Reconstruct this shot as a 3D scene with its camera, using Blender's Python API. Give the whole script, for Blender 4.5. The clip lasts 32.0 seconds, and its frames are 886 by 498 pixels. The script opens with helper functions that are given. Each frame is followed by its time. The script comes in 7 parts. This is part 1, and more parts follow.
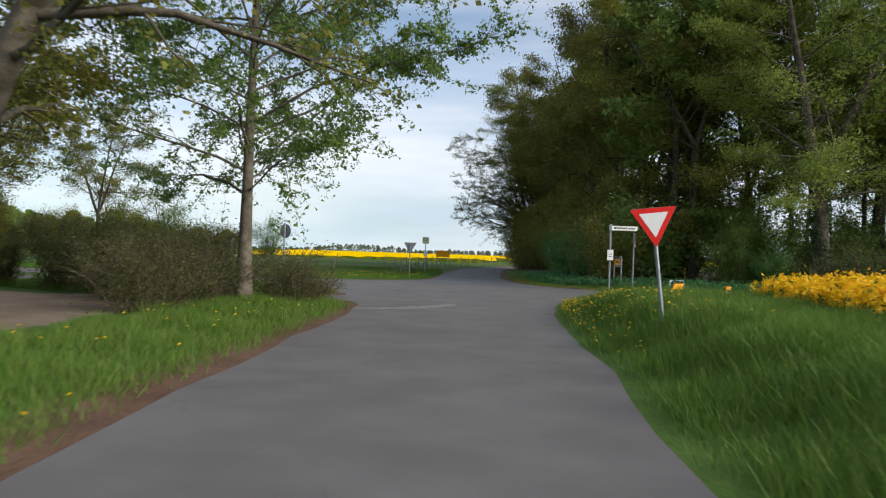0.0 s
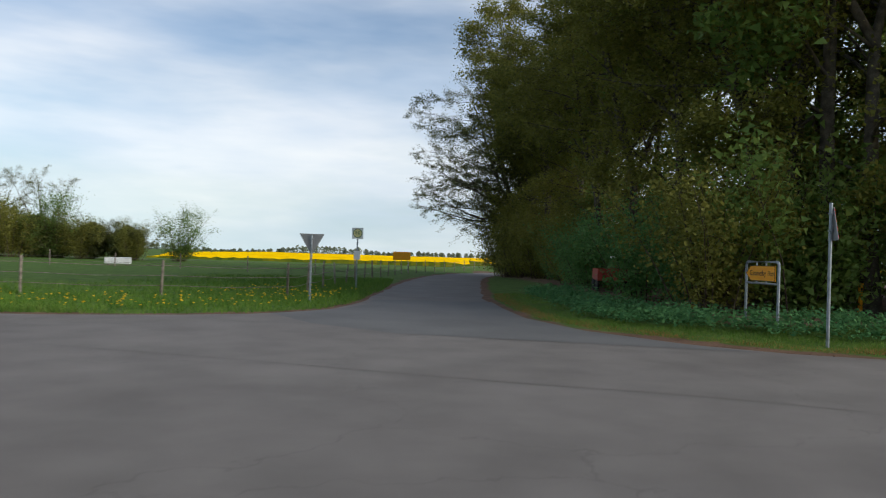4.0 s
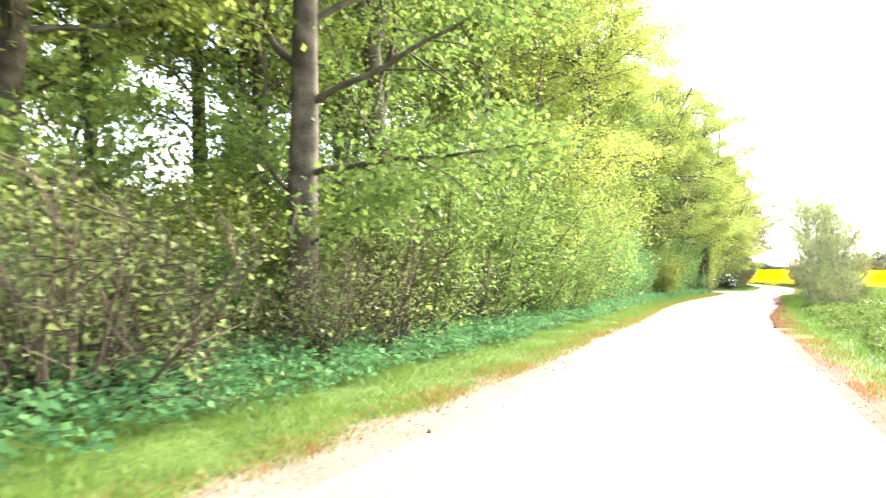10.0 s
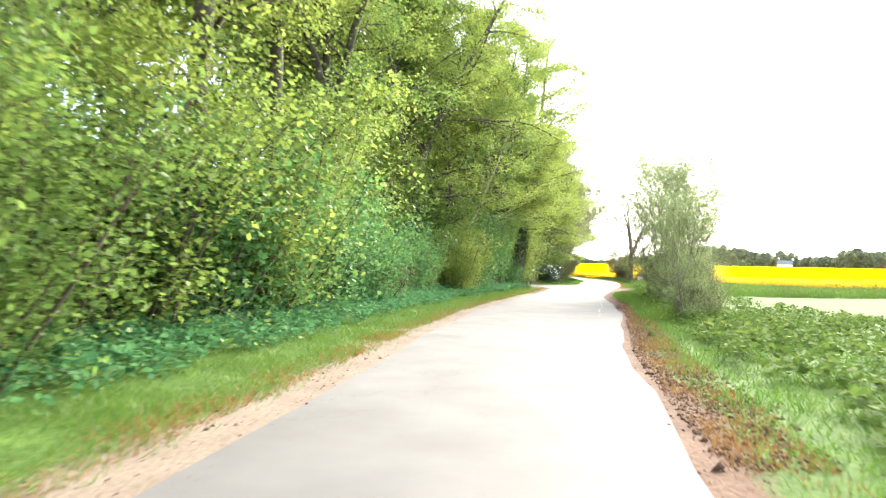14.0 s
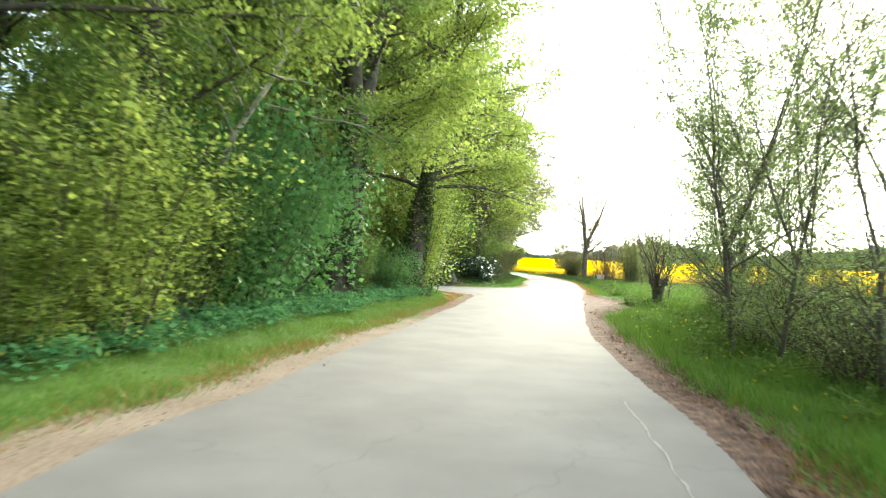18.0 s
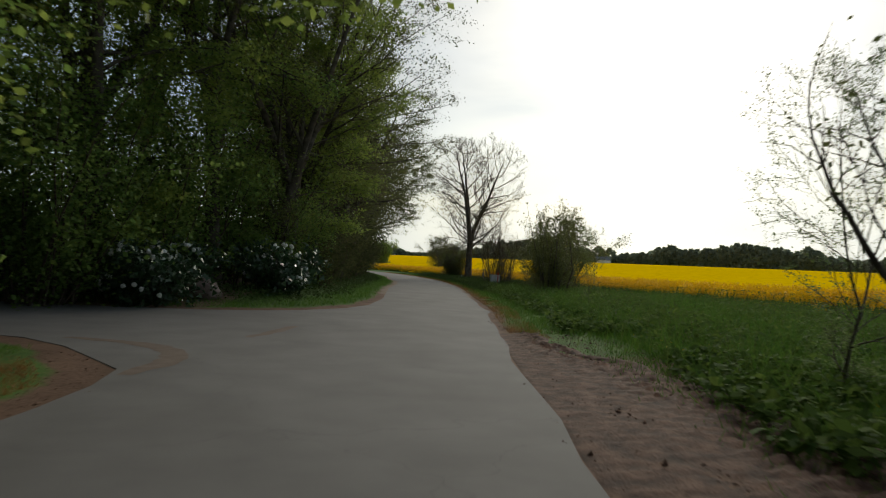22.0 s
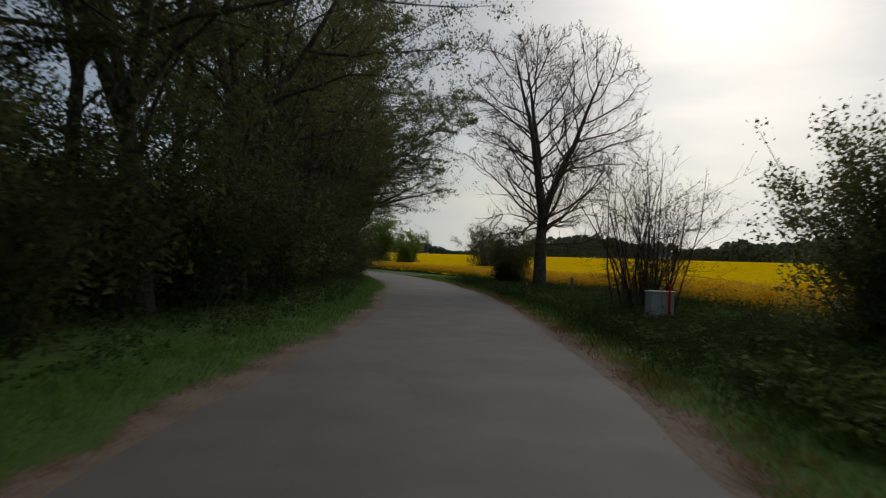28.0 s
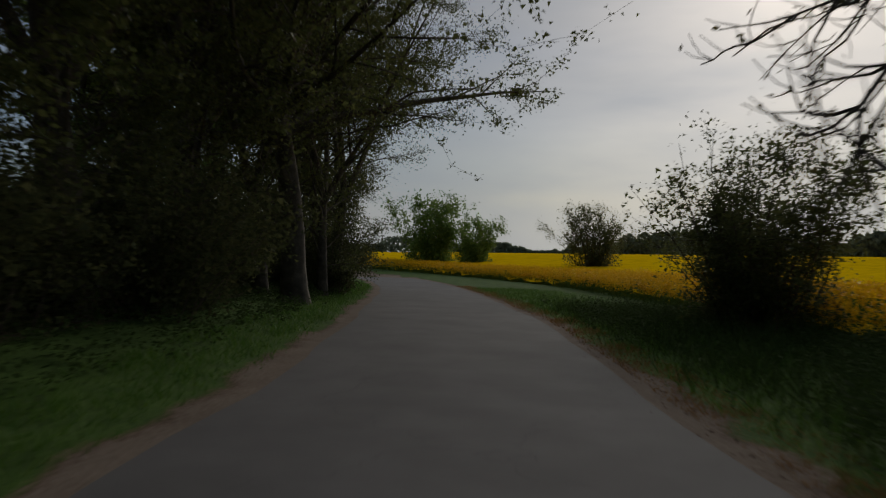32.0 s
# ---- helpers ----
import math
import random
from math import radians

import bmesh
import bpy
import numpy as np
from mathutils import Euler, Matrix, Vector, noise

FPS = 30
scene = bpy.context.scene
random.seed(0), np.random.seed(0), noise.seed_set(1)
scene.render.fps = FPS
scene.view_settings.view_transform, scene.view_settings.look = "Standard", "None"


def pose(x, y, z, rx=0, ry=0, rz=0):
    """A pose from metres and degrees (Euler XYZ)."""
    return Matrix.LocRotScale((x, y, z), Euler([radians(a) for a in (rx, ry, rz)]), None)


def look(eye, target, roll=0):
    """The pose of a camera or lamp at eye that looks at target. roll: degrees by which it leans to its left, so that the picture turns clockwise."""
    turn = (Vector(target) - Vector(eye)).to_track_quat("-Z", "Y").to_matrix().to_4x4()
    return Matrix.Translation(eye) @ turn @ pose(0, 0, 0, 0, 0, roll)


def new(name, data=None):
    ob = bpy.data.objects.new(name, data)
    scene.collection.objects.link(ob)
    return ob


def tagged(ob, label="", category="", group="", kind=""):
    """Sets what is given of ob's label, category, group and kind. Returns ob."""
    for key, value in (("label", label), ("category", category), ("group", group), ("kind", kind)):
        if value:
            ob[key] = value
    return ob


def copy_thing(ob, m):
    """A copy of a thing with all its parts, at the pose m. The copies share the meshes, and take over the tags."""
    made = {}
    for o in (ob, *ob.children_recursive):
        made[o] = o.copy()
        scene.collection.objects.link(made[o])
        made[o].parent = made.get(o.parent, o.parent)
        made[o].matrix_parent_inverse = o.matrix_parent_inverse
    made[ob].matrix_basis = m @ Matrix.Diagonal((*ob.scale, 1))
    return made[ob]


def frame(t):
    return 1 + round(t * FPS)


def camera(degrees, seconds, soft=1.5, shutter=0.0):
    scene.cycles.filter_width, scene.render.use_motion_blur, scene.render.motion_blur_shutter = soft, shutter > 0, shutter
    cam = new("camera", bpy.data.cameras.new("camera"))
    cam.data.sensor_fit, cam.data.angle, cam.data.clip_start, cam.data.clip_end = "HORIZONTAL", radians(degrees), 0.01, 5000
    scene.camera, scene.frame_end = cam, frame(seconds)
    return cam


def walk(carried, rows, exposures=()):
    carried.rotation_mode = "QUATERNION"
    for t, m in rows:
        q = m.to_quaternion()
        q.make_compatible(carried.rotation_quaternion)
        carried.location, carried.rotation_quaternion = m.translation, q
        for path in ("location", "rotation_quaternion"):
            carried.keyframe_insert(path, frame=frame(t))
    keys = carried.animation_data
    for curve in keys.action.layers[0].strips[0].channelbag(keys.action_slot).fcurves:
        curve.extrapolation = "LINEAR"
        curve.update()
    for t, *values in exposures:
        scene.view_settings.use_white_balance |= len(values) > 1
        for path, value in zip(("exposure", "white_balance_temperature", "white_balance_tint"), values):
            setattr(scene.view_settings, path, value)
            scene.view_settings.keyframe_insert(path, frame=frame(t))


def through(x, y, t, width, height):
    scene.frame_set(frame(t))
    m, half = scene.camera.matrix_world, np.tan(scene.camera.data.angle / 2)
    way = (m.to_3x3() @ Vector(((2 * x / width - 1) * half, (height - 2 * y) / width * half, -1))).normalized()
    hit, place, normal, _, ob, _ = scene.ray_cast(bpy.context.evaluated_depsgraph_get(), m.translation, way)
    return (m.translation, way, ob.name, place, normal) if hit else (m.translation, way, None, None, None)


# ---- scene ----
cam = camera(63.45, 32.0, soft=1.1, shutter=0.35)
# seconds, x, y, eye height, yaw, pitch, roll
ROWS = [
    (0.0, -0.00, 0.00, 1.758, 0.00, 0.37, -1.92),
    (0.5, 0.22, 3.33, 1.757, 0.21, 0.43, -1.88),
    (1.0, 0.36, 6.69, 1.762, 0.35, 0.45, -1.91),
    (1.5, 0.42, 10.03, 1.771, 0.48, 0.44, -1.98),
    (2.0, 0.51, 13.25, 1.777, 0.69, 0.44, -1.98),
    (2.5, 0.53, 16.32, 1.778, 0.84, 0.47, -1.91),
    (4.5, 1.88, 26.29, 1.785, -5.69, 0.77, -1.75),
    (5.0, 2.55, 27.85, 1.779, -10.46, 0.94, -1.65),
    (5.5, 3.38, 29.24, 1.767, -16.25, 1.16, -1.61),
    (6.0, 4.36, 30.48, 1.752, -23.15, 1.41, -1.58),
    (6.5, 5.49, 31.45, 1.745, -30.55, 1.60, -1.53),
    (7.0, 6.71, 32.20, 1.746, -38.22, 1.66, -1.44),
    (7.5, 8.04, 32.81, 1.750, -45.83, 1.77, -1.29),
    (8.0, 9.55, 33.20, 1.753, -52.34, 1.84, -1.27),
    (8.5, 11.19, 33.62, 1.758, -58.55, 1.92, -1.25),
    (9.0, 13.04, 33.93, 1.768, -64.48, 1.98, -1.15),
    (9.5, 15.05, 34.04, 1.787, -69.78, 2.00, -1.03),
    (10.0, 17.12, 33.95, 1.812, -74.27, 1.98, -0.89),
    (10.5, 19.34, 33.73, 1.831, -77.40, 1.92, -0.80),
    (11.0, 21.83, 33.45, 1.829, -79.56, 1.86, -0.75),
    (11.5, 24.48, 33.10, 1.800, -80.64, 1.85, -0.81),
    (12.0, 27.26, 32.73, 1.754, -81.94, 1.82, -0.87),
    (12.5, 30.14, 32.35, 1.712, -83.49, 1.82, -1.01),
    (13.0, 33.18, 31.97, 1.690, -84.99, 1.70, -1.26),
    (13.5, 36.36, 31.74, 1.685, -86.40, 1.56, -1.52),
    (14.0, 39.66, 31.48, 1.686, -87.39, 1.48, -1.77),
    (14.5, 43.03, 31.18, 1.688, -88.02, 1.38, -1.86),
    (16.5, 57.84, 28.95, 1.816, -89.43, 0.99, -2.96),
    (17.0, 62.06, 28.45, 1.804, -89.99, 0.98, -3.02),
    (17.5, 66.23, 27.93, 1.781, -90.82, 0.98, -3.01),
    (18.0, 70.29, 27.39, 1.753, -91.99, 1.06, -2.96),
    (18.5, 74.35, 26.83, 1.735, -93.37, 1.12, -2.99),
    (19.0, 78.28, 26.14, 1.732, -95.11, 1.17, -2.94),
    (19.5, 82.11, 25.42, 1.729, -96.90, 1.26, -2.85),
    (20.0, 85.86, 24.69, 1.723, -98.49, 1.32, -2.77),
    (20.5, 89.53, 23.94, 1.720, -99.88, 1.36, -2.80),
    (21.0, 93.10, 23.17, 1.725, -100.52, 1.38, -2.89),
    (21.5, 96.48, 22.47, 1.733, -101.20, 1.37, -2.84),
    (22.0, 99.70, 21.74, 1.741, -101.83, 1.39, -2.78),
    (22.5, 102.82, 21.06, 1.742, -102.02, 1.39, -2.76),
    (23.0, 105.81, 20.41, 1.733, -102.38, 1.43, -2.74),
    (23.5, 108.77, 19.77, 1.716, -102.53, 1.46, -2.71),
    (24.0, 111.69, 19.15, 1.705, -102.39, 1.43, -2.65),
    (24.5, 114.76, 18.52, 1.702, -101.98, 1.38, -2.64),
    (26.5, 129.13, 15.95, 1.810, -100.43, 1.33, -2.49),
    (27.0, 133.65, 15.03, 1.793, -99.83, 1.29, -2.36),
    (27.5, 138.39, 14.15, 1.783, -99.12, 1.22, -2.32),
    (28.0, 143.31, 13.24, 1.782, -98.47, 1.17, -2.25),
    (28.5, 148.45, 12.32, 1.782, -97.86, 1.15, -2.16),
    (29.0, 153.75, 11.42, 1.781, -97.21, 1.11, -2.14),
    (29.5, 159.21, 10.56, 1.781, -96.52, 1.08, -2.13),
    (30.0, 164.80, 9.71, 1.781, -95.74, 1.04, -2.06),
    (30.5, 170.43, 8.92, 1.774, -94.93, 1.02, -1.86),
    (31.0, 176.09, 8.22, 1.761, -94.06, 1.02, -1.63),
    (31.5, 181.80, 7.57, 1.751, -93.13, 1.03, -1.53),
    (32.0, 187.51, 7.03, 1.750, -92.06, 1.02, -1.53),
]
EXPOSURES = [
    (0.0, 0.3, 6480, 10), (2.5, 0.1, 6480, 9), (4.5, 0.3, 6550, 9), (5.0, 1.55, 6700, 8), (6.0, 2.65, 6850, 7), (7.0, 3.05, 6950, 8), (8.0, 3.2, 6950, 11),
    (9.0, 3.28, 6950, 16), (10.0, 3.25, 6900, 16), (11.0, 3.03, 6850, 13), (13.0, 2.75, 6650, 10), (16.0, 2.56, 6750, 0), (18.0, 2.43, 6800, -3), (19.0, 1.85, 6850, -3),
    (20.0, 1.1, 6850, -3), (21.0, 0.1, 6800, 0), (22.0, -0.7, 6650, 3), (23.0, -1.2, 6520, 5), (24.5, -1.46, 6460, 7), (27.0, -1.42, 6430, 8),
    (29.0, -1.19, 6430, 9), (30.0, -1.2, 6430, 9), (31.0, -1.28, 6430, 9), (32.0, -1.75, 6430, 9)]
walk(cam, [(t, pose(x, y, z, 90 + pitch, roll, yaw)) for t, x, y, z, yaw, pitch, roll in ROWS], EXPOSURES)

# ---- light: a soft evening sun behind thin cloud in the east ----
SUN_HEADING, SUN_HEIGHT = radians(119), radians(27)
world = bpy.data.worlds.new("sky")
scene.world = world
world.use_nodes = True
wn, wl = world.node_tree.nodes, world.node_tree.links
wn.clear()
w_out = wn.new("ShaderNodeOutputWorld")
w_bg = wn.new("ShaderNodeBackground")
w_sky = wn.new("ShaderNodeTexSky")
w_sky.sky_type = "NISHITA"
w_sky.sun_disc = False
w_sky.sun_elevation, w_sky.sun_rotation = SUN_HEIGHT, SUN_HEADING
w_sky.dust_density, w_sky.air_density, w_sky.ozone_density = 1.4, 1.0, 2.0
w_co = wn.new("ShaderNodeTexCoord")
w_map = wn.new("ShaderNodeMapping")
w_map.inputs["Scale"].default_value = (1.0, 1.0, 4.5)
w_noise = wn.new("ShaderNodeTexNoise")
w_noise.inputs["Scale"].default_value, w_noise.inputs["Detail"].default_value = 1.7, 5.0
w_noise.inputs["Roughness"].default_value = 0.55
w_ramp = wn.new("ShaderNodeValToRGB")
w_ramp.color_ramp.elements[0].position, w_ramp.color_ramp.elements[1].position = 0.36, 0.66
w_hsv = wn.new("ShaderNodeHueSaturation")
w_hsv.inputs["Saturation"].default_value, w_hsv.inputs["Value"].default_value = 0.12, 1.25
w_veil = wn.new("ShaderNodeMix")
w_veil.data_type, w_veil.inputs["Factor"].default_value = "RGBA", 0.72
# grey-blue undersides and bright gaps of the cloud veil
w_band = wn.new("ShaderNodeTexNoise")
w_band.inputs["Scale"].default_value, w_band.inputs["Detail"].default_value = 2.6, 6.0
w_tone = wn.new("ShaderNodeValToRGB")
w_tone.color_ramp.elements[0].position, w_tone.color_ramp.elements[1].position = 0.34, 0.64
w_tone.color_ramp.elements[0].color, w_tone.color_ramp.elements[1].color = (0.56, 0.665, 0.83, 1), (1.0, 0.99, 0.98, 1)
w_gain = wn.new("ShaderNodeVectorMath")
w_gain.operation, w_gain.inputs["Scale"].default_value = "SCALE", 8.3
wl.new(w_band.outputs["Fac"], w_tone.inputs["Fac"])
wl.new(w_tone.outputs["Color"], w_gain.inputs[0])
wl.new(w_gain.outputs["Vector"], w_veil.inputs["B"])
w_mix = wn.new("ShaderNodeMix")
w_mix.data_type = "RGBA"
w_fac = wn.new("ShaderNodeMath")
w_fac.operation, w_fac.inputs[1].default_value = "MULTIPLY_ADD", 0.66
w_fac.inputs[2].default_value = 0.08
w_sep, w_low, w_join = wn.new("ShaderNodeSeparateXYZ"), wn.new("ShaderNodeMath"), wn.new("ShaderNodeCombineXYZ")
w_low.operation, w_low.inputs[1].default_value = "MAXIMUM", 0.09
wl.new(w_co.outputs["Generated"], w_sep.inputs["Vector"])
wl.new(w_sep.outputs["Z"], w_low.inputs[0])
wl.new(w_sep.outputs["X"], w_join.inputs["X"])
wl.new(w_sep.outputs["Y"], w_join.inputs["Y"])
wl.new(w_low.outputs["Value"], w_join.inputs["Z"])
wl.new(w_join.outputs["Vector"], w_sky.inputs["Vector"])
wl.new(w_co.outputs["Generated"], w_map.inputs["Vector"])
wl.new(w_map.outputs["Vector"], w_noise.inputs["Vector"])
wl.new(w_map.outputs["Vector"], w_band.inputs["Vector"])
wl.new(w_noise.outputs["Fac"], w_ramp.inputs["Fac"])
wl.new(w_ramp.outputs["Color"], w_fac.inputs[0])
wl.new(w_sky.outputs["Color"], w_hsv.inputs["Color"])
wl.new(w_fac.outputs["Value"], w_mix.inputs["Factor"])
wl.new(w_sky.outputs["Color"], w_mix.inputs["A"])
wl.new(w_hsv.outputs["Color"], w_veil.inputs["A"])
wl.new(w_veil.outputs["Result"], w_mix.inputs["B"])
wl.new(w_mix.outputs["Result"], w_bg.inputs["Color"])
w_bg.inputs["Strength"].default_value = 0.125
wl.new(w_bg.outputs["Background"], w_out.inputs["Surface"])
sun_data = bpy.data.lights.new("sun", "SUN")
sun_data.energy, sun_data.angle, sun_data.color = 2.9, radians(30), (1.0, 0.93, 0.81)
sun = new("sun", sun_data)
sun.matrix_world = look((300 * math.sin(SUN_HEADING), 300 * math.cos(SUN_HEADING), 300 * math.tan(SUN_HEIGHT)), (0, 0, 0))


# ---- materials ----
def surface(name, tones, scale=4.0, fine=60.0, rough=0.8, bump=0.3, metal=0.0, spec=0.3, coat=0.0):
    """Tones mixed by a broad and a fine noise, with relief."""
    m = bpy.data.materials.new(name)
    m.use_nodes = True
    n, l = m.node_tree.nodes, m.node_tree.links
    b = n["Principled BSDF"]
    co = n.new("ShaderNodeTexCoord")
    broad, grain = n.new("ShaderNodeTexNoise"), n.new("ShaderNodeTexNoise")
    broad.inputs["Scale"].default_value, broad.inputs["Detail"].default_value = scale, 5
    grain.inputs["Scale"].default_value, grain.inputs["Detail"].default_value = fine, 3
    l.new(co.outputs["Object"], broad.inputs["Vector"])
    l.new(co.outputs["Object"], grain.inputs["Vector"])
    add = n.new("ShaderNodeMath")
    add.operation, add.inputs[1].default_value = "MULTIPLY_ADD", 0.45
    l.new(grain.outputs["Fac"], add.inputs[0])
    l.new(broad.outputs["Fac"], add.inputs[2])
    ramp = n.new("ShaderNodeValToRGB")
    ramp.color_ramp.elements[0].position, ramp.color_ramp.elements[1].position = 0.5, 0.95
    ramp.color_ramp.elements[0].color, ramp.color_ramp.elements[1].color = (*tones[0], 1), (*tones[-1], 1)
    for k, tone in enumerate(tones[1:-1]):
        ramp.color_ramp.elements.new(0.5 + 0.45 * (k + 1) / (len(tones) - 1)).color = (*tone, 1)
    l.new(add.outputs["Value"], ramp.inputs["Fac"])
    l.new(ramp.outputs["Color"], b.inputs["Base Color"])
    b.inputs["Roughness"].default_value, b.inputs["Metallic"].default_value = rough, metal
    b.inputs["Specular IOR Level"].default_value, b.inputs["Coat Weight"].default_value = spec, coat
    bp = n.new("ShaderNodeBump")
    bp.inputs["Strength"].default_value, bp.inputs["Distance"].default_value = bump, 0.02
    l.new(add.outputs["Value"], bp.inputs["Height"])
    l.new(bp.outputs["Normal"], b.inputs["Normal"])
    return m


def leafy(name, tones, through=0.35, rough=0.55, spec=0.2):
    """Thin leaves or petals: each island takes its own tone, some light passes through."""
    m = bpy.data.materials.new(name)
    m.use_nodes = True
    n, l = m.node_tree.nodes, m.node_tree.links
    b, out = n["Principled BSDF"], n["Material Output"]
    geo, info = n.new("ShaderNodeNewGeometry"), n.new("ShaderNodeObjectInfo")
    mixr = n.new("ShaderNodeMath")
    mixr.operation, mixr.inputs[1].default_value = "MULTIPLY_ADD", 0.3
    scaled = n.new("ShaderNodeMath")
    scaled.operation, scaled.inputs[1].default_value = "MULTIPLY", 0.7
    l.new(geo.outputs["Random Per Island"], scaled.inputs[0])
    l.new(info.outputs["Random"], mixr.inputs[0])
    l.new(scaled.outputs["Value"], mixr.inputs[2])
    ramp = n.new("ShaderNodeValToRGB")
    ramp.color_ramp.elements[0].position, ramp.color_ramp.elements[1].position = 0.05, 0.95
    ramp.color_ramp.elements[0].color, ramp.color_ramp.elements[1].color = (*tones[0], 1), (*tones[-1], 1)
    for k, tone in enumerate(tones[1:-1]):
        ramp.color_ramp.elements.new(0.05 + 0.9 * (k + 1) / (len(tones) - 1)).color = (*tone, 1)
    l.new(mixr.outputs["Value"], ramp.inputs["Fac"])
    l.new(ramp.outputs["Color"], b.inputs["Base Color"])
    b.inputs["Roughness"].default_value, b.inputs["Specular IOR Level"].default_value = rough, spec
    tr = n.new("ShaderNodeBsdfTranslucent")
    l.new(ramp.outputs["Color"], tr.inputs["Color"])
    mx = n.new("ShaderNodeMixShader")
    mx.inputs["Fac"].default_value = through
    l.new(b.outputs["BSDF"], mx.inputs[1])
    l.new(tr.outputs["BSDF"], mx.inputs[2])
    l.new(mx.outputs["Shader"], out.inputs["Surface"])
    return m


def asphalt_material():
    m = surface("asphalt", [(0.115, 0.108, 0.106), (0.133, 0.126, 0.124), (0.149, 0.141, 0.139)], 0.35, 90, 0.85, 0.25)
    n, l = m.node_tree.nodes, m.node_tree.links
    b = n["Principled BSDF"]
    co = n.new("ShaderNodeTexCoord")
    # long worn streaks, pale patches and fine cracks
    stain = n.new("ShaderNodeTexNoise")
    stain.inputs["Scale"].default_value, stain.inputs["Detail"].default_value = 0.9, 8
    crack = n.new("ShaderNodeTexVoronoi")
    crack.feature, crack.inputs["Scale"].default_value = "DISTANCE_TO_EDGE", 0.16
    warp = n.new("ShaderNodeTexNoise")
    warp.inputs["Scale"].default_value, warp.inputs["Detail"].default_value = 1.3, 6
    vadd = n.new("ShaderNodeVectorMath")
    vadd.operation = "MULTIPLY_ADD"
    vadd.inputs[1].default_value = (1.6, 1.6, 0)
    l.new(co.outputs["Object"], stain.inputs["Vector"])
    l.new(co.outputs["Object"], warp.inputs["Vector"])
    l.new(warp.outputs["Color"], vadd.inputs[0])
    l.new(co.outputs["Object"], vadd.inputs[2])
    l.new(vadd.outputs["Vector"], crack.inputs["Vector"])
    cr = n.new("ShaderNodeMapRange")
    cr.inputs["From Max"].default_value, cr.inputs["To Min"].default_value = 0.003, 0.82
    cr.inputs["To Max"].default_value = 1.0
    l.new(crack.outputs["Distance"], cr.inputs["Value"])
    sr = n.new("ShaderNodeMapRange")
    sr.inputs["From Min"].default_value, sr.inputs["From Max"].default_value = 0.35, 0.7
    sr.inputs["To Min"].default_value, sr.inputs["To Max"].default_value = 0.88, 1.1
    l.new(stain.outputs["Fac"], sr.inputs["Value"])
    mul = n.new("ShaderNodeMath")
    mul.operation = "MULTIPLY"
    l.new(cr.outputs["Result"], mul.inputs[0])
    l.new(sr.outputs["Result"], mul.inputs[1])
    vm = n.new("ShaderNodeVectorMath")
    vm.operation = "SCALE"
    l.new(n["Color Ramp"].outputs["Color"], vm.inputs[0])
    l.new(mul.outputs["Value"], vm.inputs["Scale"])
    l.new(vm.outputs["Vector"], b.inputs["Base Color"])
    return m


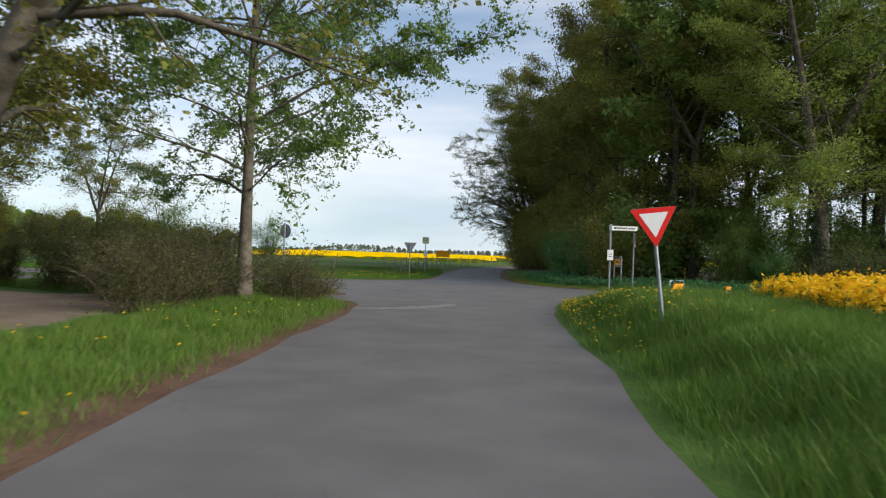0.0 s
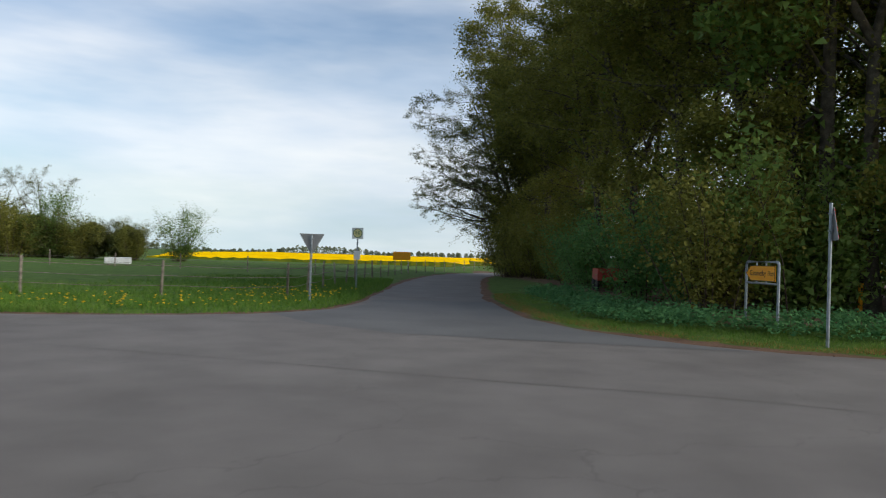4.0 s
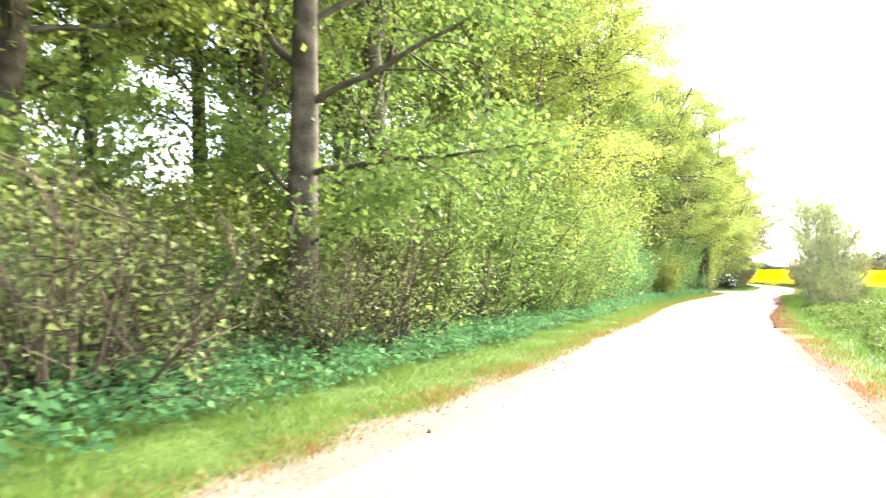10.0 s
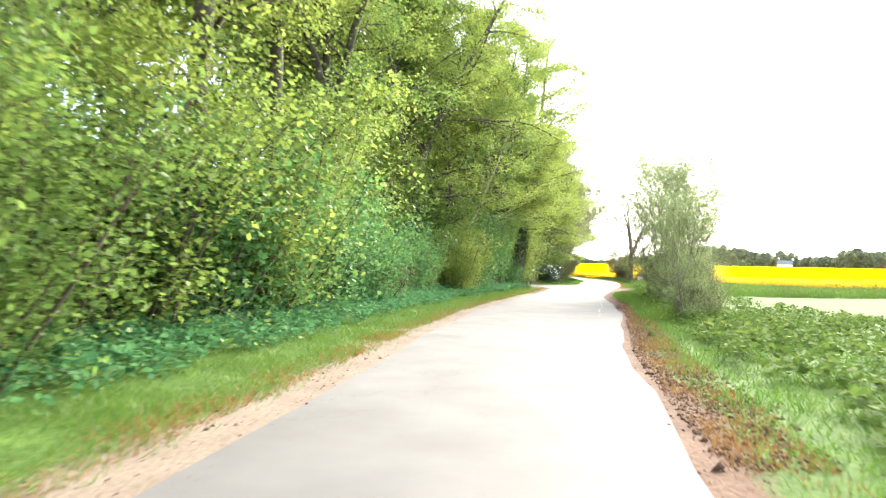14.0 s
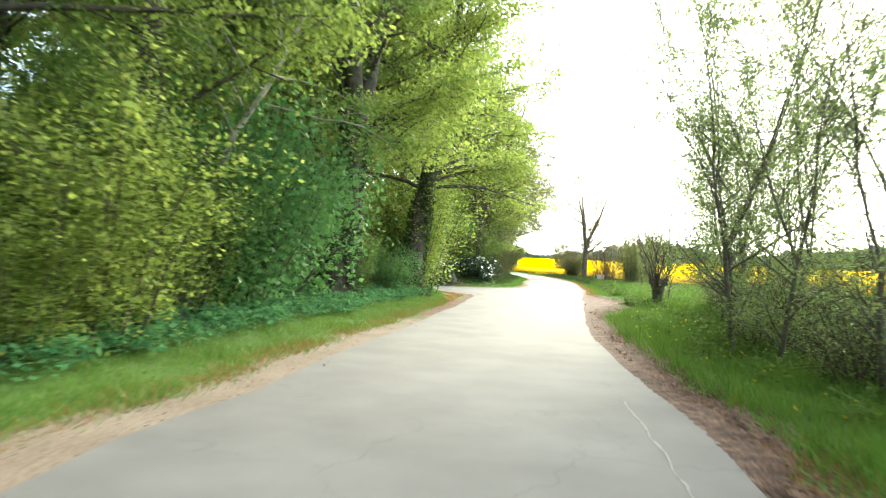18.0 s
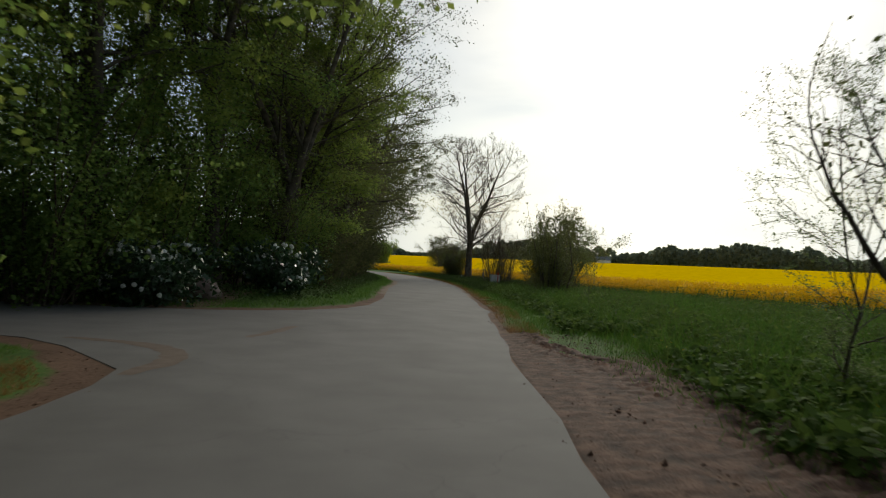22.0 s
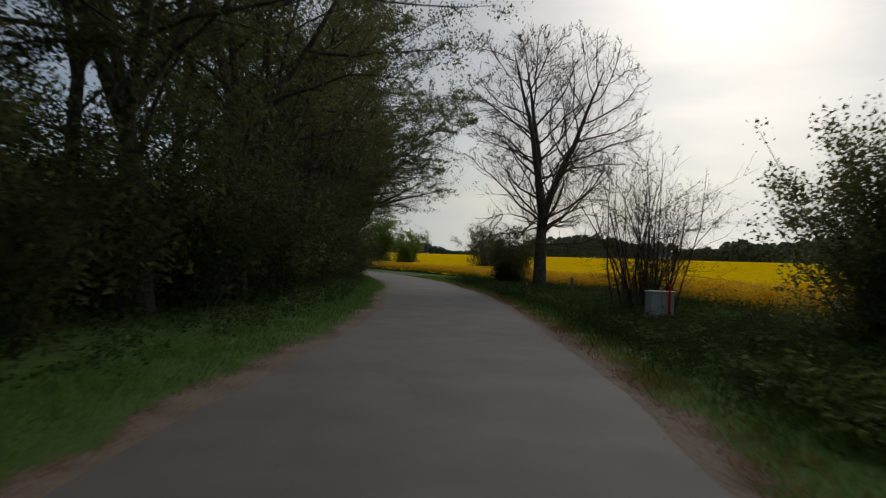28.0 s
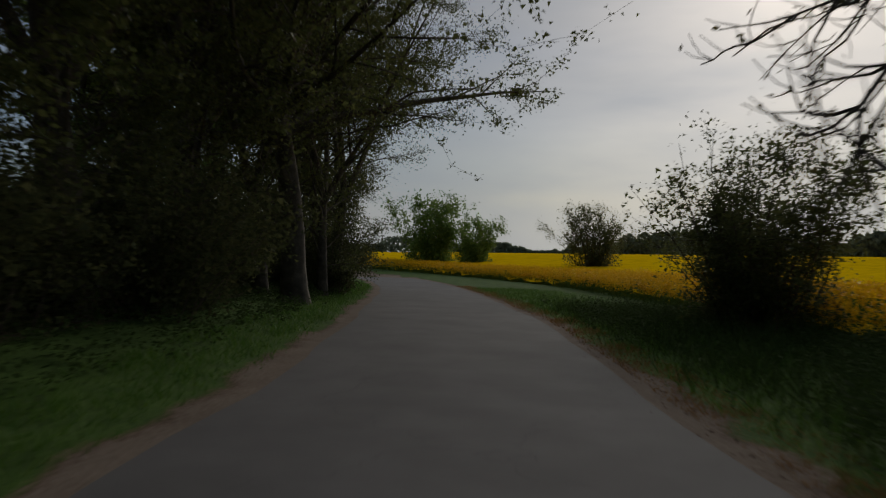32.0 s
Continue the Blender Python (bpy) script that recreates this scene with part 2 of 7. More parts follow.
def ground_material():
    """Grass floor, bare soil, leaf litter and sand, spread by the cover weights of the ground mesh."""
    m = bpy.data.materials.new("ground_cover")
    m.use_nodes = True
    n, l = m.node_tree.nodes, m.node_tree.links
    b = n["Principled BSDF"]
    b.inputs["Roughness"].default_value, b.inputs["Specular IOR Level"].default_value = 0.95, 0.1
    co = n.new("ShaderNodeTexCoord")
    at = n.new("ShaderNodeAttribute")
    at.attribute_name = "cover"
    sep = n.new("ShaderNodeSeparateColor")
    l.new(at.outputs["Color"], sep.inputs["Color"])
    fine, broad = n.new("ShaderNodeTexNoise"), n.new("ShaderNodeTexNoise")
    fine.inputs["Scale"].default_value, fine.inputs["Detail"].default_value = 14, 8
    broad.inputs["Scale"].default_value, broad.inputs["Detail"].default_value = 1.1, 5
    l.new(co.outputs["Object"], fine.inputs["Vector"])
    l.new(co.outputs["Object"], broad.inputs["Vector"])
    both = n.new("ShaderNodeMath")
    both.operation, both.inputs[1].default_value = "MULTIPLY_ADD", 0.5
    half = n.new("ShaderNodeMath")
    half.operation, half.inputs[1].default_value = "MULTIPLY", 0.5
    l.new(fine.outputs["Fac"], half.inputs[0])
    l.new(broad.outputs["Fac"], both.inputs[0])
    l.new(half.outputs["Value"], both.inputs[2])

    def tones(a, c):
        r = n.new("ShaderNodeValToRGB")
        r.color_ramp.elements[0].position, r.color_ramp.elements[1].position = 0.32, 0.68
        r.color_ramp.elements[0].color, r.color_ramp.elements[1].color = (*a, 1), (*c, 1)
        l.new(both.outputs["Value"], r.inputs["Fac"])
        return r.outputs["Color"]

    last = tones((0.035, 0.07, 0.015), (0.1, 0.17, 0.035))
    for channel, a, c in (("Red", (0.075, 0.044, 0.031), (0.18, 0.11, 0.077)), ("Green", (0.07, 0.045, 0.03), (0.2, 0.135, 0.095)),
                          ("Blue", (0.15, 0.112, 0.085), (0.245, 0.195, 0.155))):
        edge = n.new("ShaderNodeMath")
        edge.operation, edge.inputs[1].default_value = "MULTIPLY_ADD", 1.0
        l.new(sep.outputs[channel], edge.inputs[0])
        l.new(both.outputs["Value"], edge.inputs[2])
        sharp = n.new("ShaderNodeMapRange")
        sharp.inputs["From Min"].default_value, sharp.inputs["From Max"].default_value = 0.85, 1.1
        l.new(edge.outputs["Value"], sharp.inputs["Value"])
        mx = n.new("ShaderNodeMix")
        mx.data_type = "RGBA"
        l.new(sharp.outputs["Result"], mx.inputs["Factor"])
        l.new(last, mx.inputs["A"])
        l.new(tones(a, c), mx.inputs["B"])
        last = mx.outputs["Result"]
    l.new(last, b.inputs["Base Color"])
    bp = n.new("ShaderNodeBump")
    bp.inputs["Strength"].default_value, bp.inputs["Distance"].default_value = 0.7, 0.06
    l.new(both.outputs["Value"], bp.inputs["Height"])
    l.new(bp.outputs["Normal"], b.inputs["Normal"])
    return m


PATCH = surface("dark_asphalt", [(0.09, 0.093, 0.098), (0.108, 0.111, 0.116), (0.124, 0.127, 0.132)], 0.4, 90, 0.85, 0.25)
RAPE_SIDE = leafy("rape_stalks", [(0.1, 0.15, 0.02), (0.2, 0.22, 0.02), (0.4, 0.32, 0.01)], 0.3, 0.8, 0.05)
ASPHALT, GROUND = asphalt_material(), ground_material()
BARK = surface("bark", [(0.04, 0.034, 0.027), (0.085, 0.072, 0.056), (0.15, 0.128, 0.1)], 3, 30, 0.95, 0.9)
BARK_GREY = surface("grey_bark", [(0.06, 0.052, 0.042), (0.12, 0.104, 0.082), (0.19, 0.165, 0.132)], 4, 35, 0.95, 0.8)
BARK_PALE = surface("pale_bark", [(0.2, 0.18, 0.14), (0.32, 0.29, 0.235), (0.42, 0.385, 0.32)], 3, 30, 0.9, 0.5)
TWIG = surface("dry_twigs", [(0.04, 0.03, 0.02), (0.085, 0.064, 0.044), (0.14, 0.108, 0.075)], 4, 30, 0.9, 0.4)
LEAF_SPRING = leafy("spring_leaves", [(0.15, 0.22, 0.05), (0.23, 0.305, 0.065), (0.34, 0.39, 0.095)], 0.58)
LEAF_GREEN = leafy("green_leaves", [(0.1, 0.18, 0.045), (0.16, 0.25, 0.06), (0.25, 0.33, 0.08)], 0.55)
LEAF_BLUE = leafy("elder_leaves", [(0.07, 0.18, 0.06), (0.11, 0.24, 0.075), (0.16, 0.3, 0.085)], 0.45)
LEAF_OLIVE = leafy("olive_leaves", [(0.07, 0.09, 0.032), (0.12, 0.135, 0.045), (0.17, 0.175, 0.06)], 0.5)
LEAF_DARK = leafy("evergreen_leaves", [(0.015, 0.04, 0.015), (0.03, 0.065, 0.025), (0.04, 0.085, 0.03)], 0.1, 0.35, 0.5)
LEAF_PALE = leafy("first_leaves", [(0.14, 0.2, 0.07), (0.2, 0.27, 0.09), (0.27, 0.33, 0.11)], 0.5)
LEAF_RED = leafy("copper_leaves", [(0.1, 0.025, 0.02), (0.16, 0.04, 0.03)], 0.3)
LEAF_BRONZE = leafy("bronze_green_leaves", [(0.115, 0.13, 0.03), (0.185, 0.19, 0.04), (0.27, 0.258, 0.055)], 0.5)
# pale tones: the air haze of distance is put into the leaf colour
LEAF_HAZE = leafy("hazed_far_leaves", [(0.2, 0.235, 0.16), (0.27, 0.305, 0.21), (0.34, 0.375, 0.27)], 0.6, 0.9, 0.05)
LEAF_IVY = leafy("ivy_leaves", [(0.03, 0.065, 0.02), (0.055, 0.1, 0.03), (0.09, 0.14, 0.045)], 0.2, 0.5, 0.3)
LEAF_BUD = leafy("brown_buds", [(0.1, 0.075, 0.03), (0.15, 0.12, 0.04), (0.16, 0.16, 0.05)], 0.3)
# dark tones that hold the shade under the eastern trees
LEAF_SHADE = leafy("shade_toned_leaves", [(0.035, 0.045, 0.02), (0.075, 0.085, 0.036), (0.12, 0.12, 0.05)], 0.45, 0.8, 0.04)
NETTLE = leafy("nettle_leaves", [(0.055, 0.16, 0.065), (0.09, 0.225, 0.09), (0.13, 0.28, 0.105)], 0.4, 0.75, 0.06)
WEED = leafy("weed_leaves", [(0.06, 0.11, 0.025), (0.1, 0.16, 0.035), (0.16, 0.22, 0.05)], 0.35, 0.8, 0.05)
DRY_GRASS = leafy("dry_grass", [(0.2, 0.1, 0.035), (0.3, 0.155, 0.05), (0.34, 0.21, 0.08)], 0.3)
DEAD_STALK = leafy("dead_stalk", [(0.09, 0.065, 0.04), (0.16, 0.12, 0.075)], 0.2)
# verge herbage with the dimness of backlight and tree shade put into its colour
RANK_DIMMED = leafy("dimmed_rank_herbage", [(0.04, 0.065, 0.02), (0.06, 0.095, 0.027), (0.085, 0.125, 0.035)], 0.22, 0.85, 0.04)
GRASS = leafy("grass_blades", [(0.05, 0.125, 0.018), (0.085, 0.185, 0.025), (0.13, 0.23, 0.033), (0.19, 0.225, 0.065)], 0.35)
PETAL_YELLOW = leafy("rape_flowers", [(0.68, 0.4, 0.008), (0.82, 0.5, 0.01), (0.86, 0.56, 0.02)], 0.4)
PETAL_DANDELION = leafy("dandelion_flowers", [(0.7, 0.42, 0.01), (0.8, 0.55, 0.01)], 0.15)
PETAL_WHITE = leafy("white_flowers", [(0.75, 0.75, 0.7), (0.85, 0.85, 0.82)], 0.2)
ZINC = surface("galvanised_steel", [(0.19, 0.22, 0.25), (0.26, 0.295, 0.33), (0.32, 0.355, 0.39)], 8, 90, 0.45, 0.05, 0.7, 0.5)
SIGN_BACK = surface("aluminium_back", [(0.2, 0.21, 0.22), (0.28, 0.29, 0.3)], 3, 60, 0.5, 0.03, 0.5, 0.5)
RED = surface("red_sheeting", [(0.6, 0.012, 0.008), (0.72, 0.018, 0.012)], 5, 80, 0.4, 0.02)
WHITE = surface("white_sheeting", [(0.7, 0.71, 0.71), (0.8, 0.81, 0.81)], 5, 80, 0.45, 0.02)
YELLOW = surface("yellow_sheeting", [(0.78, 0.3, 0.008), (0.84, 0.36, 0.01)], 5, 80, 0.45, 0.02)
BLACK = surface("black_print", [(0.015, 0.015, 0.015), (0.03, 0.03, 0.03)], 5, 80, 0.6, 0.02)
ORANGE = surface("orange_paint", [(0.8, 0.3, 0.01), (0.85, 0.4, 0.02)], 5, 80, 0.5, 0.03)
OLDWOOD = surface("weathered_wood", [(0.09, 0.075, 0.06), (0.18, 0.155, 0.13), (0.27, 0.24, 0.2)], 6, 50, 0.9, 0.6)
CABINET_GREY = surface("grey_cabinet", [(0.5, 0.51, 0.5), (0.62, 0.63, 0.62)], 4, 70, 0.55, 0.05)
RUST_RED = surface("dull_red_paint", [(0.22, 0.03, 0.02), (0.34, 0.05, 0.03)], 3, 40, 0.6, 0.1)
CAR_PAINT = surface("dark_blue_paint", [(0.02, 0.03, 0.045), (0.03, 0.042, 0.06)], 2, 60, 0.25, 0.01, 0.3, 0.5, 0.6)
GLASS_DARK = surface("dark_window_glass", [(0.01, 0.012, 0.014), (0.02, 0.022, 0.025)], 2, 30, 0.08, 0.0, 0.0, 0.6)
STONE = surface("field_stone", [(0.25, 0.2, 0.17), (0.4, 0.33, 0.28), (0.48, 0.42, 0.37)], 3, 30, 0.9, 0.6)
BOULDER = surface("pink_granite", [(0.11, 0.078, 0.068), (0.18, 0.13, 0.113), (0.26, 0.195, 0.17)], 3, 30, 0.9, 0.6)
EARTH = surface("churned_earth", [(0.03, 0.013, 0.008), (0.085, 0.042, 0.028), (0.16, 0.088, 0.06)], 3.5, 26, 0.95, 1.0)


# ---- mesh helpers ----
from mathutils import geometry

def mesh_of(name, verts, faces, material, smooth=False):
    """A mesh from arrays of places and of triangles or quads."""
    verts, faces = np.asarray(verts, np.float32), np.asarray(faces, np.int32)
    me = bpy.data.meshes.new(name)
    k = faces.shape[1]
    me.vertices.add(len(verts))
    me.vertices.foreach_set("co", verts.ravel())
    me.loops.add(faces.size)
    me.loops.foreach_set("vertex_index", faces.ravel())
    me.polygons.add(len(faces))
    me.polygons.foreach_set("loop_start", np.arange(0, faces.size, k, dtype=np.int32))
    me.polygons.foreach_set("loop_total", np.full(len(faces), k, np.int32))
    if smooth:
        me.polygons.foreach_set("use_smooth", np.ones(len(faces), bool))
    me.materials.append(material)
    me.update(calc_edges=True)
    me.validate()
    return me


def part(name, bm, material, parent=None, label="", smooth=False):
    """Links a bmesh, or a ready mesh, as one mesh object under a thing or a part."""
    if isinstance(bm, bpy.types.Mesh):
        me = bm
    else:
        me = bpy.data.meshes.new(name)
        bmesh.ops.recalc_face_normals(bm, faces=bm.faces)
        bm.to_mesh(me)
        bm.free()
        me.materials.append(material)
        if smooth:
            me.polygons.foreach_set("use_smooth", np.ones(len(me.polygons), bool))
    ob = new(name, me)
    if parent is not None:
        ob.parent = parent
    return tagged(ob, label)


def thing(name, label, category, at=(0, 0, 0), turn=0.0, group="", kind=""):
    ob = tagged(new(name), label, category, group, kind)
    ob.empty_display_size = 0.2
    ob.matrix_basis = pose(*at, 0, 0, turn)
    return ob


def block(sx, sy, sz, x=0, y=0, z=0, bevel=0.0, bm=None):
    """A bevelled block whose middle is at x, y, z."""
    own = bmesh.new()
    bmesh.ops.create_cube(own, size=1.0)
    bmesh.ops.scale(own, vec=(sx, sy, sz), verts=own.verts)
    if bevel:
        bmesh.ops.bevel(own, geom=own.edges[:], offset=bevel, segments=2, affect="EDGES", profile=0.6)
    bmesh.ops.translate(own, vec=(x, y, z), verts=own.verts)
    if bm is None:
        return own
    me = bpy.data.meshes.new("joined")
    own.to_mesh(me)
    own.free()
    bm.from_mesh(me)
    bpy.data.meshes.remove(me)
    return bm


def tube_arrays(points, radii, sides):
    """Places and quads of a tapering tube along the points."""
    p = np.asarray(points, float)
    r = np.asarray(radii, float)
    d = np.gradient(p, axis=0)
    d /= np.linalg.norm(d, axis=1)[:, None] + 1e-9
    ref = np.array([0.0, 0.0, 1.0]) if abs(d[0, 2]) < 0.8 else np.array([1.0, 0.0, 0.0])
    u = np.cross(d, ref)
    u /= np.linalg.norm(u, axis=1)[:, None] + 1e-9
    v = np.cross(d, u)
    a = np.arange(sides) * 2 * math.pi / sides
    ring = p[:, None, :] + r[:, None, None] * (np.cos(a)[None, :, None] * u[:, None, :] + np.sin(a)[None, :, None] * v[:, None, :])
    n = len(p)
    i, j = np.meshgrid(np.arange(n - 1), np.arange(sides), indexing="ij")
    k = (j + 1) % sides
    quads = np.stack([i * sides + j, i * sides + k, (i + 1) * sides + k, (i + 1) * sides + j], -1).reshape(-1, 4)
    return ring.reshape(-1, 3), quads


def tubes_mesh(name, tubes, material, smooth=True):
    verts, faces, base = [], [], 0
    for points, radii, sides in tubes:
        v, f = tube_arrays(points, radii, sides)
        verts.append(v)
        faces.append(f + base)
        base += len(v)
    return mesh_of(name, np.concatenate(verts), np.concatenate(faces), material, smooth)


def leaf_arrays(rng, centres, size, spread=0.35, aspect=0.55, flat=0.5, slim=False):
    """One pointed leaf a place, turned at random; flat: how level the leaves lie; slim: three corners only."""
    n = len(centres)
    size = np.asarray(size) * (1 + spread * rng.standard_normal(n)).clip(0.45, 1.8)
    along = rng.standard_normal((n, 3)) * np.array([1, 1, 1 - flat * 0.8])
    along /= np.linalg.norm(along, axis=1)[:, None] + 1e-9
    up = rng.standard_normal((n, 3)) * 0.75 + np.array([0, 0, flat * 2.0])
    side = np.cross(along, up)
    side /= np.linalg.norm(side, axis=1)[:, None] + 1e-9
    a, s = along * size[:, None], side * (size * aspect)[:, None]
    if slim:
        v = np.stack([centres - a * 0.5 - s * 0.55, centres - a * 0.4 + s * 0.55, centres + a * 0.6], 1).reshape(-1, 3)
        return v, np.arange(n * 3).reshape(-1, 3)
    v = np.stack([centres - a * 0.5, centres + s * 0.5 + a * 0.05, centres + a * 0.5, centres - s * 0.5 + a * 0.05], 1).reshape(-1, 3)
    return v, np.arange(n * 4).reshape(-1, 4)


# ---- plan of the roads ----
NORTH_EDGE = [(4.5, 56), (4.4, 50), (4.6, 46), (5.6, 42.6), (7.2, 40.3), (9.2, 38.9), (12, 38.0), (16, 37.5), (20.4, 36.9), (25.2, 36.3), (30.7, 35.4),
              (38.3, 34.7), (43, 34.1), (48.5, 33.4), (58, 32.6), (70.6, 31.0), (81, 29.2), (91, 27.3), (101, 25.5), (106.5, 24.7),
              (111, 24.2), (113.5, 25.5), (116, 29), (118, 40), (126, 40), (124, 29), (123.7, 24.5), (124.8, 21.6), (126.8, 19.8)]
NORTH_EAST = [(129.4, 18.6), (137, 17), (144, 16.0), (153.5, 14.4), (160, 13.1), (170.4, 11.5), (176.6, 11.0), (183.5, 10.4), (193, 9.4),
              (199, 9.0), (215, 8.9), (235, 9.5), (255, 12.5), (272, 19), (290, 31), (310, 52)]
SOUTH_EAST = [(314, 48), (295, 27), (277, 14.5), (258, 7.2), (236, 4.2), (215, 3.3), (207, 3.3), (197, 3.9), (187, 4.4), (178, 5.3), (171, 6.3),
              (166, 6.9), (155, 8.7), (149, 9.9), (142, 11.2), (137.4, 12.1), (129.4, 13.6), (124.5, 14.7), (116, 16.7), (111, 17.9)]
SOUTH_EDGE = [(102.7, 19.7), (98.5, 20.7), (89, 22.7), (84, 23.4), (78.5, 24.0), (71.4, 25.1), (67, 25.9), (56.5, 28.0), (50, 28.9), (46, 29.5),
              (39, 30.1), (33, 30.7), (27, 31.2), (20, 31.8), (14, 32.3), (10.5, 32.1), (7.6, 31.0), (5.6, 29.3), (4.6, 27.6), (4.1, 26),
              (3.7, 23.4), (3.2, 19), (2.7, 11.2), (2.1, 5.4), (1.95, 0), (1.9, -7), (1.85, -20), (1.8, -60)]
WEST_EDGE = [(-3.3, -60), (-3.2, -22), (-3.15, -8), (-3.1, 0), (-3.1, 8.7), (-2.8, 16), (-2.6, 21.5), (-3.0, 24.6), (-3.8, 25.7), (-7, 27.0), (-14, 30.6), (-30, 38),
             (-30, 39.4), (-14, 32.2), (-7.2, 28.5), (-4.4, 27.5), (-3.8, 28.4), (-3.9, 29.4), (-5, 31.2), (-7, 33.8), (-10, 36), (-16, 38),
             (-40, 42), (-90, 50), (-90, 55), (-40, 47), (-16, 43.6), (-10, 42.7), (-6.5, 43.4), (-3.2, 44.9), (-1.3, 47.5), (-0.5, 52)]
NORTH_ROAD = [(-0.2, 58), (0.6, 70), (2.2, 85), (4.5, 97), (10, 112), (22, 135), (60, 180), (64, 177), (27, 132), (14.5, 110), (9.3, 96), (7, 83), (5.6, 69)]


def smooth_line(points, step=1.5):
    """The corner line drawn as a soft curve of close points."""
    p = np.array(points, float)
    out = []
    for i in range(len(p) - 1):
        a, b, c, d = p[max(i - 1, 0)], p[i], p[i + 1], p[min(i + 2, len(p) - 1)]
        n = max(1, int(np.linalg.norm(c - b) / step))
        for s in np.arange(n) / n:
            out.append(0.5 * (2 * b + (c - a) * s + (2 * a - 5 * b + 4 * c - d) * s * s + (3 * b - a - 3 * c + d) * s ** 3))
    return out


ROAD = np.array(smooth_line(WEST_EDGE + NORTH_ROAD + NORTH_EDGE + NORTH_EAST + SOUTH_EAST + SOUTH_EDGE + WEST_EDGE[:1]))
edge_rng = np.random.default_rng(5)
ROAD += np.stack([0.05 * np.sin(np.arange(len(ROAD)) * 1.7) + edge_rng.normal(0, 0.035, len(ROAD)),
                  0.05 * np.sin(np.arange(len(ROAD)) * 1.1 + 1) + edge_rng.normal(0, 0.035, len(ROAD))], 1)


def inside(poly, x, y):
    hit = np.zeros(np.shape(x), bool)
    ax, ay = poly[-1]
    for bx, by in poly:
        if ay != by:
            hit ^= ((by > y) != (ay > y)) & (x < (ax - bx) * (y - by) / (ay - by) + bx)
        ax, ay = bx, by
    return hit


def line_distance(line, x, y, closed=True):
    best = np.full(np.shape(x), 1e9)
    pts = list(line) + ([line[0]] if closed else [])
    for (ax, ay), (bx, by) in zip(pts, pts[1:]):
        dx, dy = bx - ax, by - ay
        s = (((x - ax) * dx + (y - ay) * dy) / (dx * dx + dy * dy + 1e-9)).clip(0, 1)
        best = np.minimum(best, (x - ax - s * dx) ** 2 + (y - ay - s * dy) ** 2)
    return np.sqrt(best)


def exact_gap(x, y, line):
    d = line_distance(line, x, y)
    return np.where(inside(line, x, y), -d, d)


MAP_X, MAP_Y, MAP_STEP = np.arange(-100, 330, 0.5), np.arange(-40, 150, 0.5), 0.5
GAP_MAP = exact_gap(*np.meshgrid(MAP_X, MAP_Y, indexing="ij"), ROAD[::2])


def road_gap(x, y):
    """Metres from the asphalt, read from a map of it; below zero on it."""
    u = ((np.asarray(x, float) - MAP_X[0]) / MAP_STEP).clip(0, len(MAP_X) - 1.001)
    v = ((np.asarray(y, float) - MAP_Y[0]) / MAP_STEP).clip(0, len(MAP_Y) - 1.001)
    i, j = u.astype(int), v.astype(int)
    a, b = u - i, v - j
    return (GAP_MAP[i, j] * (1 - a) * (1 - b) + GAP_MAP[i + 1, j] * a * (1 - b) + GAP_MAP[i, j + 1] * (1 - a) * b + GAP_MAP[i + 1, j + 1] * a * b)


def ease(v, a, b):
    s = ((np.asarray(v, float) - a) / (b - a)).clip(0, 1)
    return s * s * (3 - 2 * s)


SOUTH_X = np.array([p[0] for p in SOUTH_EDGE[:16] + SOUTH_EAST[::-1][:0]][::-1] + [p[0] for p in SOUTH_EAST[::-1]])
SOUTH_Y = np.array([p[1] for p in SOUTH_EDGE[:16]][::-1] + [p[1] for p in SOUTH_EAST[::-1]])
NORTH_X = np.array([p[0] for p in NORTH_EDGE[6:21]] + [p[0] for p in NORTH_EAST])
NORTH_Y = np.array([p[1] for p in NORTH_EDGE[6:21]] + [p[1] for p in NORTH_EAST])


def south_y(x):
    return np.interp(x, SOUTH_X, SOUTH_Y)


def north_y(x):
    return np.interp(x, NORTH_X, NORTH_Y)


def height(x, y, d=None):
    """The lie of the land."""
    x, y = np.asarray(x, float), np.asarray(y, float)
    if d is None:
        d = road_gap(x, y)
    h = np.where(d < 0, -0.01 - 0.025 * ease(-d, 0.4, 1.0), -0.01 + 0.045 * ease(d, 0, 1.2))
    bank = 0.75 * ease(x, 2.5, 5.2) * ease(24.5 - y, -3.5, 6) * ease(y, -60, -40) * ease(60 - x, 0, 20) * ease(d, 0.05, 1.7)
    bank += 0.2 * ease(-2.9 - x, 0, 3) * ease(24 - y, 0, 4) * ease(d, 0.2, 3)
    bank += 0.3 * ease(d, 0.8, 4.5) * ease(y - north_y(x), 0.2, 4) * ease(x, 6, 12)
    bank -= 0.25 * ease(south_y(x) - y, 3.0, 5) * (1 - ease(south_y(x) - y, 6, 9)) * ease(x, 60, 75) * (1 - ease(x, 96, 104))
    s = south_y(x) - y
    rise = ease(x, 30, 80) * (1.1 * ease(s, 10, 60) + 0.02 * np.maximum(s - 45, 0)) + 0.016 * np.maximum(x - 260, 0)
    rise = 30 * (1 - np.exp(-np.maximum(rise, 0) / 30))
    wave = 0.035 * np.sin(x * 0.9 + 1.3 * np.sin(y * 0.7)) * np.sin(y * 1.1 + 0.6 * x) * ease(d, 0.8, 3)
    return h + bank + rise + wave


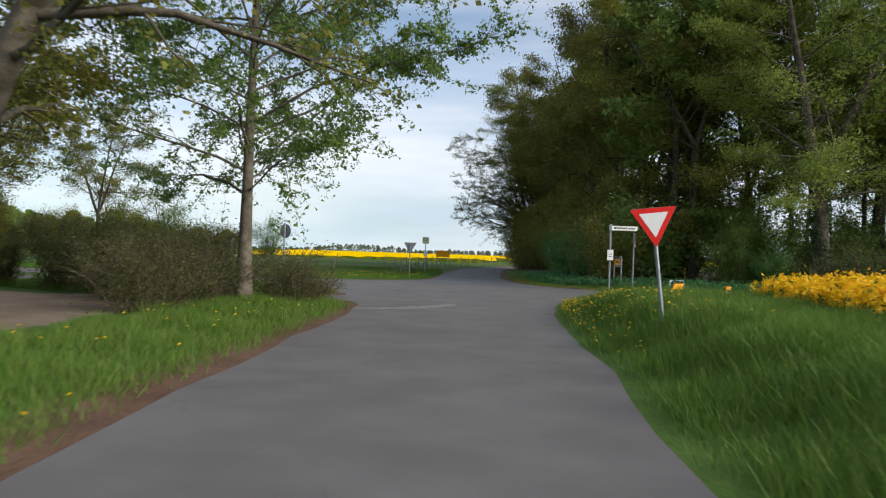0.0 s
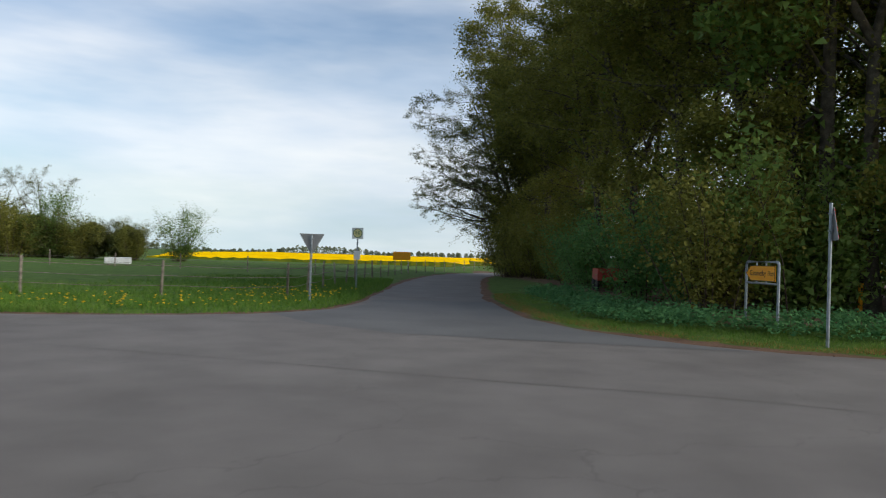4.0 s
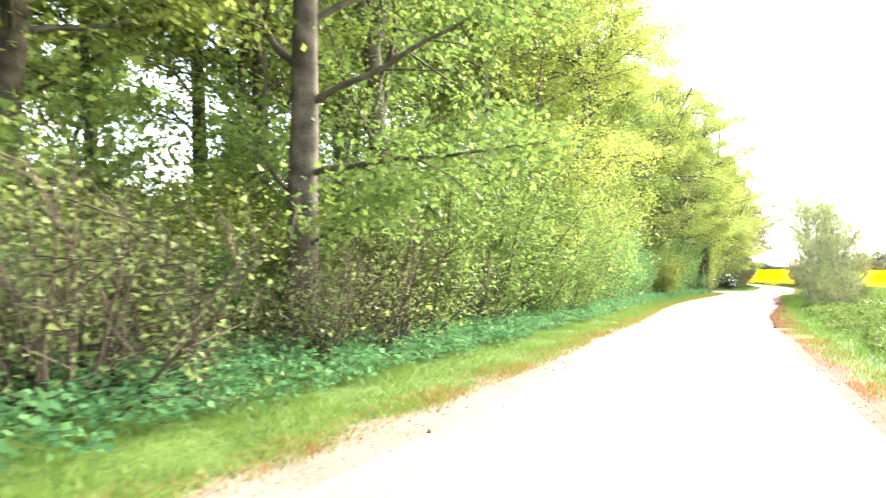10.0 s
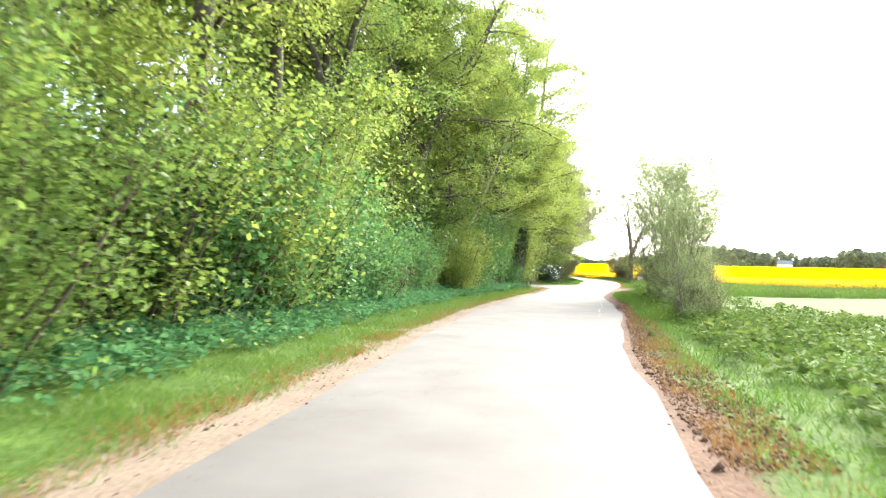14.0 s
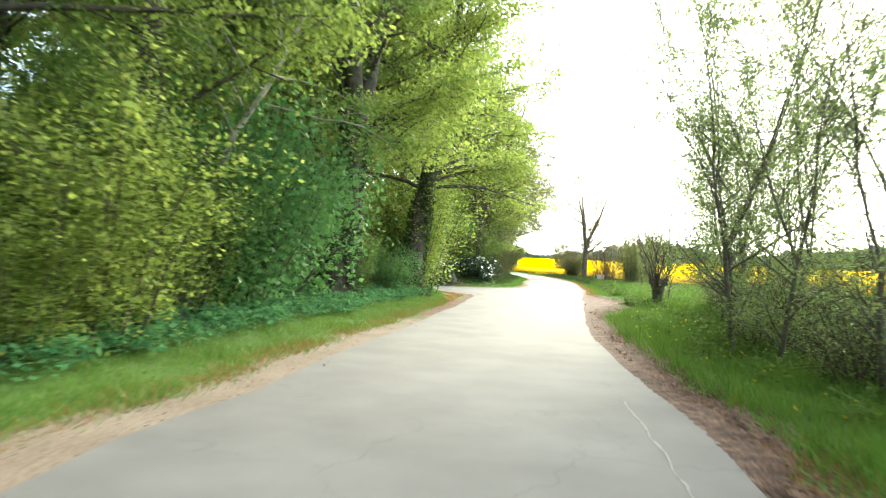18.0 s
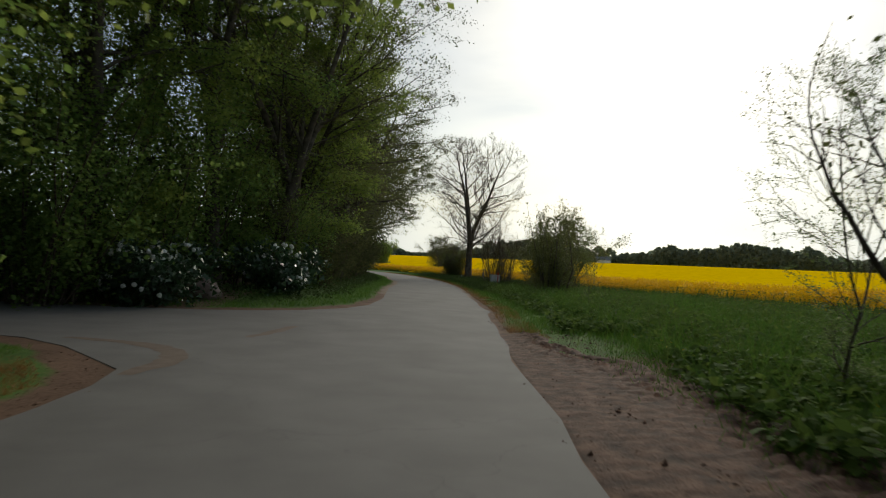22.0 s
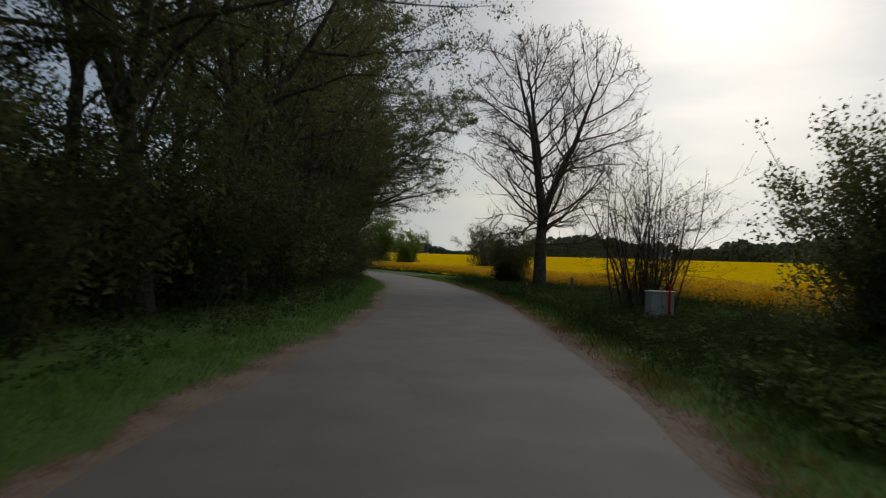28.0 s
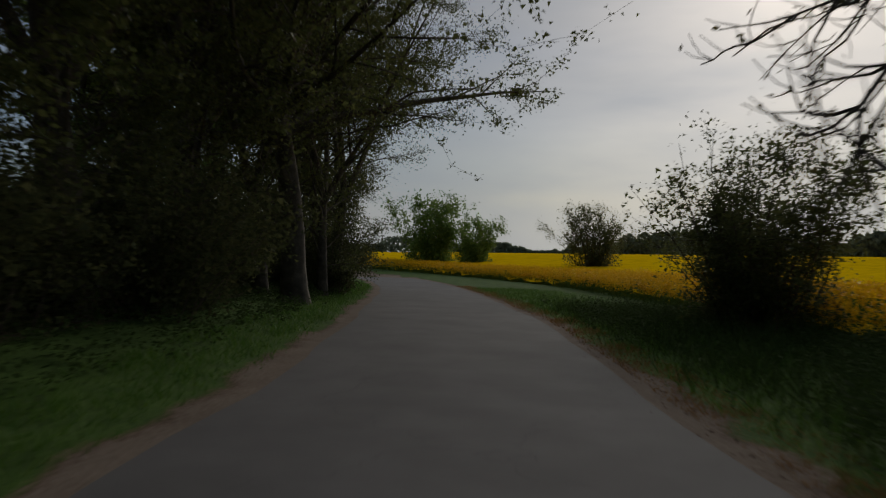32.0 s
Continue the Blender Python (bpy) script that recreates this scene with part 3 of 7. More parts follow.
# ---- ground: one sheet to the horizon ----
def axis(near_a, near_b, step, far):
    near = np.arange(near_a, near_b + step / 2, step)
    grow = np.cumsum(step * 1.22 ** np.arange(1, 60))
    lo, hi = near_a - grow, near_b + grow
    return np.concatenate([lo[lo > -far][::-1], near, hi[hi < far]])


def build_ground():
    gx, gy = np.meshgrid(axis(-26, 232, 0.6, 3200), axis(-12, 58, 0.5, 3200), indexing="ij")
    d = road_gap(gx, gy)
    z = height(gx, gy, d)
    n, m = gx.shape
    i, j = np.meshgrid(np.arange(n - 1), np.arange(m - 1), indexing="ij")
    quads = np.stack([i * m + j, (i + 1) * m + j, (i + 1) * m + j + 1, i * m + j + 1], -1).reshape(-1, 4)
    me = mesh_of("ground", np.stack([gx, gy, z], -1).reshape(-1, 3), quads, GROUND, True)
    ragged = 0.3 * np.sin(gx * 1.3 + gy * 0.7) + 0.25 * np.sin(gx * 3.1 + gy) + 0.3 * np.sin(gx * 0.45 + 1.2 * np.sin(gy * 0.6))
    width = 0.2 + 0.6 * ease(gx, 8, 20) * (1 - ease(gx, 80, 112)) * (gy - north_y(gx) > -2) + 0.15 * ease(gx, 110, 130) + 0.1 * (gy < south_y(gx)) * ease(gx, 20, 30) * (1 - ease(gx, 60, 75))
    width = width + 0.8 * (gx < -1.5) * (gy < 27) * ease(gy, -6, 2)
    width = width - 0.55 * (gx > 1) * (gy < 27) * (gx < 9)
    soil = 1 - ease(d, width * 0.25 + 0.2 * ragged, width + 0.6 + 0.4 * ragged)
    s = south_y(gx) - gy
    churned = ease(gx, 74, 92) * (1 - ease(gx, 111.5, 115.5)) * (s > -1) * (1 - ease(s, 0.3 + 0.6 * ease(gx, 74, 86) + 2.0 * ease(gx, 96, 108), 0.5 + 0.8 * ease(gx, 74, 86) + 2.3 * ease(gx, 96, 108)))
    soil = np.maximum(soil * (1 - 0.75 * (gx > 1) * (gx < 9) * (gy < 27)), churned)
    nn = gy - north_y(gx)
    litter = ease(nn, 3.6, 5.2) * ease(gx, 8, 12) * (1 - ease(gx, 250, 262)) * (1 - ease(gx, 112, 113.5) * (1 - ease(gx, 123, 125)))
    litter = np.maximum(litter, ease(gx, 11.5, 13.5) * ease(gy, 44, 46) * (1 - ease(gy, 100, 112)))
    litter *= 1 - ease(gy, 105, 125)
    sand = ease(-6.6 - gx, 0, 1.2) * ease(gx + 40, 0, 1) * ease(gy, 10.5, 12) * (1 - ease(gy + 0.1 * gx, 21, 22.5))
    shoulder = soil * ease(gx, 8, 16) * (1 - ease(gx, 84, 100)) * (nn > -2)
    sand = np.maximum(sand, 0.8 * soil * ease(gx, 128, 150))
    sand, soil = np.maximum(sand, shoulder), np.where(d > 0.75, soil, soil * (1 - 0.5 * (shoulder > 0.3)))
    cover = np.stack([soil, litter, sand, np.ones_like(soil)], -1).reshape(-1, 4).astype(np.float32)
    att = me.color_attributes.new("cover", "FLOAT_COLOR", "POINT")
    att.data.foreach_set("color", cover.ravel())
    tagged(new("ground", me), "grassy country ground with bare earth along the road", "ground", kind="structure")


build_ground()


def build_road():
    n = len(ROAD)
    flat, _, faces, _, _, _ = geometry.delaunay_2d_cdt([Vector(p) for p in ROAD], [(i, (i + 1) % n) for i in range(n)], [], 1, 1e-5)
    bm = bmesh.new()
    loop = [bm.verts.new((p.x, p.y, 0.0)) for p in flat]
    for tri in faces:
        bm.faces.new([loop[i] for i in tri])
    bmesh.ops.recalc_face_normals(bm, faces=bm.faces)
    if sum(f.normal.z for f in bm.faces) < 0:
        bmesh.ops.reverse_faces(bm, faces=bm.faces[:])
    skirt = bmesh.ops.extrude_edge_only(bm, edges=[e for e in bm.edges if e.is_boundary])
    bmesh.ops.translate(bm, vec=(0, 0, -0.08), verts=[v for v in skirt["geom"] if isinstance(v, bmesh.types.BMVert)])
    me = bpy.data.meshes.new("road")
    bm.to_mesh(me)
    bm.free()
    me.materials.append(ASPHALT)
    tagged(new("road", me), "worn grey asphalt country road with dusty edges", "road", kind="structure")


build_road()


def build_churned_verge():
    """Soft earth driven into ruts along the field side edge."""
    u, v = np.meshgrid(np.arange(72, 118.4, 0.075), np.arange(0, 1.001, 1 / 30), indexing="ij")
    wide = 0.35 + 0.75 * ease(u, 72, 86) + 2.4 * ease(u, 96, 108) * (1 - 0.85 * ease(u, 109.5, 114.5)) + 0.25 * np.sin(u * 0.9) + 0.12 * np.sin(u * 2.7)
    s = v * wide - 0.12
    x, y = u, south_y(u) - s
    rng = np.random.default_rng(17)
    z = height(x, y) + 0.035 * np.sin(v * math.pi)
    for at, deep in ((0.35, 0.03), (0.72, 0.07), (0.9, -0.07)):
        z -= deep * ease(wide, 0.7, 2.0) * np.exp(-((v - at - 0.06 * np.sin(u * 0.8)) / 0.07) ** 2) * (0.6 + 0.4 * np.sin(u * 1.9 + at * 9))
    z += 0.022 * np.sin(u * 19 + 6 * v + 1.5 * np.sin(u * 0.6)) * np.exp(-((v - 0.76 - 0.05 * np.sin(u * 0.5)) / 0.1) ** 2) * ease(u, 80, 90)
    z += rng.normal(0, 1, z.shape) * (0.012 + 0.024 * ease(v, 0.4, 0.75)) * np.sin(v * math.pi)
    z = np.where(u < 72.5, z - 0.07, z)
    z = np.where((v < 0.02) | (v > 0.98), z - 0.08, z)
    n, m = u.shape
    i, j = np.meshgrid(np.arange(n - 1), np.arange(m - 1), indexing="ij")
    quads = np.stack([i * m + j, i * m + j + 1, (i + 1) * m + j + 1, (i + 1) * m + j], -1).reshape(-1, 4)
    me = mesh_of("churned_verge", np.stack([x, y, z], -1).reshape(-1, 3), quads, EARTH)
    tagged(new("churned_verge", me), "brown churned earth with tyre ruts beside the road", "bare earth", kind="structure")


build_churned_verge()


# ---- plants ----
def branch(rng, start, way, length, r0, r1, count, bend=0.12, lift=0.0):
    """A bent, tapering line of points."""
    p, w = np.array(start, float), np.array(way, float)
    w /= np.linalg.norm(w) + 1e-9
    pts = [p.copy()]
    for _ in range(count):
        w = w + rng.normal(0, bend, 3) + np.array([0, 0, lift / count])
        w /= np.linalg.norm(w)
        p = p + w * length / count
        pts.append(p.copy())
    return np.array(pts), np.linspace(r0, r1, count + 1)


def side_way(rng, along, angle, turn):
    """A way that leaves the line 'along' at an angle, turned round it."""
    a = along / (np.linalg.norm(along) + 1e-9)
    ref = np.array([0, 0, 1.0]) if abs(a[2]) < 0.9 else np.array([1.0, 0, 0])
    u = np.cross(a, ref)
    u /= np.linalg.norm(u)
    v = np.cross(a, u)
    return a * math.cos(angle) + (u * math.cos(turn) + v * math.sin(turn)) * math.sin(angle)


def grow(seed, tall, girth, limbs, low, reach, rise, shoots, twigs, lean=0.03, droop=0.0, fork=0, prong=0.55, shape=None, split=0.45, spread=0.42, fine=0.006, stout=0.013, wobble=0.1):
    """The wood of a tree: its tubes, and the points along its outer twigs where leaves sit."""
    rng = np.random.default_rng(seed)
    tubes, tips = [], []
    stems = []
    trunk, tr = branch(rng, (0, 0, -0.3), (0, 0, 1), tall * (split if fork else 1.0), girth, girth * (0.62 if fork else 0.08), 9, lean)
    tr[0] *= 1.5
    tr[1] *= 1.1
    tubes.append((trunk, tr, 9))
    stems.append((trunk, tr, low))
    for k in range(fork):
        turn = 6.28 * k / fork + rng.uniform(-0.4, 0.4)
        w = np.array([math.cos(turn) * spread, math.sin(turn) * spread, 1.0])
        f, fr = branch(rng, trunk[-1] - np.array([0, 0, 0.2 * k]), w, tall * (1 - split), girth * prong, girth * 0.06, 8, 0.07, 0.3)
        tubes.append((f, fr, 7))
        stems.append((f, fr, 0.08))
    for k in range(limbs):
        line, radii, lowest = stems[k % len(stems)] if fork and k % (len(stems) + 1) else stems[-1 if not fork else 1 + k % fork]
        s = lowest + (0.97 - lowest) * (k + rng.uniform(0, 1)) / limbs
        at = s * (len(line) - 1)
        i = min(int(at), len(line) - 2)
        p = line[i] + (line[i + 1] - line[i]) * (at - i)
        z = p[2] / tall
        out = reach * (shape(z) if shape else math.sin(math.pi * min(max((z - 0.02) ** 0.75, 0.05), 0.96)) + 0.15) * rng.uniform(0.75, 1.15)
        w = side_way(rng, line[i + 1] - line[i], radians(rise + rng.uniform(-14, 14)), k * 2.4 + rng.uniform(-0.4, 0.4))
        r = min(radii[i] * 0.5, 0.012 + out * stout)
        limb, lr = branch(rng, p, w, out, r, fine * 1.4, 7, wobble, droop)
        tubes.append((limb, lr, 4))
        tips.append(limb[3:])
        for q in range(shoots):
            s2 = 0.22 + 0.78 * (q + rng.uniform(0, 1)) / shoots
            a2 = s2 * 7
            j = min(int(a2), 6)
            p2 = limb[j] + (limb[j + 1] - limb[j]) * (a2 - j)
            w2 = side_way(rng, limb[j + 1] - limb[j], radians(rng.uniform(30, 65)), rng.uniform(0, 6.28))
            w2[2] *= 0.6
            l2 = (0.4 + 0.33 * out * (1.15 - s2)) * rng.uniform(0.7, 1.3)
            shoot, sr = branch(rng, p2, w2, l2, max(lr[j] * 0.5, fine * 1.3), fine * 0.8, 4, 0.15, droop * 0.7)
            tubes.append((shoot[::2] if not twigs or twigs == 1 else shoot, sr[::2] if not twigs or twigs == 1 else sr, 3))
            tips.append(shoot[1:])
            for _ in range(twigs):
                g = rng.integers(1, 5)
                w3 = side_way(rng, shoot[g] - shoot[g - 1], radians(rng.uniform(25, 60)), rng.uniform(0, 6.28))
                twig, gr = branch(rng, shoot[g], w3, l2 * rng.uniform(0.35, 0.7), fine, fine * 0.5, 2, 0.2, droop * 0.5)
                if twigs > 1:
                    tubes.append((twig, gr, 3))
                tips.append(twig)
        tips.append(limb[6:])
    tips = [np.concatenate([p, (p[:-1] + p[1:]) / 2]) for p in tips if len(p) > 1]
    return tubes, np.concatenate(tips)


def tree_kind(name, label, wood, leaf, seed, leaves, leaf_size, flat=0.45, fuzz=0.2, pointed=False, ivy=0, **form):
    """One tree with its trunk and crown, as a thing to be copied."""
    tubes, tips = grow(seed, **form)
    rng = np.random.default_rng(seed + 100)
    root = thing(name, label, "tree")
    part("trunk", tubes_mesh("trunk", tubes, wood), wood, root)
    if ivy:
        line, radii = tubes[0][0], tubes[0][1]
        s = rng.uniform(0, 1, ivy) ** 1.5 * (len(line) - 1.01)
        i = s.astype(int)
        f = (s - i)[:, None]
        a = rng.uniform(0, 6.28, ivy)
        r = radii[i] * 1.02 + rng.uniform(0, 0.16, ivy)
        at = line[i] * (1 - f) + line[i + 1] * f + np.stack([np.cos(a) * r, np.sin(a) * r, rng.normal(0, 0.1, ivy)], 1)
        at = at[(np.sin(a * 2 + at[:, 2] * 1.3) > -0.35) & (at[:, 2] > 0)]
        v, q = leaf_arrays(rng, at, 0.1, flat=0.0, aspect=0.9)
        part("ivy", mesh_of("ivy", v, q, LEAF_IVY), LEAF_IVY, root, "dark green climbing ivy")
    pick = tips[rng.integers(0, len(tips), leaves)]
    centres = pick + rng.normal(0, fuzz, (leaves, 3)) * np.array([1, 1, 0.55])
    v, f = leaf_arrays(rng, centres, leaf_size, flat=flat, aspect=0.68, slim=not pointed)
    part("crown", mesh_of("crown", v, f, leaf), leaf, root)
    return root


def shrub_kind(name, label, leaf, seed, tall, wide, stems, leaves, leaf_size, wood=None, fuzz=0.18, flat=0.3, upright=0.5, twiggy=2, thick=0.028, fork_twigs=0, pointed=False, shoots=6):
    """A many-stemmed bush, leafy from the ground to an uneven top."""
    rng = np.random.default_rng(seed)
    tubes, tips = [], []
    for k in range(stems):
        turn = rng.uniform(0, 6.28)
        lean = rng.uniform(0.05, 1.0) * (1.3 - upright)
        base = np.array([math.cos(turn), math.sin(turn), 0]) * wide * 0.22 * rng.uniform(0, 1)
        base[2] = -0.15
        length = tall * rng.uniform(0.55, 1.08)
        stem, r = branch(rng, base, (math.cos(turn) * lean * wide / tall, math.sin(turn) * lean * wide / tall, 1), length, thick, 0.006, 6, 0.1)
        tubes.append((stem[::2], r[::2], 4))
        for q in range(shoots):
            i = rng.integers(1, 6)
            shoot, sr = branch(rng, stem[i], side_way(rng, stem[i + 1] - stem[i], radians(rng.uniform(30, 75)), rng.uniform(0, 6.28)),
                               wide * rng.uniform(0.14, 0.34), 0.012, 0.004, 3, 0.2)
            if q < twiggy:
                tubes.append((shoot[::3], sr[::3], 3))
                for _ in range(fork_twigs):
                    g = rng.integers(1, 4)
                    twig, gr = branch(rng, shoot[g], side_way(rng, shoot[g] - shoot[g - 1], radians(rng.uniform(25, 60)), rng.uniform(0, 6.28)), wide * rng.uniform(0.08, 0.2), 0.006, 0.003, 2, 0.2, 0.3)
                    tubes.append((twig[::2], gr[::2], 3))
                    tips.append(twig)
            tips.append(shoot)
        tips.append(stem[3:])
    tips = np.concatenate(tips)
    root = thing(name, label, "bush")
    wood = wood or TWIG
    part("branchwork", tubes_mesh("branchwork", tubes, wood), wood, root)
    if leaves:
        c = tips[rng.integers(0, len(tips), leaves)] + rng.normal(0, fuzz, (leaves, 3))
        c[:, 2] = np.abs(c[:, 2]) + 0.02
        v, f = leaf_arrays(rng, c, leaf_size, flat=flat, aspect=0.75, slim=not pointed)
        part("foliage", mesh_of("foliage", v, f, leaf), leaf, root)
    return root


def plant(kind, x, y, turn, size=1.0, sink=0.05, group="", label=""):
    """A copy of a tree or bush, stood on the ground."""
    m = pose(x, y, float(height(x, y)) - sink, 0, 0, turn)
    if kind in PLACED:
        ob = copy_thing(kind, m)
    else:
        PLACED.append(kind)
        ob = kind
        ob.matrix_basis = m
    ob.scale = (size, size, size)
    return tagged(ob, label, "", group)


PLACED = []


LIMES = [tree_kind("woodland_tree", "tall broadleaf tree in fresh yellow-green spring leaf", BARK, LEAF_SPRING, 11, 50000, 0.118, pointed=True, fuzz=0.34,
                   tall=21, girth=0.3, limbs=40, low=0.1, reach=5.2, rise=64, shoots=9, twigs=1, droop=-0.2, fork=2, split=0.5, spread=0.3),
         tree_kind("woodland_tree", "tall broadleaf tree with mid-green spring foliage", BARK, LEAF_GREEN, 12, 50000, 0.118, pointed=True, fuzz=0.34,
                   tall=23, girth=0.36, limbs=40, low=0.09, reach=5.6, rise=60, shoots=9, twigs=1, droop=-0.2, fork=3, split=0.36, spread=0.34),
         tree_kind("woodland_tree", "slender woodland tree with layered light green leaves", BARK_GREY, LEAF_SPRING, 13, 42000, 0.112, pointed=True, fuzz=0.32,
                   tall=19, girth=0.21, limbs=34, low=0.13, reach=4.4, rise=70, shoots=8, twigs=1, droop=-0.3)]
BACKS = [tree_kind("woodland_tree", "broadleaf tree further back in the wood, half in leaf", BARK, LEAF_GREEN, 21, 16000, 0.24, fuzz=0.4,
                   tall=22, girth=0.27, limbs=26, low=0.2, reach=5.0, rise=55, shoots=7, twigs=0, fork=2),
         tree_kind("woodland_tree", "thin dark-stemmed tree inside the wood, lightly leafed", BARK, LEAF_SPRING, 22, 12000, 0.23, fuzz=0.4,
                   tall=20, girth=0.17, limbs=22, low=0.3, reach=4.2, rise=52, shoots=6, twigs=0)]
ASHES = [tree_kind("ash_tree", "spreading roadside tree with small early olive leaves", BARK, LEAF_OLIVE, 31, 29000, 0.085,
                   tall=19, girth=0.34, limbs=36, low=0.24, reach=6.2, rise=50, shoots=8, twigs=2, fork=4, split=0.28, spread=0.5, fuzz=0.24),
         tree_kind("ash_tree", "dense dark roadside tree with small spring leaves", BARK, LEAF_OLIVE, 32, 30000, 0.088,
                   tall=17, girth=0.28, limbs=36, low=0.24, reach=5.8, rise=54, shoots=8, twigs=2, fork=3, split=0.3, spread=0.45, fuzz=0.26)]
OAK = tree_kind("oak_tree", "old oak with a massive dark trunk, fresh green leaves", BARK, LEAF_SPRING, 14, 76000, 0.115, pointed=True, ivy=7000, fuzz=0.32,
                tall=22, girth=0.55, limbs=50, low=0.8, reach=6.4, rise=60, shoots=10, twigs=1, droop=-0.25, fork=3, split=0.3, spread=0.36)
TALL = tree_kind("woodland_tree", "tall tree with a straight clean dark trunk and high crown", BARK, LEAF_SPRING, 15, 32000, 0.135, pointed=True, ivy=1500, fuzz=0.35,
                 tall=24, girth=0.46, limbs=36, low=0.3, reach=5.6, rise=60, shoots=9, twigs=1, droop=-0.1, lean=0.018)
EAST = tree_kind("woodland_tree", "dense dark olive tree of the eastern roadside", BARK, LEAF_OLIVE, 19, 44000, 0.13, pointed=True, fuzz=0.3,
                 tall=21, girth=0.3, limbs=44, low=0.08, reach=5.2, rise=58, shoots=9, twigs=1, droop=-0.15, fork=3, split=0.35)
BIG_ASH = tree_kind("ash_tree", "wide spreading roadside ash with small early leaves", BARK, LEAF_OLIVE, 33, 110000, 0.1,
                    tall=21, girth=0.42, limbs=54, low=0.85, reach=10.5, rise=66, shoots=10, twigs=2, fork=3, split=0.3, spread=0.5, fuzz=0.16, droop=0.05,
                    shape=lambda z: 0.55 + 0.65 * math.sin(math.pi * min(z + 0.12, 0.97)))
WESTS = [tree_kind("woodland_tree", "dense roadside oak in bronze-green young leaf", BARK, LEAF_BRONZE, 17, 50000, 0.15, pointed=True, fuzz=0.36,
                   tall=22, girth=0.34, limbs=46, low=0.07, reach=5.6, rise=60, shoots=9, twigs=1, droop=-0.2, fork=3, split=0.32, spread=0.4),
         tree_kind("woodland_tree", "tall olive-leaved tree at the wood's western corner", BARK, LEAF_BRONZE, 18, 50000, 0.15, pointed=True, fuzz=0.36,
                   tall=24, girth=0.32, limbs=46, low=0.1, reach=5.2, rise=56, shoots=9, twigs=1, droop=-0.15, fork=2, split=0.42)]
ELDERS = [shrub_kind("elder_bush", "dense blue-green elder bush at the wood's edge", LEAF_BLUE, 41, 4.6, 3.8, 22, 9500, 0.11, pointed=True, fuzz=0.26),
          shrub_kind("hazel_bush", "bushy mid-green hazel at the wood's edge", LEAF_GREEN, 42, 7.0, 4.6, 26, 16000, 0.105, pointed=True, fuzz=0.3, flat=0.6, thick=0.035),
          shrub_kind("maple_bush", "yellow-green maple scrub under the trees", LEAF_SPRING, 43, 6.0, 4.4, 22, 13000, 0.1, pointed=True, flat=0.75, fuzz=0.28, thick=0.032)]
BRUSH = shrub_kind("bare_brushwood", "tangle of bare brown twigs under the trees", LEAF_PALE, 44, 2.4, 2.8, 26, 3000, 0.05, twiggy=6, fork_twigs=2)
THORN = shrub_kind("hawthorn_bush", "dark green hawthorn bush on the field verge", LEAF_OLIVE, 45, 4.2, 3.4, 36, 26000, 0.065, fuzz=0.13, twiggy=6, fork_twigs=1)
SALLOW = shrub_kind("sallow_bush", "loose bush of thin upright stems with small pale leaves", LEAF_PALE, 46, 4.6, 3.2, 34, 6500, 0.045, upright=0.8, twiggy=6, fork_twigs=2)
SLENDER = tree_kind("alder_tree", "slender grey-stemmed alder with the first pale leaves", BARK_GREY, LEAF_PALE, 16, 13000, 0.052,
                    tall=9.5, girth=0.07, limbs=36, low=0.12, reach=2.8, rise=42, shoots=7, twigs=2, lean=0.05, droop=0.15, fork=2, split=0.3, spread=0.3, fine=0.006, fuzz=0.1)
DUSKY = shrub_kind("shade_bush", "roadside bush with the shade of the trees put into its leaf colour", LEAF_SHADE, 49, 4.4, 3.8, 22, 9000, 0.095, fuzz=0.22)
LOOSE = shrub_kind("hawthorn_tree", "loose many-stemmed hawthorn with open lower stems", LEAF_OLIVE, 53, 6.4, 4.8, 15, 15000, 0.075, wood=BARK, fuzz=0.11, upright=0.75, twiggy=6, thick=0.055, fork_twigs=2)
BRONZE = shrub_kind("oak_scrub", "bushy young oak in olive-bronze leaf", LEAF_BRONZE, 54, 6.2, 4.6, 20, 13000, 0.12, fuzz=0.3, pointed=True, thick=0.035)
UNDERWOOD = shrub_kind("underwood", "dark leafy underwood deep in the wood", LEAF_GREEN, 48, 5.5, 4.6, 12, 6500, 0.17, fuzz=0.4)
RHODO = shrub_kind("rhododendron", "dark evergreen rhododendron with white flower heads", LEAF_DARK, 47, 2.3, 2.9, 24, 3600, 0.17, fuzz=0.16, flat=0.15)


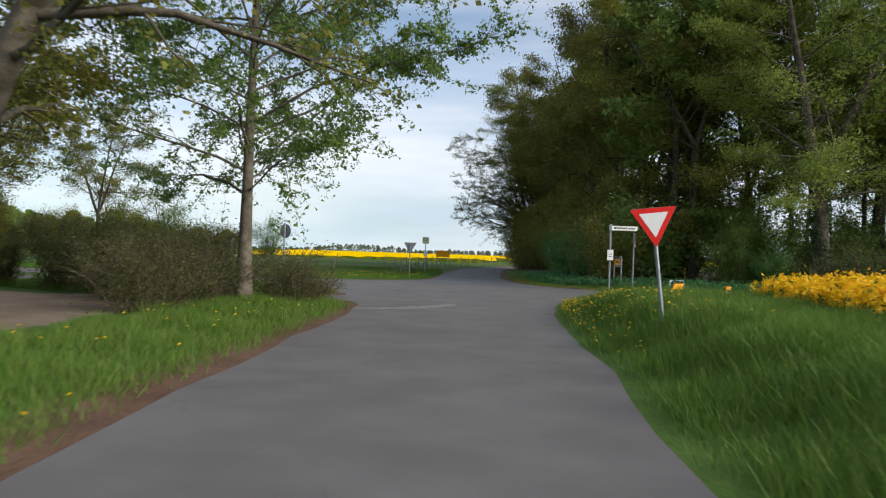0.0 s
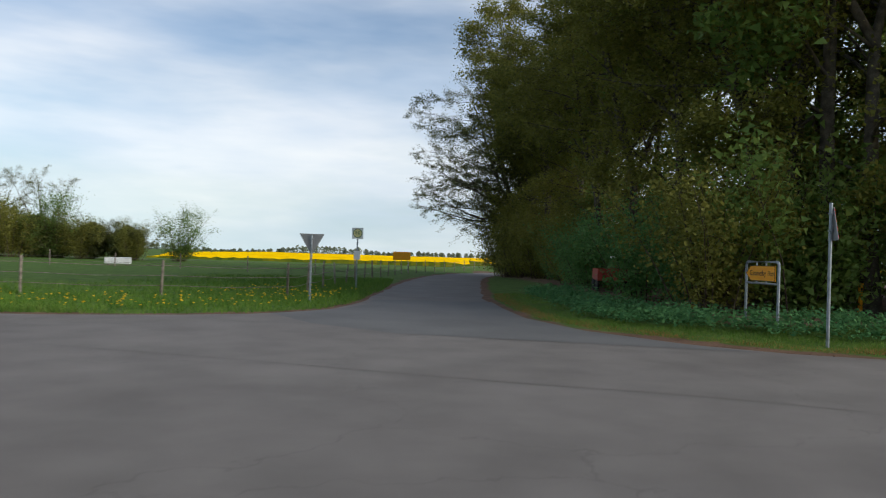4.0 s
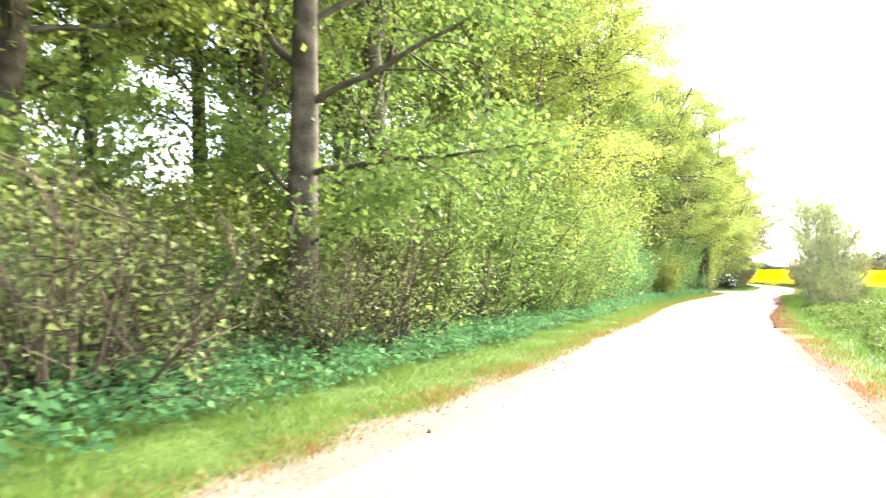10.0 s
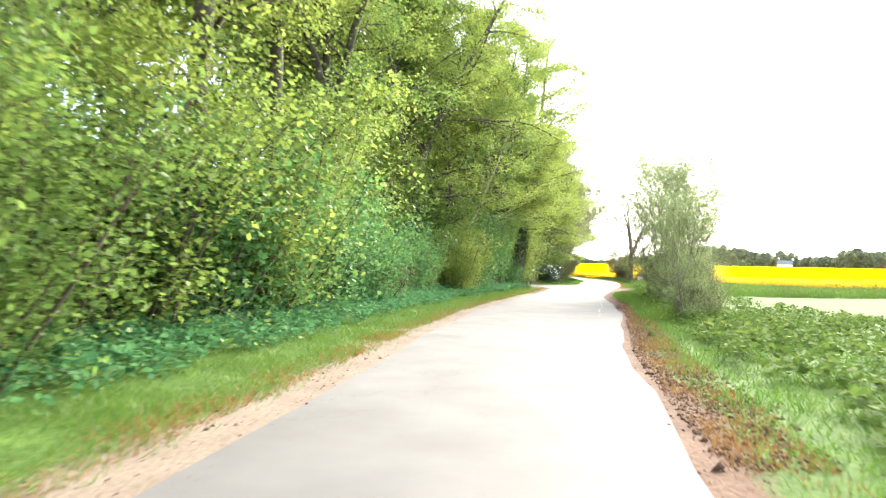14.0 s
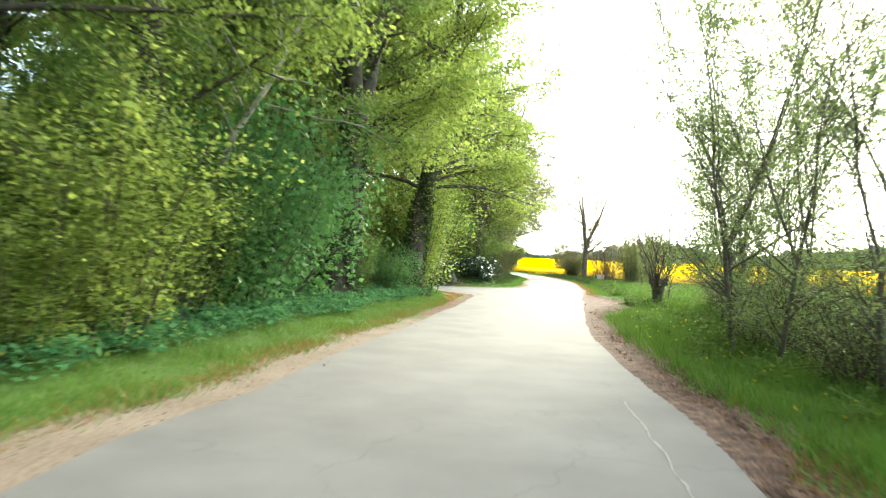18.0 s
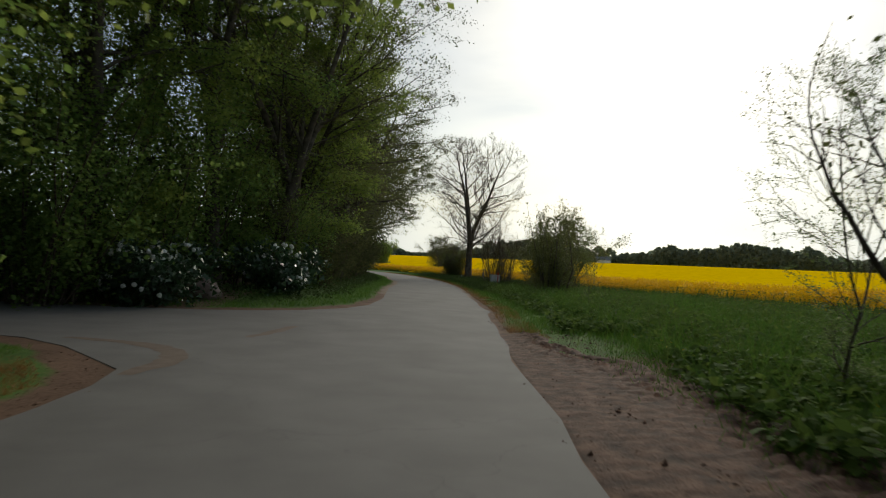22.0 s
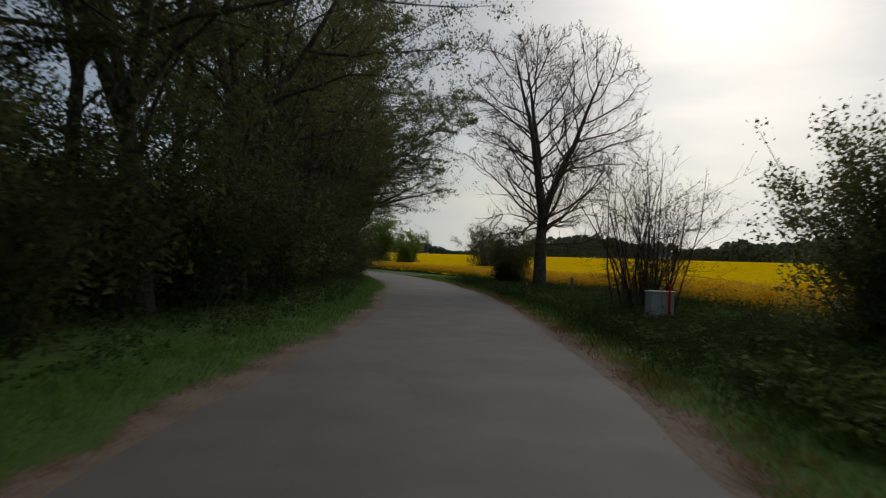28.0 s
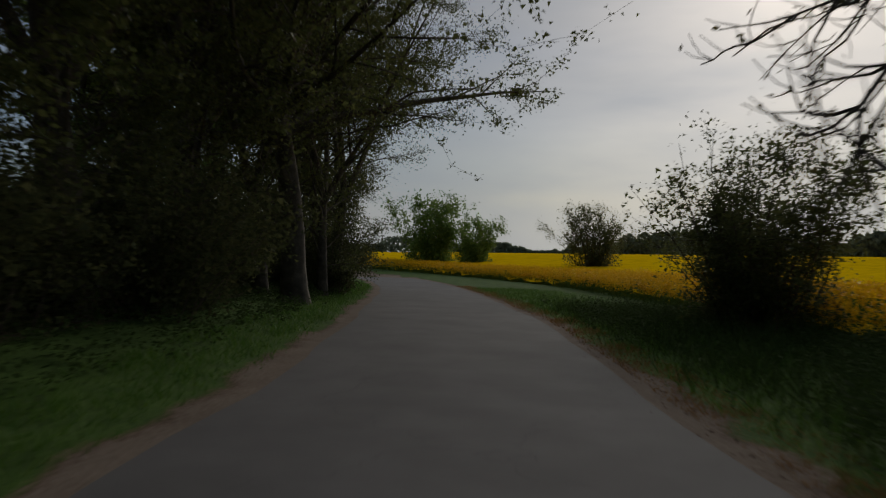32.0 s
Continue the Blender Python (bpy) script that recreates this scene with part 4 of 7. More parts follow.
def build_wood():
    rng = np.random.default_rng(77)
    # first row along the main road
    for x in np.arange(29, 111, 6.2):
        x += rng.uniform(-1.2, 1.2)
        if 73 < x < 83 or 88 < x < 97.5 or 100 < x < 108:
            continue
        kind = LIMES[rng.integers(0, 3)] if x < 92 else LIMES[rng.integers(0, 2)]
        if x < 29:
            kind = WESTS[rng.integers(0, 2)]
        off, turn, size = rng.uniform(4.4, 5.8), rng.uniform(0, 360), rng.uniform(0.88, 1.14)
        if 66 < x < 73:
            off += 3.5
        plant(kind, x, north_y(x) + off, turn, size, group="trees of the roadside wood")
    for row, step in ((10.5, 6.5), (16.5, 8.5)):
        for x in np.arange(16 if row < 12 else 28, 112, step):
            x += rng.uniform(-2, 2)
            plant(BACKS[rng.integers(0, 2)], x, north_y(x) + row + rng.uniform(-1.5, 1.5), rng.uniform(0, 360), rng.uniform(0.85, 1.15),
                  group="trees of the roadside wood")
    # the wood's western edge along the side road
    for y in np.arange(51, 97, 6.5):
        plant(WESTS[rng.integers(0, 2)], 13.6 + 0.03 * (y - 50) + rng.uniform(-0.8, 0.8) + 2 * math.exp(-(y - 50) / 4), y, rng.uniform(0, 360),
              rng.uniform(0.85, 1.02), group="trees of the roadside wood")
        plant(BACKS[rng.integers(0, 2)], 18 + rng.uniform(-1, 1), y + 3, rng.uniform(0, 360), rng.uniform(0.9, 1.15), group="trees of the roadside wood")
    plant(BIG_ASH, 12.0, 93.5, 200, 0.92, group="trees of the roadside wood")
    plant(BIG_ASH, 11.6, 97, 80, 0.72, group="trees of the roadside wood")
    plant(WESTS[0], 12.2, 90, 40, 1.05, group="trees of the roadside wood")
    plant(WESTS[1], 12.5, 84, 140, 1.05, group="trees of the roadside wood")
    plant(ASHES[0], 12.5, 98, 40, 1.15, group="trees of the roadside wood")
    # underwood
    for x in np.arange(13, 111, 2.6):
        x += rng.uniform(-0.7, 0.7)
        dense = 0.55 if x < 40 else 0.8
        if x < 18.4:
            continue
        for off in (3.9, 6.2):
            u = rng.uniform()
            if x < 32 and off < 5:
                plant(BRUSH, x, north_y(x) + off, rng.uniform(0, 360), rng.uniform(0.7, 1.4), group="brushwood of the wood's edge")
                continue
            if min(abs(x - 104.8), abs(x - 82.6), abs(x - 21.8), abs(x - 94.0)) < (3.4 if x > 90 else 1.9) and off < 5:
                continue
            if u < dense:
                which, shift, turn, size = (2, 1, 1, 1, 0)[rng.integers(0, 5)], rng.uniform(-0.4, 0.6), rng.uniform(0, 360), rng.uniform(0.55, 1.1)
                if x < 30:
                    size *= 0.85
                elif 58 < x < 74 and off < 5:
                    which, size = 0, min(size, 0.75) if x > 68 else size
                elif 74 < x < 84 and off < 5:
                    size *= 0.42
                elif 86 < x < 97:
                    which, size = 0, size * 1.25
                elif 97 < x < 106:
                    size *= 0.5
                plant(ELDERS[which], x, north_y(x) + off + shift, turn, size, group="bushes of the wood's edge")
            elif u < dense + 0.2 and off < 5:
                plant(BRUSH, x, north_y(x) + off, rng.uniform(0, 360), rng.uniform(0.6, 1.0), group="brushwood of the wood's edge")
    for y in np.arange(47, 98, 2.8):
        if 55 < y < 63:
            continue
        plant((BRONZE, BRONZE, ELDERS[0])[rng.integers(0, 3)], 10.6 + 0.05 * (y - 47) + rng.uniform(-0.3, 0.8), y, rng.uniform(0, 360), rng.uniform(0.6, 1.0),
              group="bushes of the wood's edge")
    for x in np.arange(14, 112, 4.5):
        for row in ((9,) if x < 28 else (9, 15) if x < 46 else (11, 18)):
            plant(UNDERWOOD, x + rng.uniform(-1.5, 1.5), north_y(x) + row + rng.uniform(-1.5, 1.5), rng.uniform(0, 360), rng.uniform(0.7, 1.1), group="underwood")
    for y in np.arange(52, 100, 5):
        plant(UNDERWOOD, 17 + rng.uniform(-1.5, 1.5), y, rng.uniform(0, 360), rng.uniform(0.7, 1.1), group="underwood")
    for x in np.arange(128, 236, 5):
        plant(UNDERWOOD, x + rng.uniform(-1.5, 1.5), north_y(x) + rng.uniform(9, 12), rng.uniform(0, 360), rng.uniform(0.7, 1.0), group="underwood")
    for x, y in ((116, 44), (120, 47), (125, 44), (129, 40), (133, 36), (112, 42), (130, 33), (127, 36)):
        plant(UNDERWOOD, x, y, rng.uniform(0, 360), 1.0, group="underwood")
        plant(LIMES[int(x) % 3], x + 1, y + 3, rng.uniform(0, 360), 0.95, group="trees round the drive")
    for x in np.arange(22, 56, 6.5):
        plant(BACKS[rng.integers(0, 2)], x, rng.uniform(60, 68), rng.uniform(0, 360), rng.uniform(0.8, 1.0), group="trees of the roadside wood")
        plant(UNDERWOOD, x + 3, rng.uniform(57, 64), rng.uniform(0, 360), rng.uniform(0.9, 1.2), group="underwood")
    # dense growth at the far corner of the side road
    plant(EAST, 11.4, 93, 60, 0.8, group="trees of the roadside wood")
    for x, y, size in ((10.6, 85, 1.0), (10.2, 90, 1.2), (10.6, 95, 1.3), (11.5, 80, 0.9)):
        plant(BRONZE, x, y, x * 70, size, group="bushes of the wood's edge")
    # the eastern trees beyond the drive
    for x in np.arange(133, 236, 6.8):
        x += rng.uniform(-1.3, 1.3)
        plant(ASHES[rng.integers(0, 2)], x, north_y(x) + rng.uniform(3.8, 5.2), rng.uniform(0, 360), rng.uniform(0.85, 1.08), group="trees of the eastern roadside")
        if x > 190 or rng.uniform() < 0.25:
            plant(BACKS[rng.integers(0, 2)], x + 3, north_y(x) + rng.uniform(9, 13), rng.uniform(0, 360), rng.uniform(0.7, 0.95), group="trees of the eastern roadside")
    # bushes whose leaf colour is darkened for the shade of this row
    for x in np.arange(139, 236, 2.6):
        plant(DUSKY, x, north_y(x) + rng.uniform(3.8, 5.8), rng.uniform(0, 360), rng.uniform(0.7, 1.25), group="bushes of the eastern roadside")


build_wood()
# marked trees of the wood
plant(OAK, 21.6, 41.2, 100, 1.0, label="big forked oak with an ivy-dark trunk")
plant(TALL, 41.8, 44.7, 250, 1.0)
plant(TALL, 34.7, 44.2, 20, 0.72)
plant(TALL, 27.5, 45.5, 130, 0.8)
plant(TALL, 54, 41.0, 200, 0.8)
plant(TALL, 68, 38.5, 100, 0.8)
plant(WESTS[1], 16.5, 47.5, 20, 0.95)
plant(WESTS[0], 21, 51, 120, 1.0)
plant(LIMES[1], 29, 48.5, 220, 1.0)
plant(LIMES[0], 37, 47.5, 320, 1.0)
for x, y, turn, size, kind in ((17.6, 43.4, 0, 0.6, 1), (19.4, 42.0, 70, 0.6, 0), (23.6, 42.4, 140, 0.5, 0), (26.4, 42.6, 200, 0.5, 2), (28.8, 41.6, 20, 0.45, 0), (32, 40.8, 300, 0.55, 2), (18.4, 45.5, 120, 0.8, 1), (24.5, 45.0, 120, 0.6, 1), (15.4, 48.6, 40, 0.8, 1), (20.6, 45.6, 300, 0.75, 1), (22.8, 46.0, 210, 0.7, 2), (27.0, 46.5, 10, 0.7, 1), (88.5, 32.9, 40, 0.9, 0), (78.4, 36.0, 40, 0.9, 0), (84.6, 33.9, 10, 0.75, 2), (81.4, 32.5, 60, 0.85, 2), (79.4, 32.7, 150, 0.45, 2), (83.4, 32.3, 250, 0.6, 2), (87.0, 33.4, 210, 1.1, 0), (91.0, 32.0, 110, 1.2, 0), (89.2, 32.4, 10, 1.35, 0)):
    plant(ELDERS[kind], x, y, turn, size, group="bushes of the wood's edge")
plant(WESTS[0], 14.6, 52.0, 200, 0.95)
plant(OAK, 82.5, 35.4, 30, 1.0)
PALE = tree_kind("pale_tree", "slim pale-barked tree leaning at the wood's edge", BARK_PALE, LEAF_GREEN, 63, 12000, 0.12, pointed=True, fuzz=0.25,
                 tall=15, girth=0.11, limbs=22, low=0.3, reach=3.4, rise=55, shoots=7, twigs=1, lean=0.12)
plant(PALE, 85.6, 32.4, 275, 1.0)
plant(OAK, 104.9, 27.6, 160, 1.02)
plant(OAK, 95.5, 30.2, 80, 1.0)
plant(TALL, 99.5, 30.0, 300, 0.85)
plant(LIMES[1], 110.4, 31.0, 30, 1.0)
plant(LIMES[0], 108.6, 36.0, 130, 1.05)
plant(LIMES[1], 112.0, 38.5, 230, 1.0)
plant(ELDERS[1], 110.6, 28.6, 10, 1.0)
for x, y, turn in ((114.0, 44.5, 0), (119.5, 47.0, 80), (109.5, 42.0, 160), (104.5, 38.5, 240), (124.5, 45.0, 40), (129.0, 38.0, 300)):
    plant(WESTS[0], x, y, turn, 1.0, group="trees round the drive")
plant(ELDERS[2], 107.6, 27.6, 40, 1.25)
plant(ELDERS[1], 103.0, 29.4, 140, 0.35)
plant(ELDERS[0], 101.2, 28.6, 90, 0.5)
plant(LIMES[0], 126.5, 28.5, 60, 1.0)
plant(LIMES[1], 131.5, 25.0, 10, 1.0)
plant(LIMES[2], 136.5, 22.0, 10, 1.05)
plant(BIG_ASH, 214, 11.5, 200, 1.2, label="spreading olive ash reaching over the road")
for x, y, turn in ((194, 15.5, 0), (199, 14.2, 80), (204, 15.6, 150), (209, 14.0, 220), (224, 13.5, 40), (230, 14.5, 300), (214, 17.0, 10), (221, 17.5, 100)):
    plant(EAST, x, y, turn, 0.9, group="trees of the eastern roadside")
plant(EAST, 232.5, 13.6, 70, 0.95, group="trees of the eastern roadside")
plant(ASHES[0], 225.5, 11.4, 190, 1.0, group="trees of the eastern roadside")
plant(ASHES[1], 219.5, 11.2, 20, 0.95, group="trees of the eastern roadside")
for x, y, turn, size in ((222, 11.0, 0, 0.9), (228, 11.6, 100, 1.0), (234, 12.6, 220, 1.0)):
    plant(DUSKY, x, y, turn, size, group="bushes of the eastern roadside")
for x, y, turn in ((151, 22.5, 30), (157, 21.5, 130), (164, 20.5, 250), (172, 19.5, 310)):
    plant(EAST, x, y, turn, 0.9, group="trees of the eastern roadside")
plant(LIMES[1], 126.4, 33.2, 80, 1.1, group="trees round the drive")
plant(LIMES[1], 137.0, 29.5, 200, 1.05, group="trees round the drive")
plant(LIMES[1], 85.0, 40.5, 200, 1.05, group="trees of the roadside wood")
plant(UNDERWOOD, 83.0, 38.8, 100, 1.3, group="underwood")
plant(UNDERWOOD, 78.0, 38.0, 10, 1.2, group="underwood")
plant(LIMES[0], 80.8, 42.5, 300, 1.0, group="trees of the roadside wood")

# south side of the road
for x, y, turn, size in ((76.3, 21.2, 0, 0.8), (78.1, 20.0, 90, 0.95), (80.4, 20.6, 40, 0.85), (82.0, 18.9, 250, 1.0), (84.0, 20.3, 200, 0.9), (85.8, 20.4, 30, 1.0), (87.4, 18.4, 130, 1.0), (89.2, 18.8, 30, 1.1), (91.0, 16.8, 140, 0.9), (93.0, 17.4, 140, 0.95), (95.5, 15.8, 10, 0.85), (96.6, 14.6, 210, 0.95), (97.5, 15.6, 70, 0.9), (98.9, 14.6, 150, 0.75), (100.5, 14.3, 70, 0.8), (102.4, 13.6, 20, 0.7), (64.6, 24.3, 20, 0.5), (108.9, 13.7, 100, 0.55)):
    plant(SLENDER, x, y, turn, size, group="slender alders by the ditch")
for x, y, turn, size in ((75.0, 20.4, 0, 0.6), (78.5, 19.4, 50, 0.7), (83.0, 19.0, 90, 0.75), (87.5, 17.8, 10, 0.7), (91.0, 16.4, 160, 0.65), (95.0, 15.2, 250, 0.7), (101.3, 13.4, 80, 0.7), (66.5, 23.6, 40, 0.55), (68.5, 22.8, 40, 0.5), (71, 21.8, 150, 0.5)):
    plant(SALLOW, x, y, turn, size, group="sallows by the ditch")
for x, y, turn, size in ((79.5, 18.6, 0, 0.8), (84.5, 18.4, 100, 0.9), (89.5, 16.6, 200, 0.8), (76.5, 20.0, 40, 0.8), (81.8, 19.9, 70, 0.8), (87.0, 18.9, 170, 0.9), (92.5, 15.6, 20, 0.6), (98.5, 13.4, 120, 0.6), (67.2, 22.6, 10, 0.55), (70, 22.0, 70, 0.6)):
    plant(BRUSH, x, y, turn, size, group="brushwood by the ditch")
for x, y, turn, size in ((99.6, 12.6, 300, 0.4), (103.6, 13.0, 200, 0.5)):
    plant(THORN, x, y, turn, size, group="thorn scrub by the ditch")
for x, y, turn, size, label in ((160.0, -1.4, 190, 1.65, ""), (157.2, 0.6, 40, 1.15, ""), (207.2, -2.6, 120, 1.35, ""), (209.5, -3.2, 20, 0.95, "")):
    plant(THORN, x, y, turn, size, group="hawthorns on the field verge")
plant(LOOSE, 145.5, 4.6, 60, 1.0)
plant(LOOSE, 148.6, 3.0, 200, 0.82)
plant(SLENDER, 130.4, 8.4, 30, 0.4, label="thin lone sapling on the rough verge").scale = (0.22, 0.22, 0.42)
BARE = shrub_kind("bare_maple", "wide many-stemmed bare tree with red-brown buds", LEAF_BUD, 55, 7.2, 5.6, 20, 6000, 0.045, wood=BARK, fuzz=0.06, upright=1.0, twiggy=12, thick=0.05, fork_twigs=4, shoots=12)
plant(BARE, 169, 1.6, 10, 1.0)
plant(BARE, 171.8, 0.4, 140, 0.85)
plant(THORN, 276, -15, 0, 2.1, label="large round dark hawthorn in the rape field")
BEND = shrub_kind("field_maple", "tall bushy tree at the road's bend", LEAF_GREEN, 51, 9.5, 6.5, 26, 16000, 0.22, fuzz=0.3)
plant(BEND, 294.7, 5.2, 0, 1.3, label="tall bushy tree at the road's bend")
plant(BEND, 290.3, -1.2, 60, 0.9, label="upright bush at the road's bend")


for x, y, turn, size in ((128.5, 27.6, 0, 1.2), (133.2, 24.6, 90, 1.1), (123.8, 29.5, 30, 1.2), (136.5, 21.5, 200, 0.8), (130.5, 26.5, 250, 1.3)):
    plant(ELDERS[1], x, y, turn, size, group="bushes behind the rhododendrons")
plant(OAK, 129.5, 29.5, 20, 0.9)
plant(OAK, 139.5, 21.8, 220, 0.85)
for x, y, turn, size in ((130.6, 22.4, 0, 1.0), (124.6, 26.6, 90, 0.95), (127.5, 26.0, 200, 0.9)):
    plant(RHODO, x, y, turn, size, group="rhododendrons by the drive")


# ---- rape fields ----
def build_rape(name, poly, seed, label, tall=1.25, near=None, count=0, inward=(0.1, -1.0)):
    """A field of flowering rape: a closed bumpy canopy, and single plants along its near edge."""
    poly = np.array(poly, float)
    rng = np.random.default_rng(seed)
    root = thing(name, label, "crop field", kind="stuff")
    lo, hi = poly.min(0), poly.max(0)
    gx, gy = np.meshgrid(field_axis(lo[0], hi[0], 1), field_axis(-hi[1], -lo[1], 1), indexing="ij")
    gy = -gy
    keep = inside(poly, gx, gy)
    edge = line_distance(poly, gx, gy)
    z = height(gx, gy) + (tall - 0.12) * (0.2 + 0.8 * ease(edge, 0.0, 4.5)) + rng.normal(0, 0.06, gx.shape)
    n, m = gx.shape
    idx = np.arange(n * m).reshape(n, m)
    ok = keep[:-1, :-1] & keep[1:, :-1] & keep[1:, 1:] & keep[:-1, 1:]
    quads = np.stack([idx[:-1, :-1][ok], idx[:-1, 1:][ok], idx[1:, 1:][ok], idx[1:, :-1][ok]], -1)
    part("canopy", mesh_of("canopy", np.stack([gx, gy, z], -1).reshape(-1, 3), quads, RAPE, True), RAPE, root)
    # stalks close the sides down to the ground
    pairs = np.concatenate([quads[:, [0, 1]], quads[:, [1, 2]], quads[:, [2, 3]], quads[:, [3, 0]]])
    order = np.sort(pairs, 1)
    keys, first, times = np.unique(order[:, 0].astype(np.int64) * (n * m) + order[:, 1], return_index=True, return_counts=True)
    rim = pairs[first[times == 1]]
    flat_v = np.stack([gx, gy, z], -1).reshape(-1, 3)
    a, b = flat_v[rim[:, 0]], flat_v[rim[:, 1]]
    low = np.array([0, 0, tall + 0.3])
    side_v = np.stack([a, b, b - low, a - low], 1).reshape(-1, 3)
    part("stalk_wall", mesh_of("stalk_wall", side_v, np.arange(len(side_v)).reshape(-1, 4), RAPE_SIDE), RAPE_SIDE, root)
    if near is None:
        return
    line = np.array(smooth_line(near, 0.5))
    inward = np.array(inward)
    # a wall of leaves and stalks under the flowers along the near edge
    n = len(line)
    side = line + inward * 1.3
    wall = np.concatenate([np.column_stack([side, height(side[:, 0], side[:, 1]) - 0.1]), np.column_stack([side, height(side[:, 0], side[:, 1]) + tall * 0.85])])
    part("undergrowth", mesh_of("undergrowth", wall, np.array([(i, i + 1, i + n + 1, i + n) for i in range(n - 1)]), WEED), WEED, root)
    pick = rng.integers(0, n, count)
    away = rng.uniform(0, 1, count) ** 1.6 * 7.0 - 0.3
    base = line[pick] + rng.uniform(-0.4, 0.4, (count, 2)) + inward * away[:, None]
    gz = height(base[:, 0], base[:, 1])
    top = tall * rng.uniform(0.75, 1.15, count) * (0.75 + 0.25 * ease(away, -0.3, 1.0))
    a = rng.uniform(0, 6.28, count)
    u = np.stack([np.cos(a), np.sin(a), np.zeros(count)], 1) * 0.012
    b3, t3 = np.column_stack([base, gz]), np.column_stack([base + rng.normal(0, 0.06, (count, 2)), gz + top])
    part("stalks", mesh_of("stalks", np.stack([b3 - u, b3 + u, t3], 1).reshape(-1, 3), np.arange(count * 3).reshape(-1, 3), WEED), WEED, root)
    c = np.repeat(t3, 13, 0) + rng.normal(0, 1, (count * 13, 3)) * np.array([0.035, 0.035, 0.12]) - np.array([0, 0, 0.08])
    v, f = leaf_arrays(rng, c, 0.075, aspect=0.9, flat=0.2, slim=True)
    part("flowers", mesh_of("flowers", v, f, PETAL_YELLOW), PETAL_YELLOW, root)
    c = np.repeat(b3 * 0.7 + t3 * 0.3, 2, 0) + rng.normal(0, 1, (count * 2, 3)) * np.array([0.12, 0.12, 0.25])
    v, f = leaf_arrays(rng, c, 0.14, aspect=0.45, flat=0.2, slim=True)
    part("leaves", mesh_of("leaves", v, f, WEED), WEED, root)


def field_axis(a, b, step):
    """Close lines at the start of the field, wider ones far off."""
    out = [a]
    while out[-1] < b:
        out.append(out[-1] + step * max(1.0, (out[-1] - a) / 140))
    return np.array(out)


RAPE = surface("rape_canopy", [(0.7, 0.42, 0.004), (0.85, 0.53, 0.003), (0.88, 0.57, 0.004)], 0.6, 8, 1.0, 0.35, spec=0.0)
build_rape("rape_field_west", [(7.6, -60), (7.8, 8), (8.6, 17), (10.2, 23.5), (18, 25.5), (34, 24), (34, -60)], 61, "flowering yellow rape on the bank beside the road",
           0.62, [(7.8, 3), (8.0, 10), (8.8, 17), (10.4, 22.5)], 4200, (1.0, -0.1))
build_rape("rape_field_south", [(62, -60), (85, -24), (100, -16), (112, -10.5), (122, -7.5), (132, -5.6), (150, -4.8), (165, -4.8), (190, -5.2), (206, -3.9), (240, -4.5), (262, -1), (290, 14), (420, 90), (900, 60), (900, -500), (62, -500)],
           62, "wide field of yellow flowering rape", 1.2, [(100, -16), (112, -10.5), (122, -7.5), (132, -5.6), (150, -4.8), (165, -4.8), (190, -5.2), (206, -3.9), (240, -4.5), (262, -1), (290, 14), (330, 37)], 21000)
build_rape("rape_field_east", [(262, 24), (280, 36), (300, 56), (420, 120), (900, 200), (900, 500), (262, 300)], 63, "yellow rape field beyond the road's bend", 1.2)
build_rape("rape_field_north", [(-45, 150), (8, 148), (70, 190), (260, 330), (260, 700), (-140, 700)], 64, "distant strip of yellow rape behind the pasture", 1.2)
build_rape("rape_field_far", [(-170, 232), (-112, 226), (-100, 300), (-180, 320)], 65, "far yellow rape field seen between the western trees", 1.2)


# ---- signs and roadside furniture ----
def pole_mesh(tall, radius=0.038, sides=14, sink=0.4):
    v = [((0, 0, -sink), radius), ((0, 0, 0.2), radius), ((0, 0, tall - 0.02), radius), ((0, 0, tall), radius * 0.96), ((0, 0, tall + 0.006), radius * 0.5), ((0, 0, tall + 0.007), 0.001)]
    return tubes_mesh("pole", [(np.array([p for p, _ in v], float), np.array([r for _, r in v]), sides)], ZINC)


def plate(corners, round_by=0.03, thick=0.004, at=0.0):
    """An upright plate in the plane y = at, facing -y, with rounded corners."""
    bm = bmesh.new()
    ring = []
    n = len(corners)
    for i in range(n):
        p, a, b = Vector(corners[i]), Vector(corners[i - 1]), Vector(corners[(i + 1) % n])
        if round_by <= 0:
            ring.append(p)
            continue
        u, w = (a - p).normalized() * round_by, (b - p).normalized() * round_by
        for s in (0, 0.2, 0.4, 0.6, 0.8, 1):
            ring.append((1 - s) ** 2 * (p + u) + 2 * s * (1 - s) * p + s * s * (p + w))
    front = bm.faces.new([bm.verts.new((q.x, at, q.y)) for q in ring])
    out = bmesh.ops.extrude_face_region(bm, geom=[front])
    bmesh.ops.translate(bm, vec=(0, thick, 0), verts=[v for v in out["geom"] if isinstance(v, bmesh.types.BMVert)])
    return bm


def triangle(side, tip_down, z):
    h = side * 0.866
    if tip_down:
        return [(0, z), (side / 2, z + h), (-side / 2, z + h)]
    return [(-side / 2, z), (side / 2, z), (0, z + h)]


def shrunk(corners, k):
    cx, cy = sum(c[0] for c in corners) / len(corners), sum(c[1] for c in corners) / len(corners)
    return [(cx + (x - cx) * k, cy + (y - cy) * k) for x, y in corners]


def clamps(root, heights, radius=0.04):
    for z in heights:
        part("clamp", block(0.12, 0.09, 0.035, 0, 0, z, 0.008), ZINC, root)


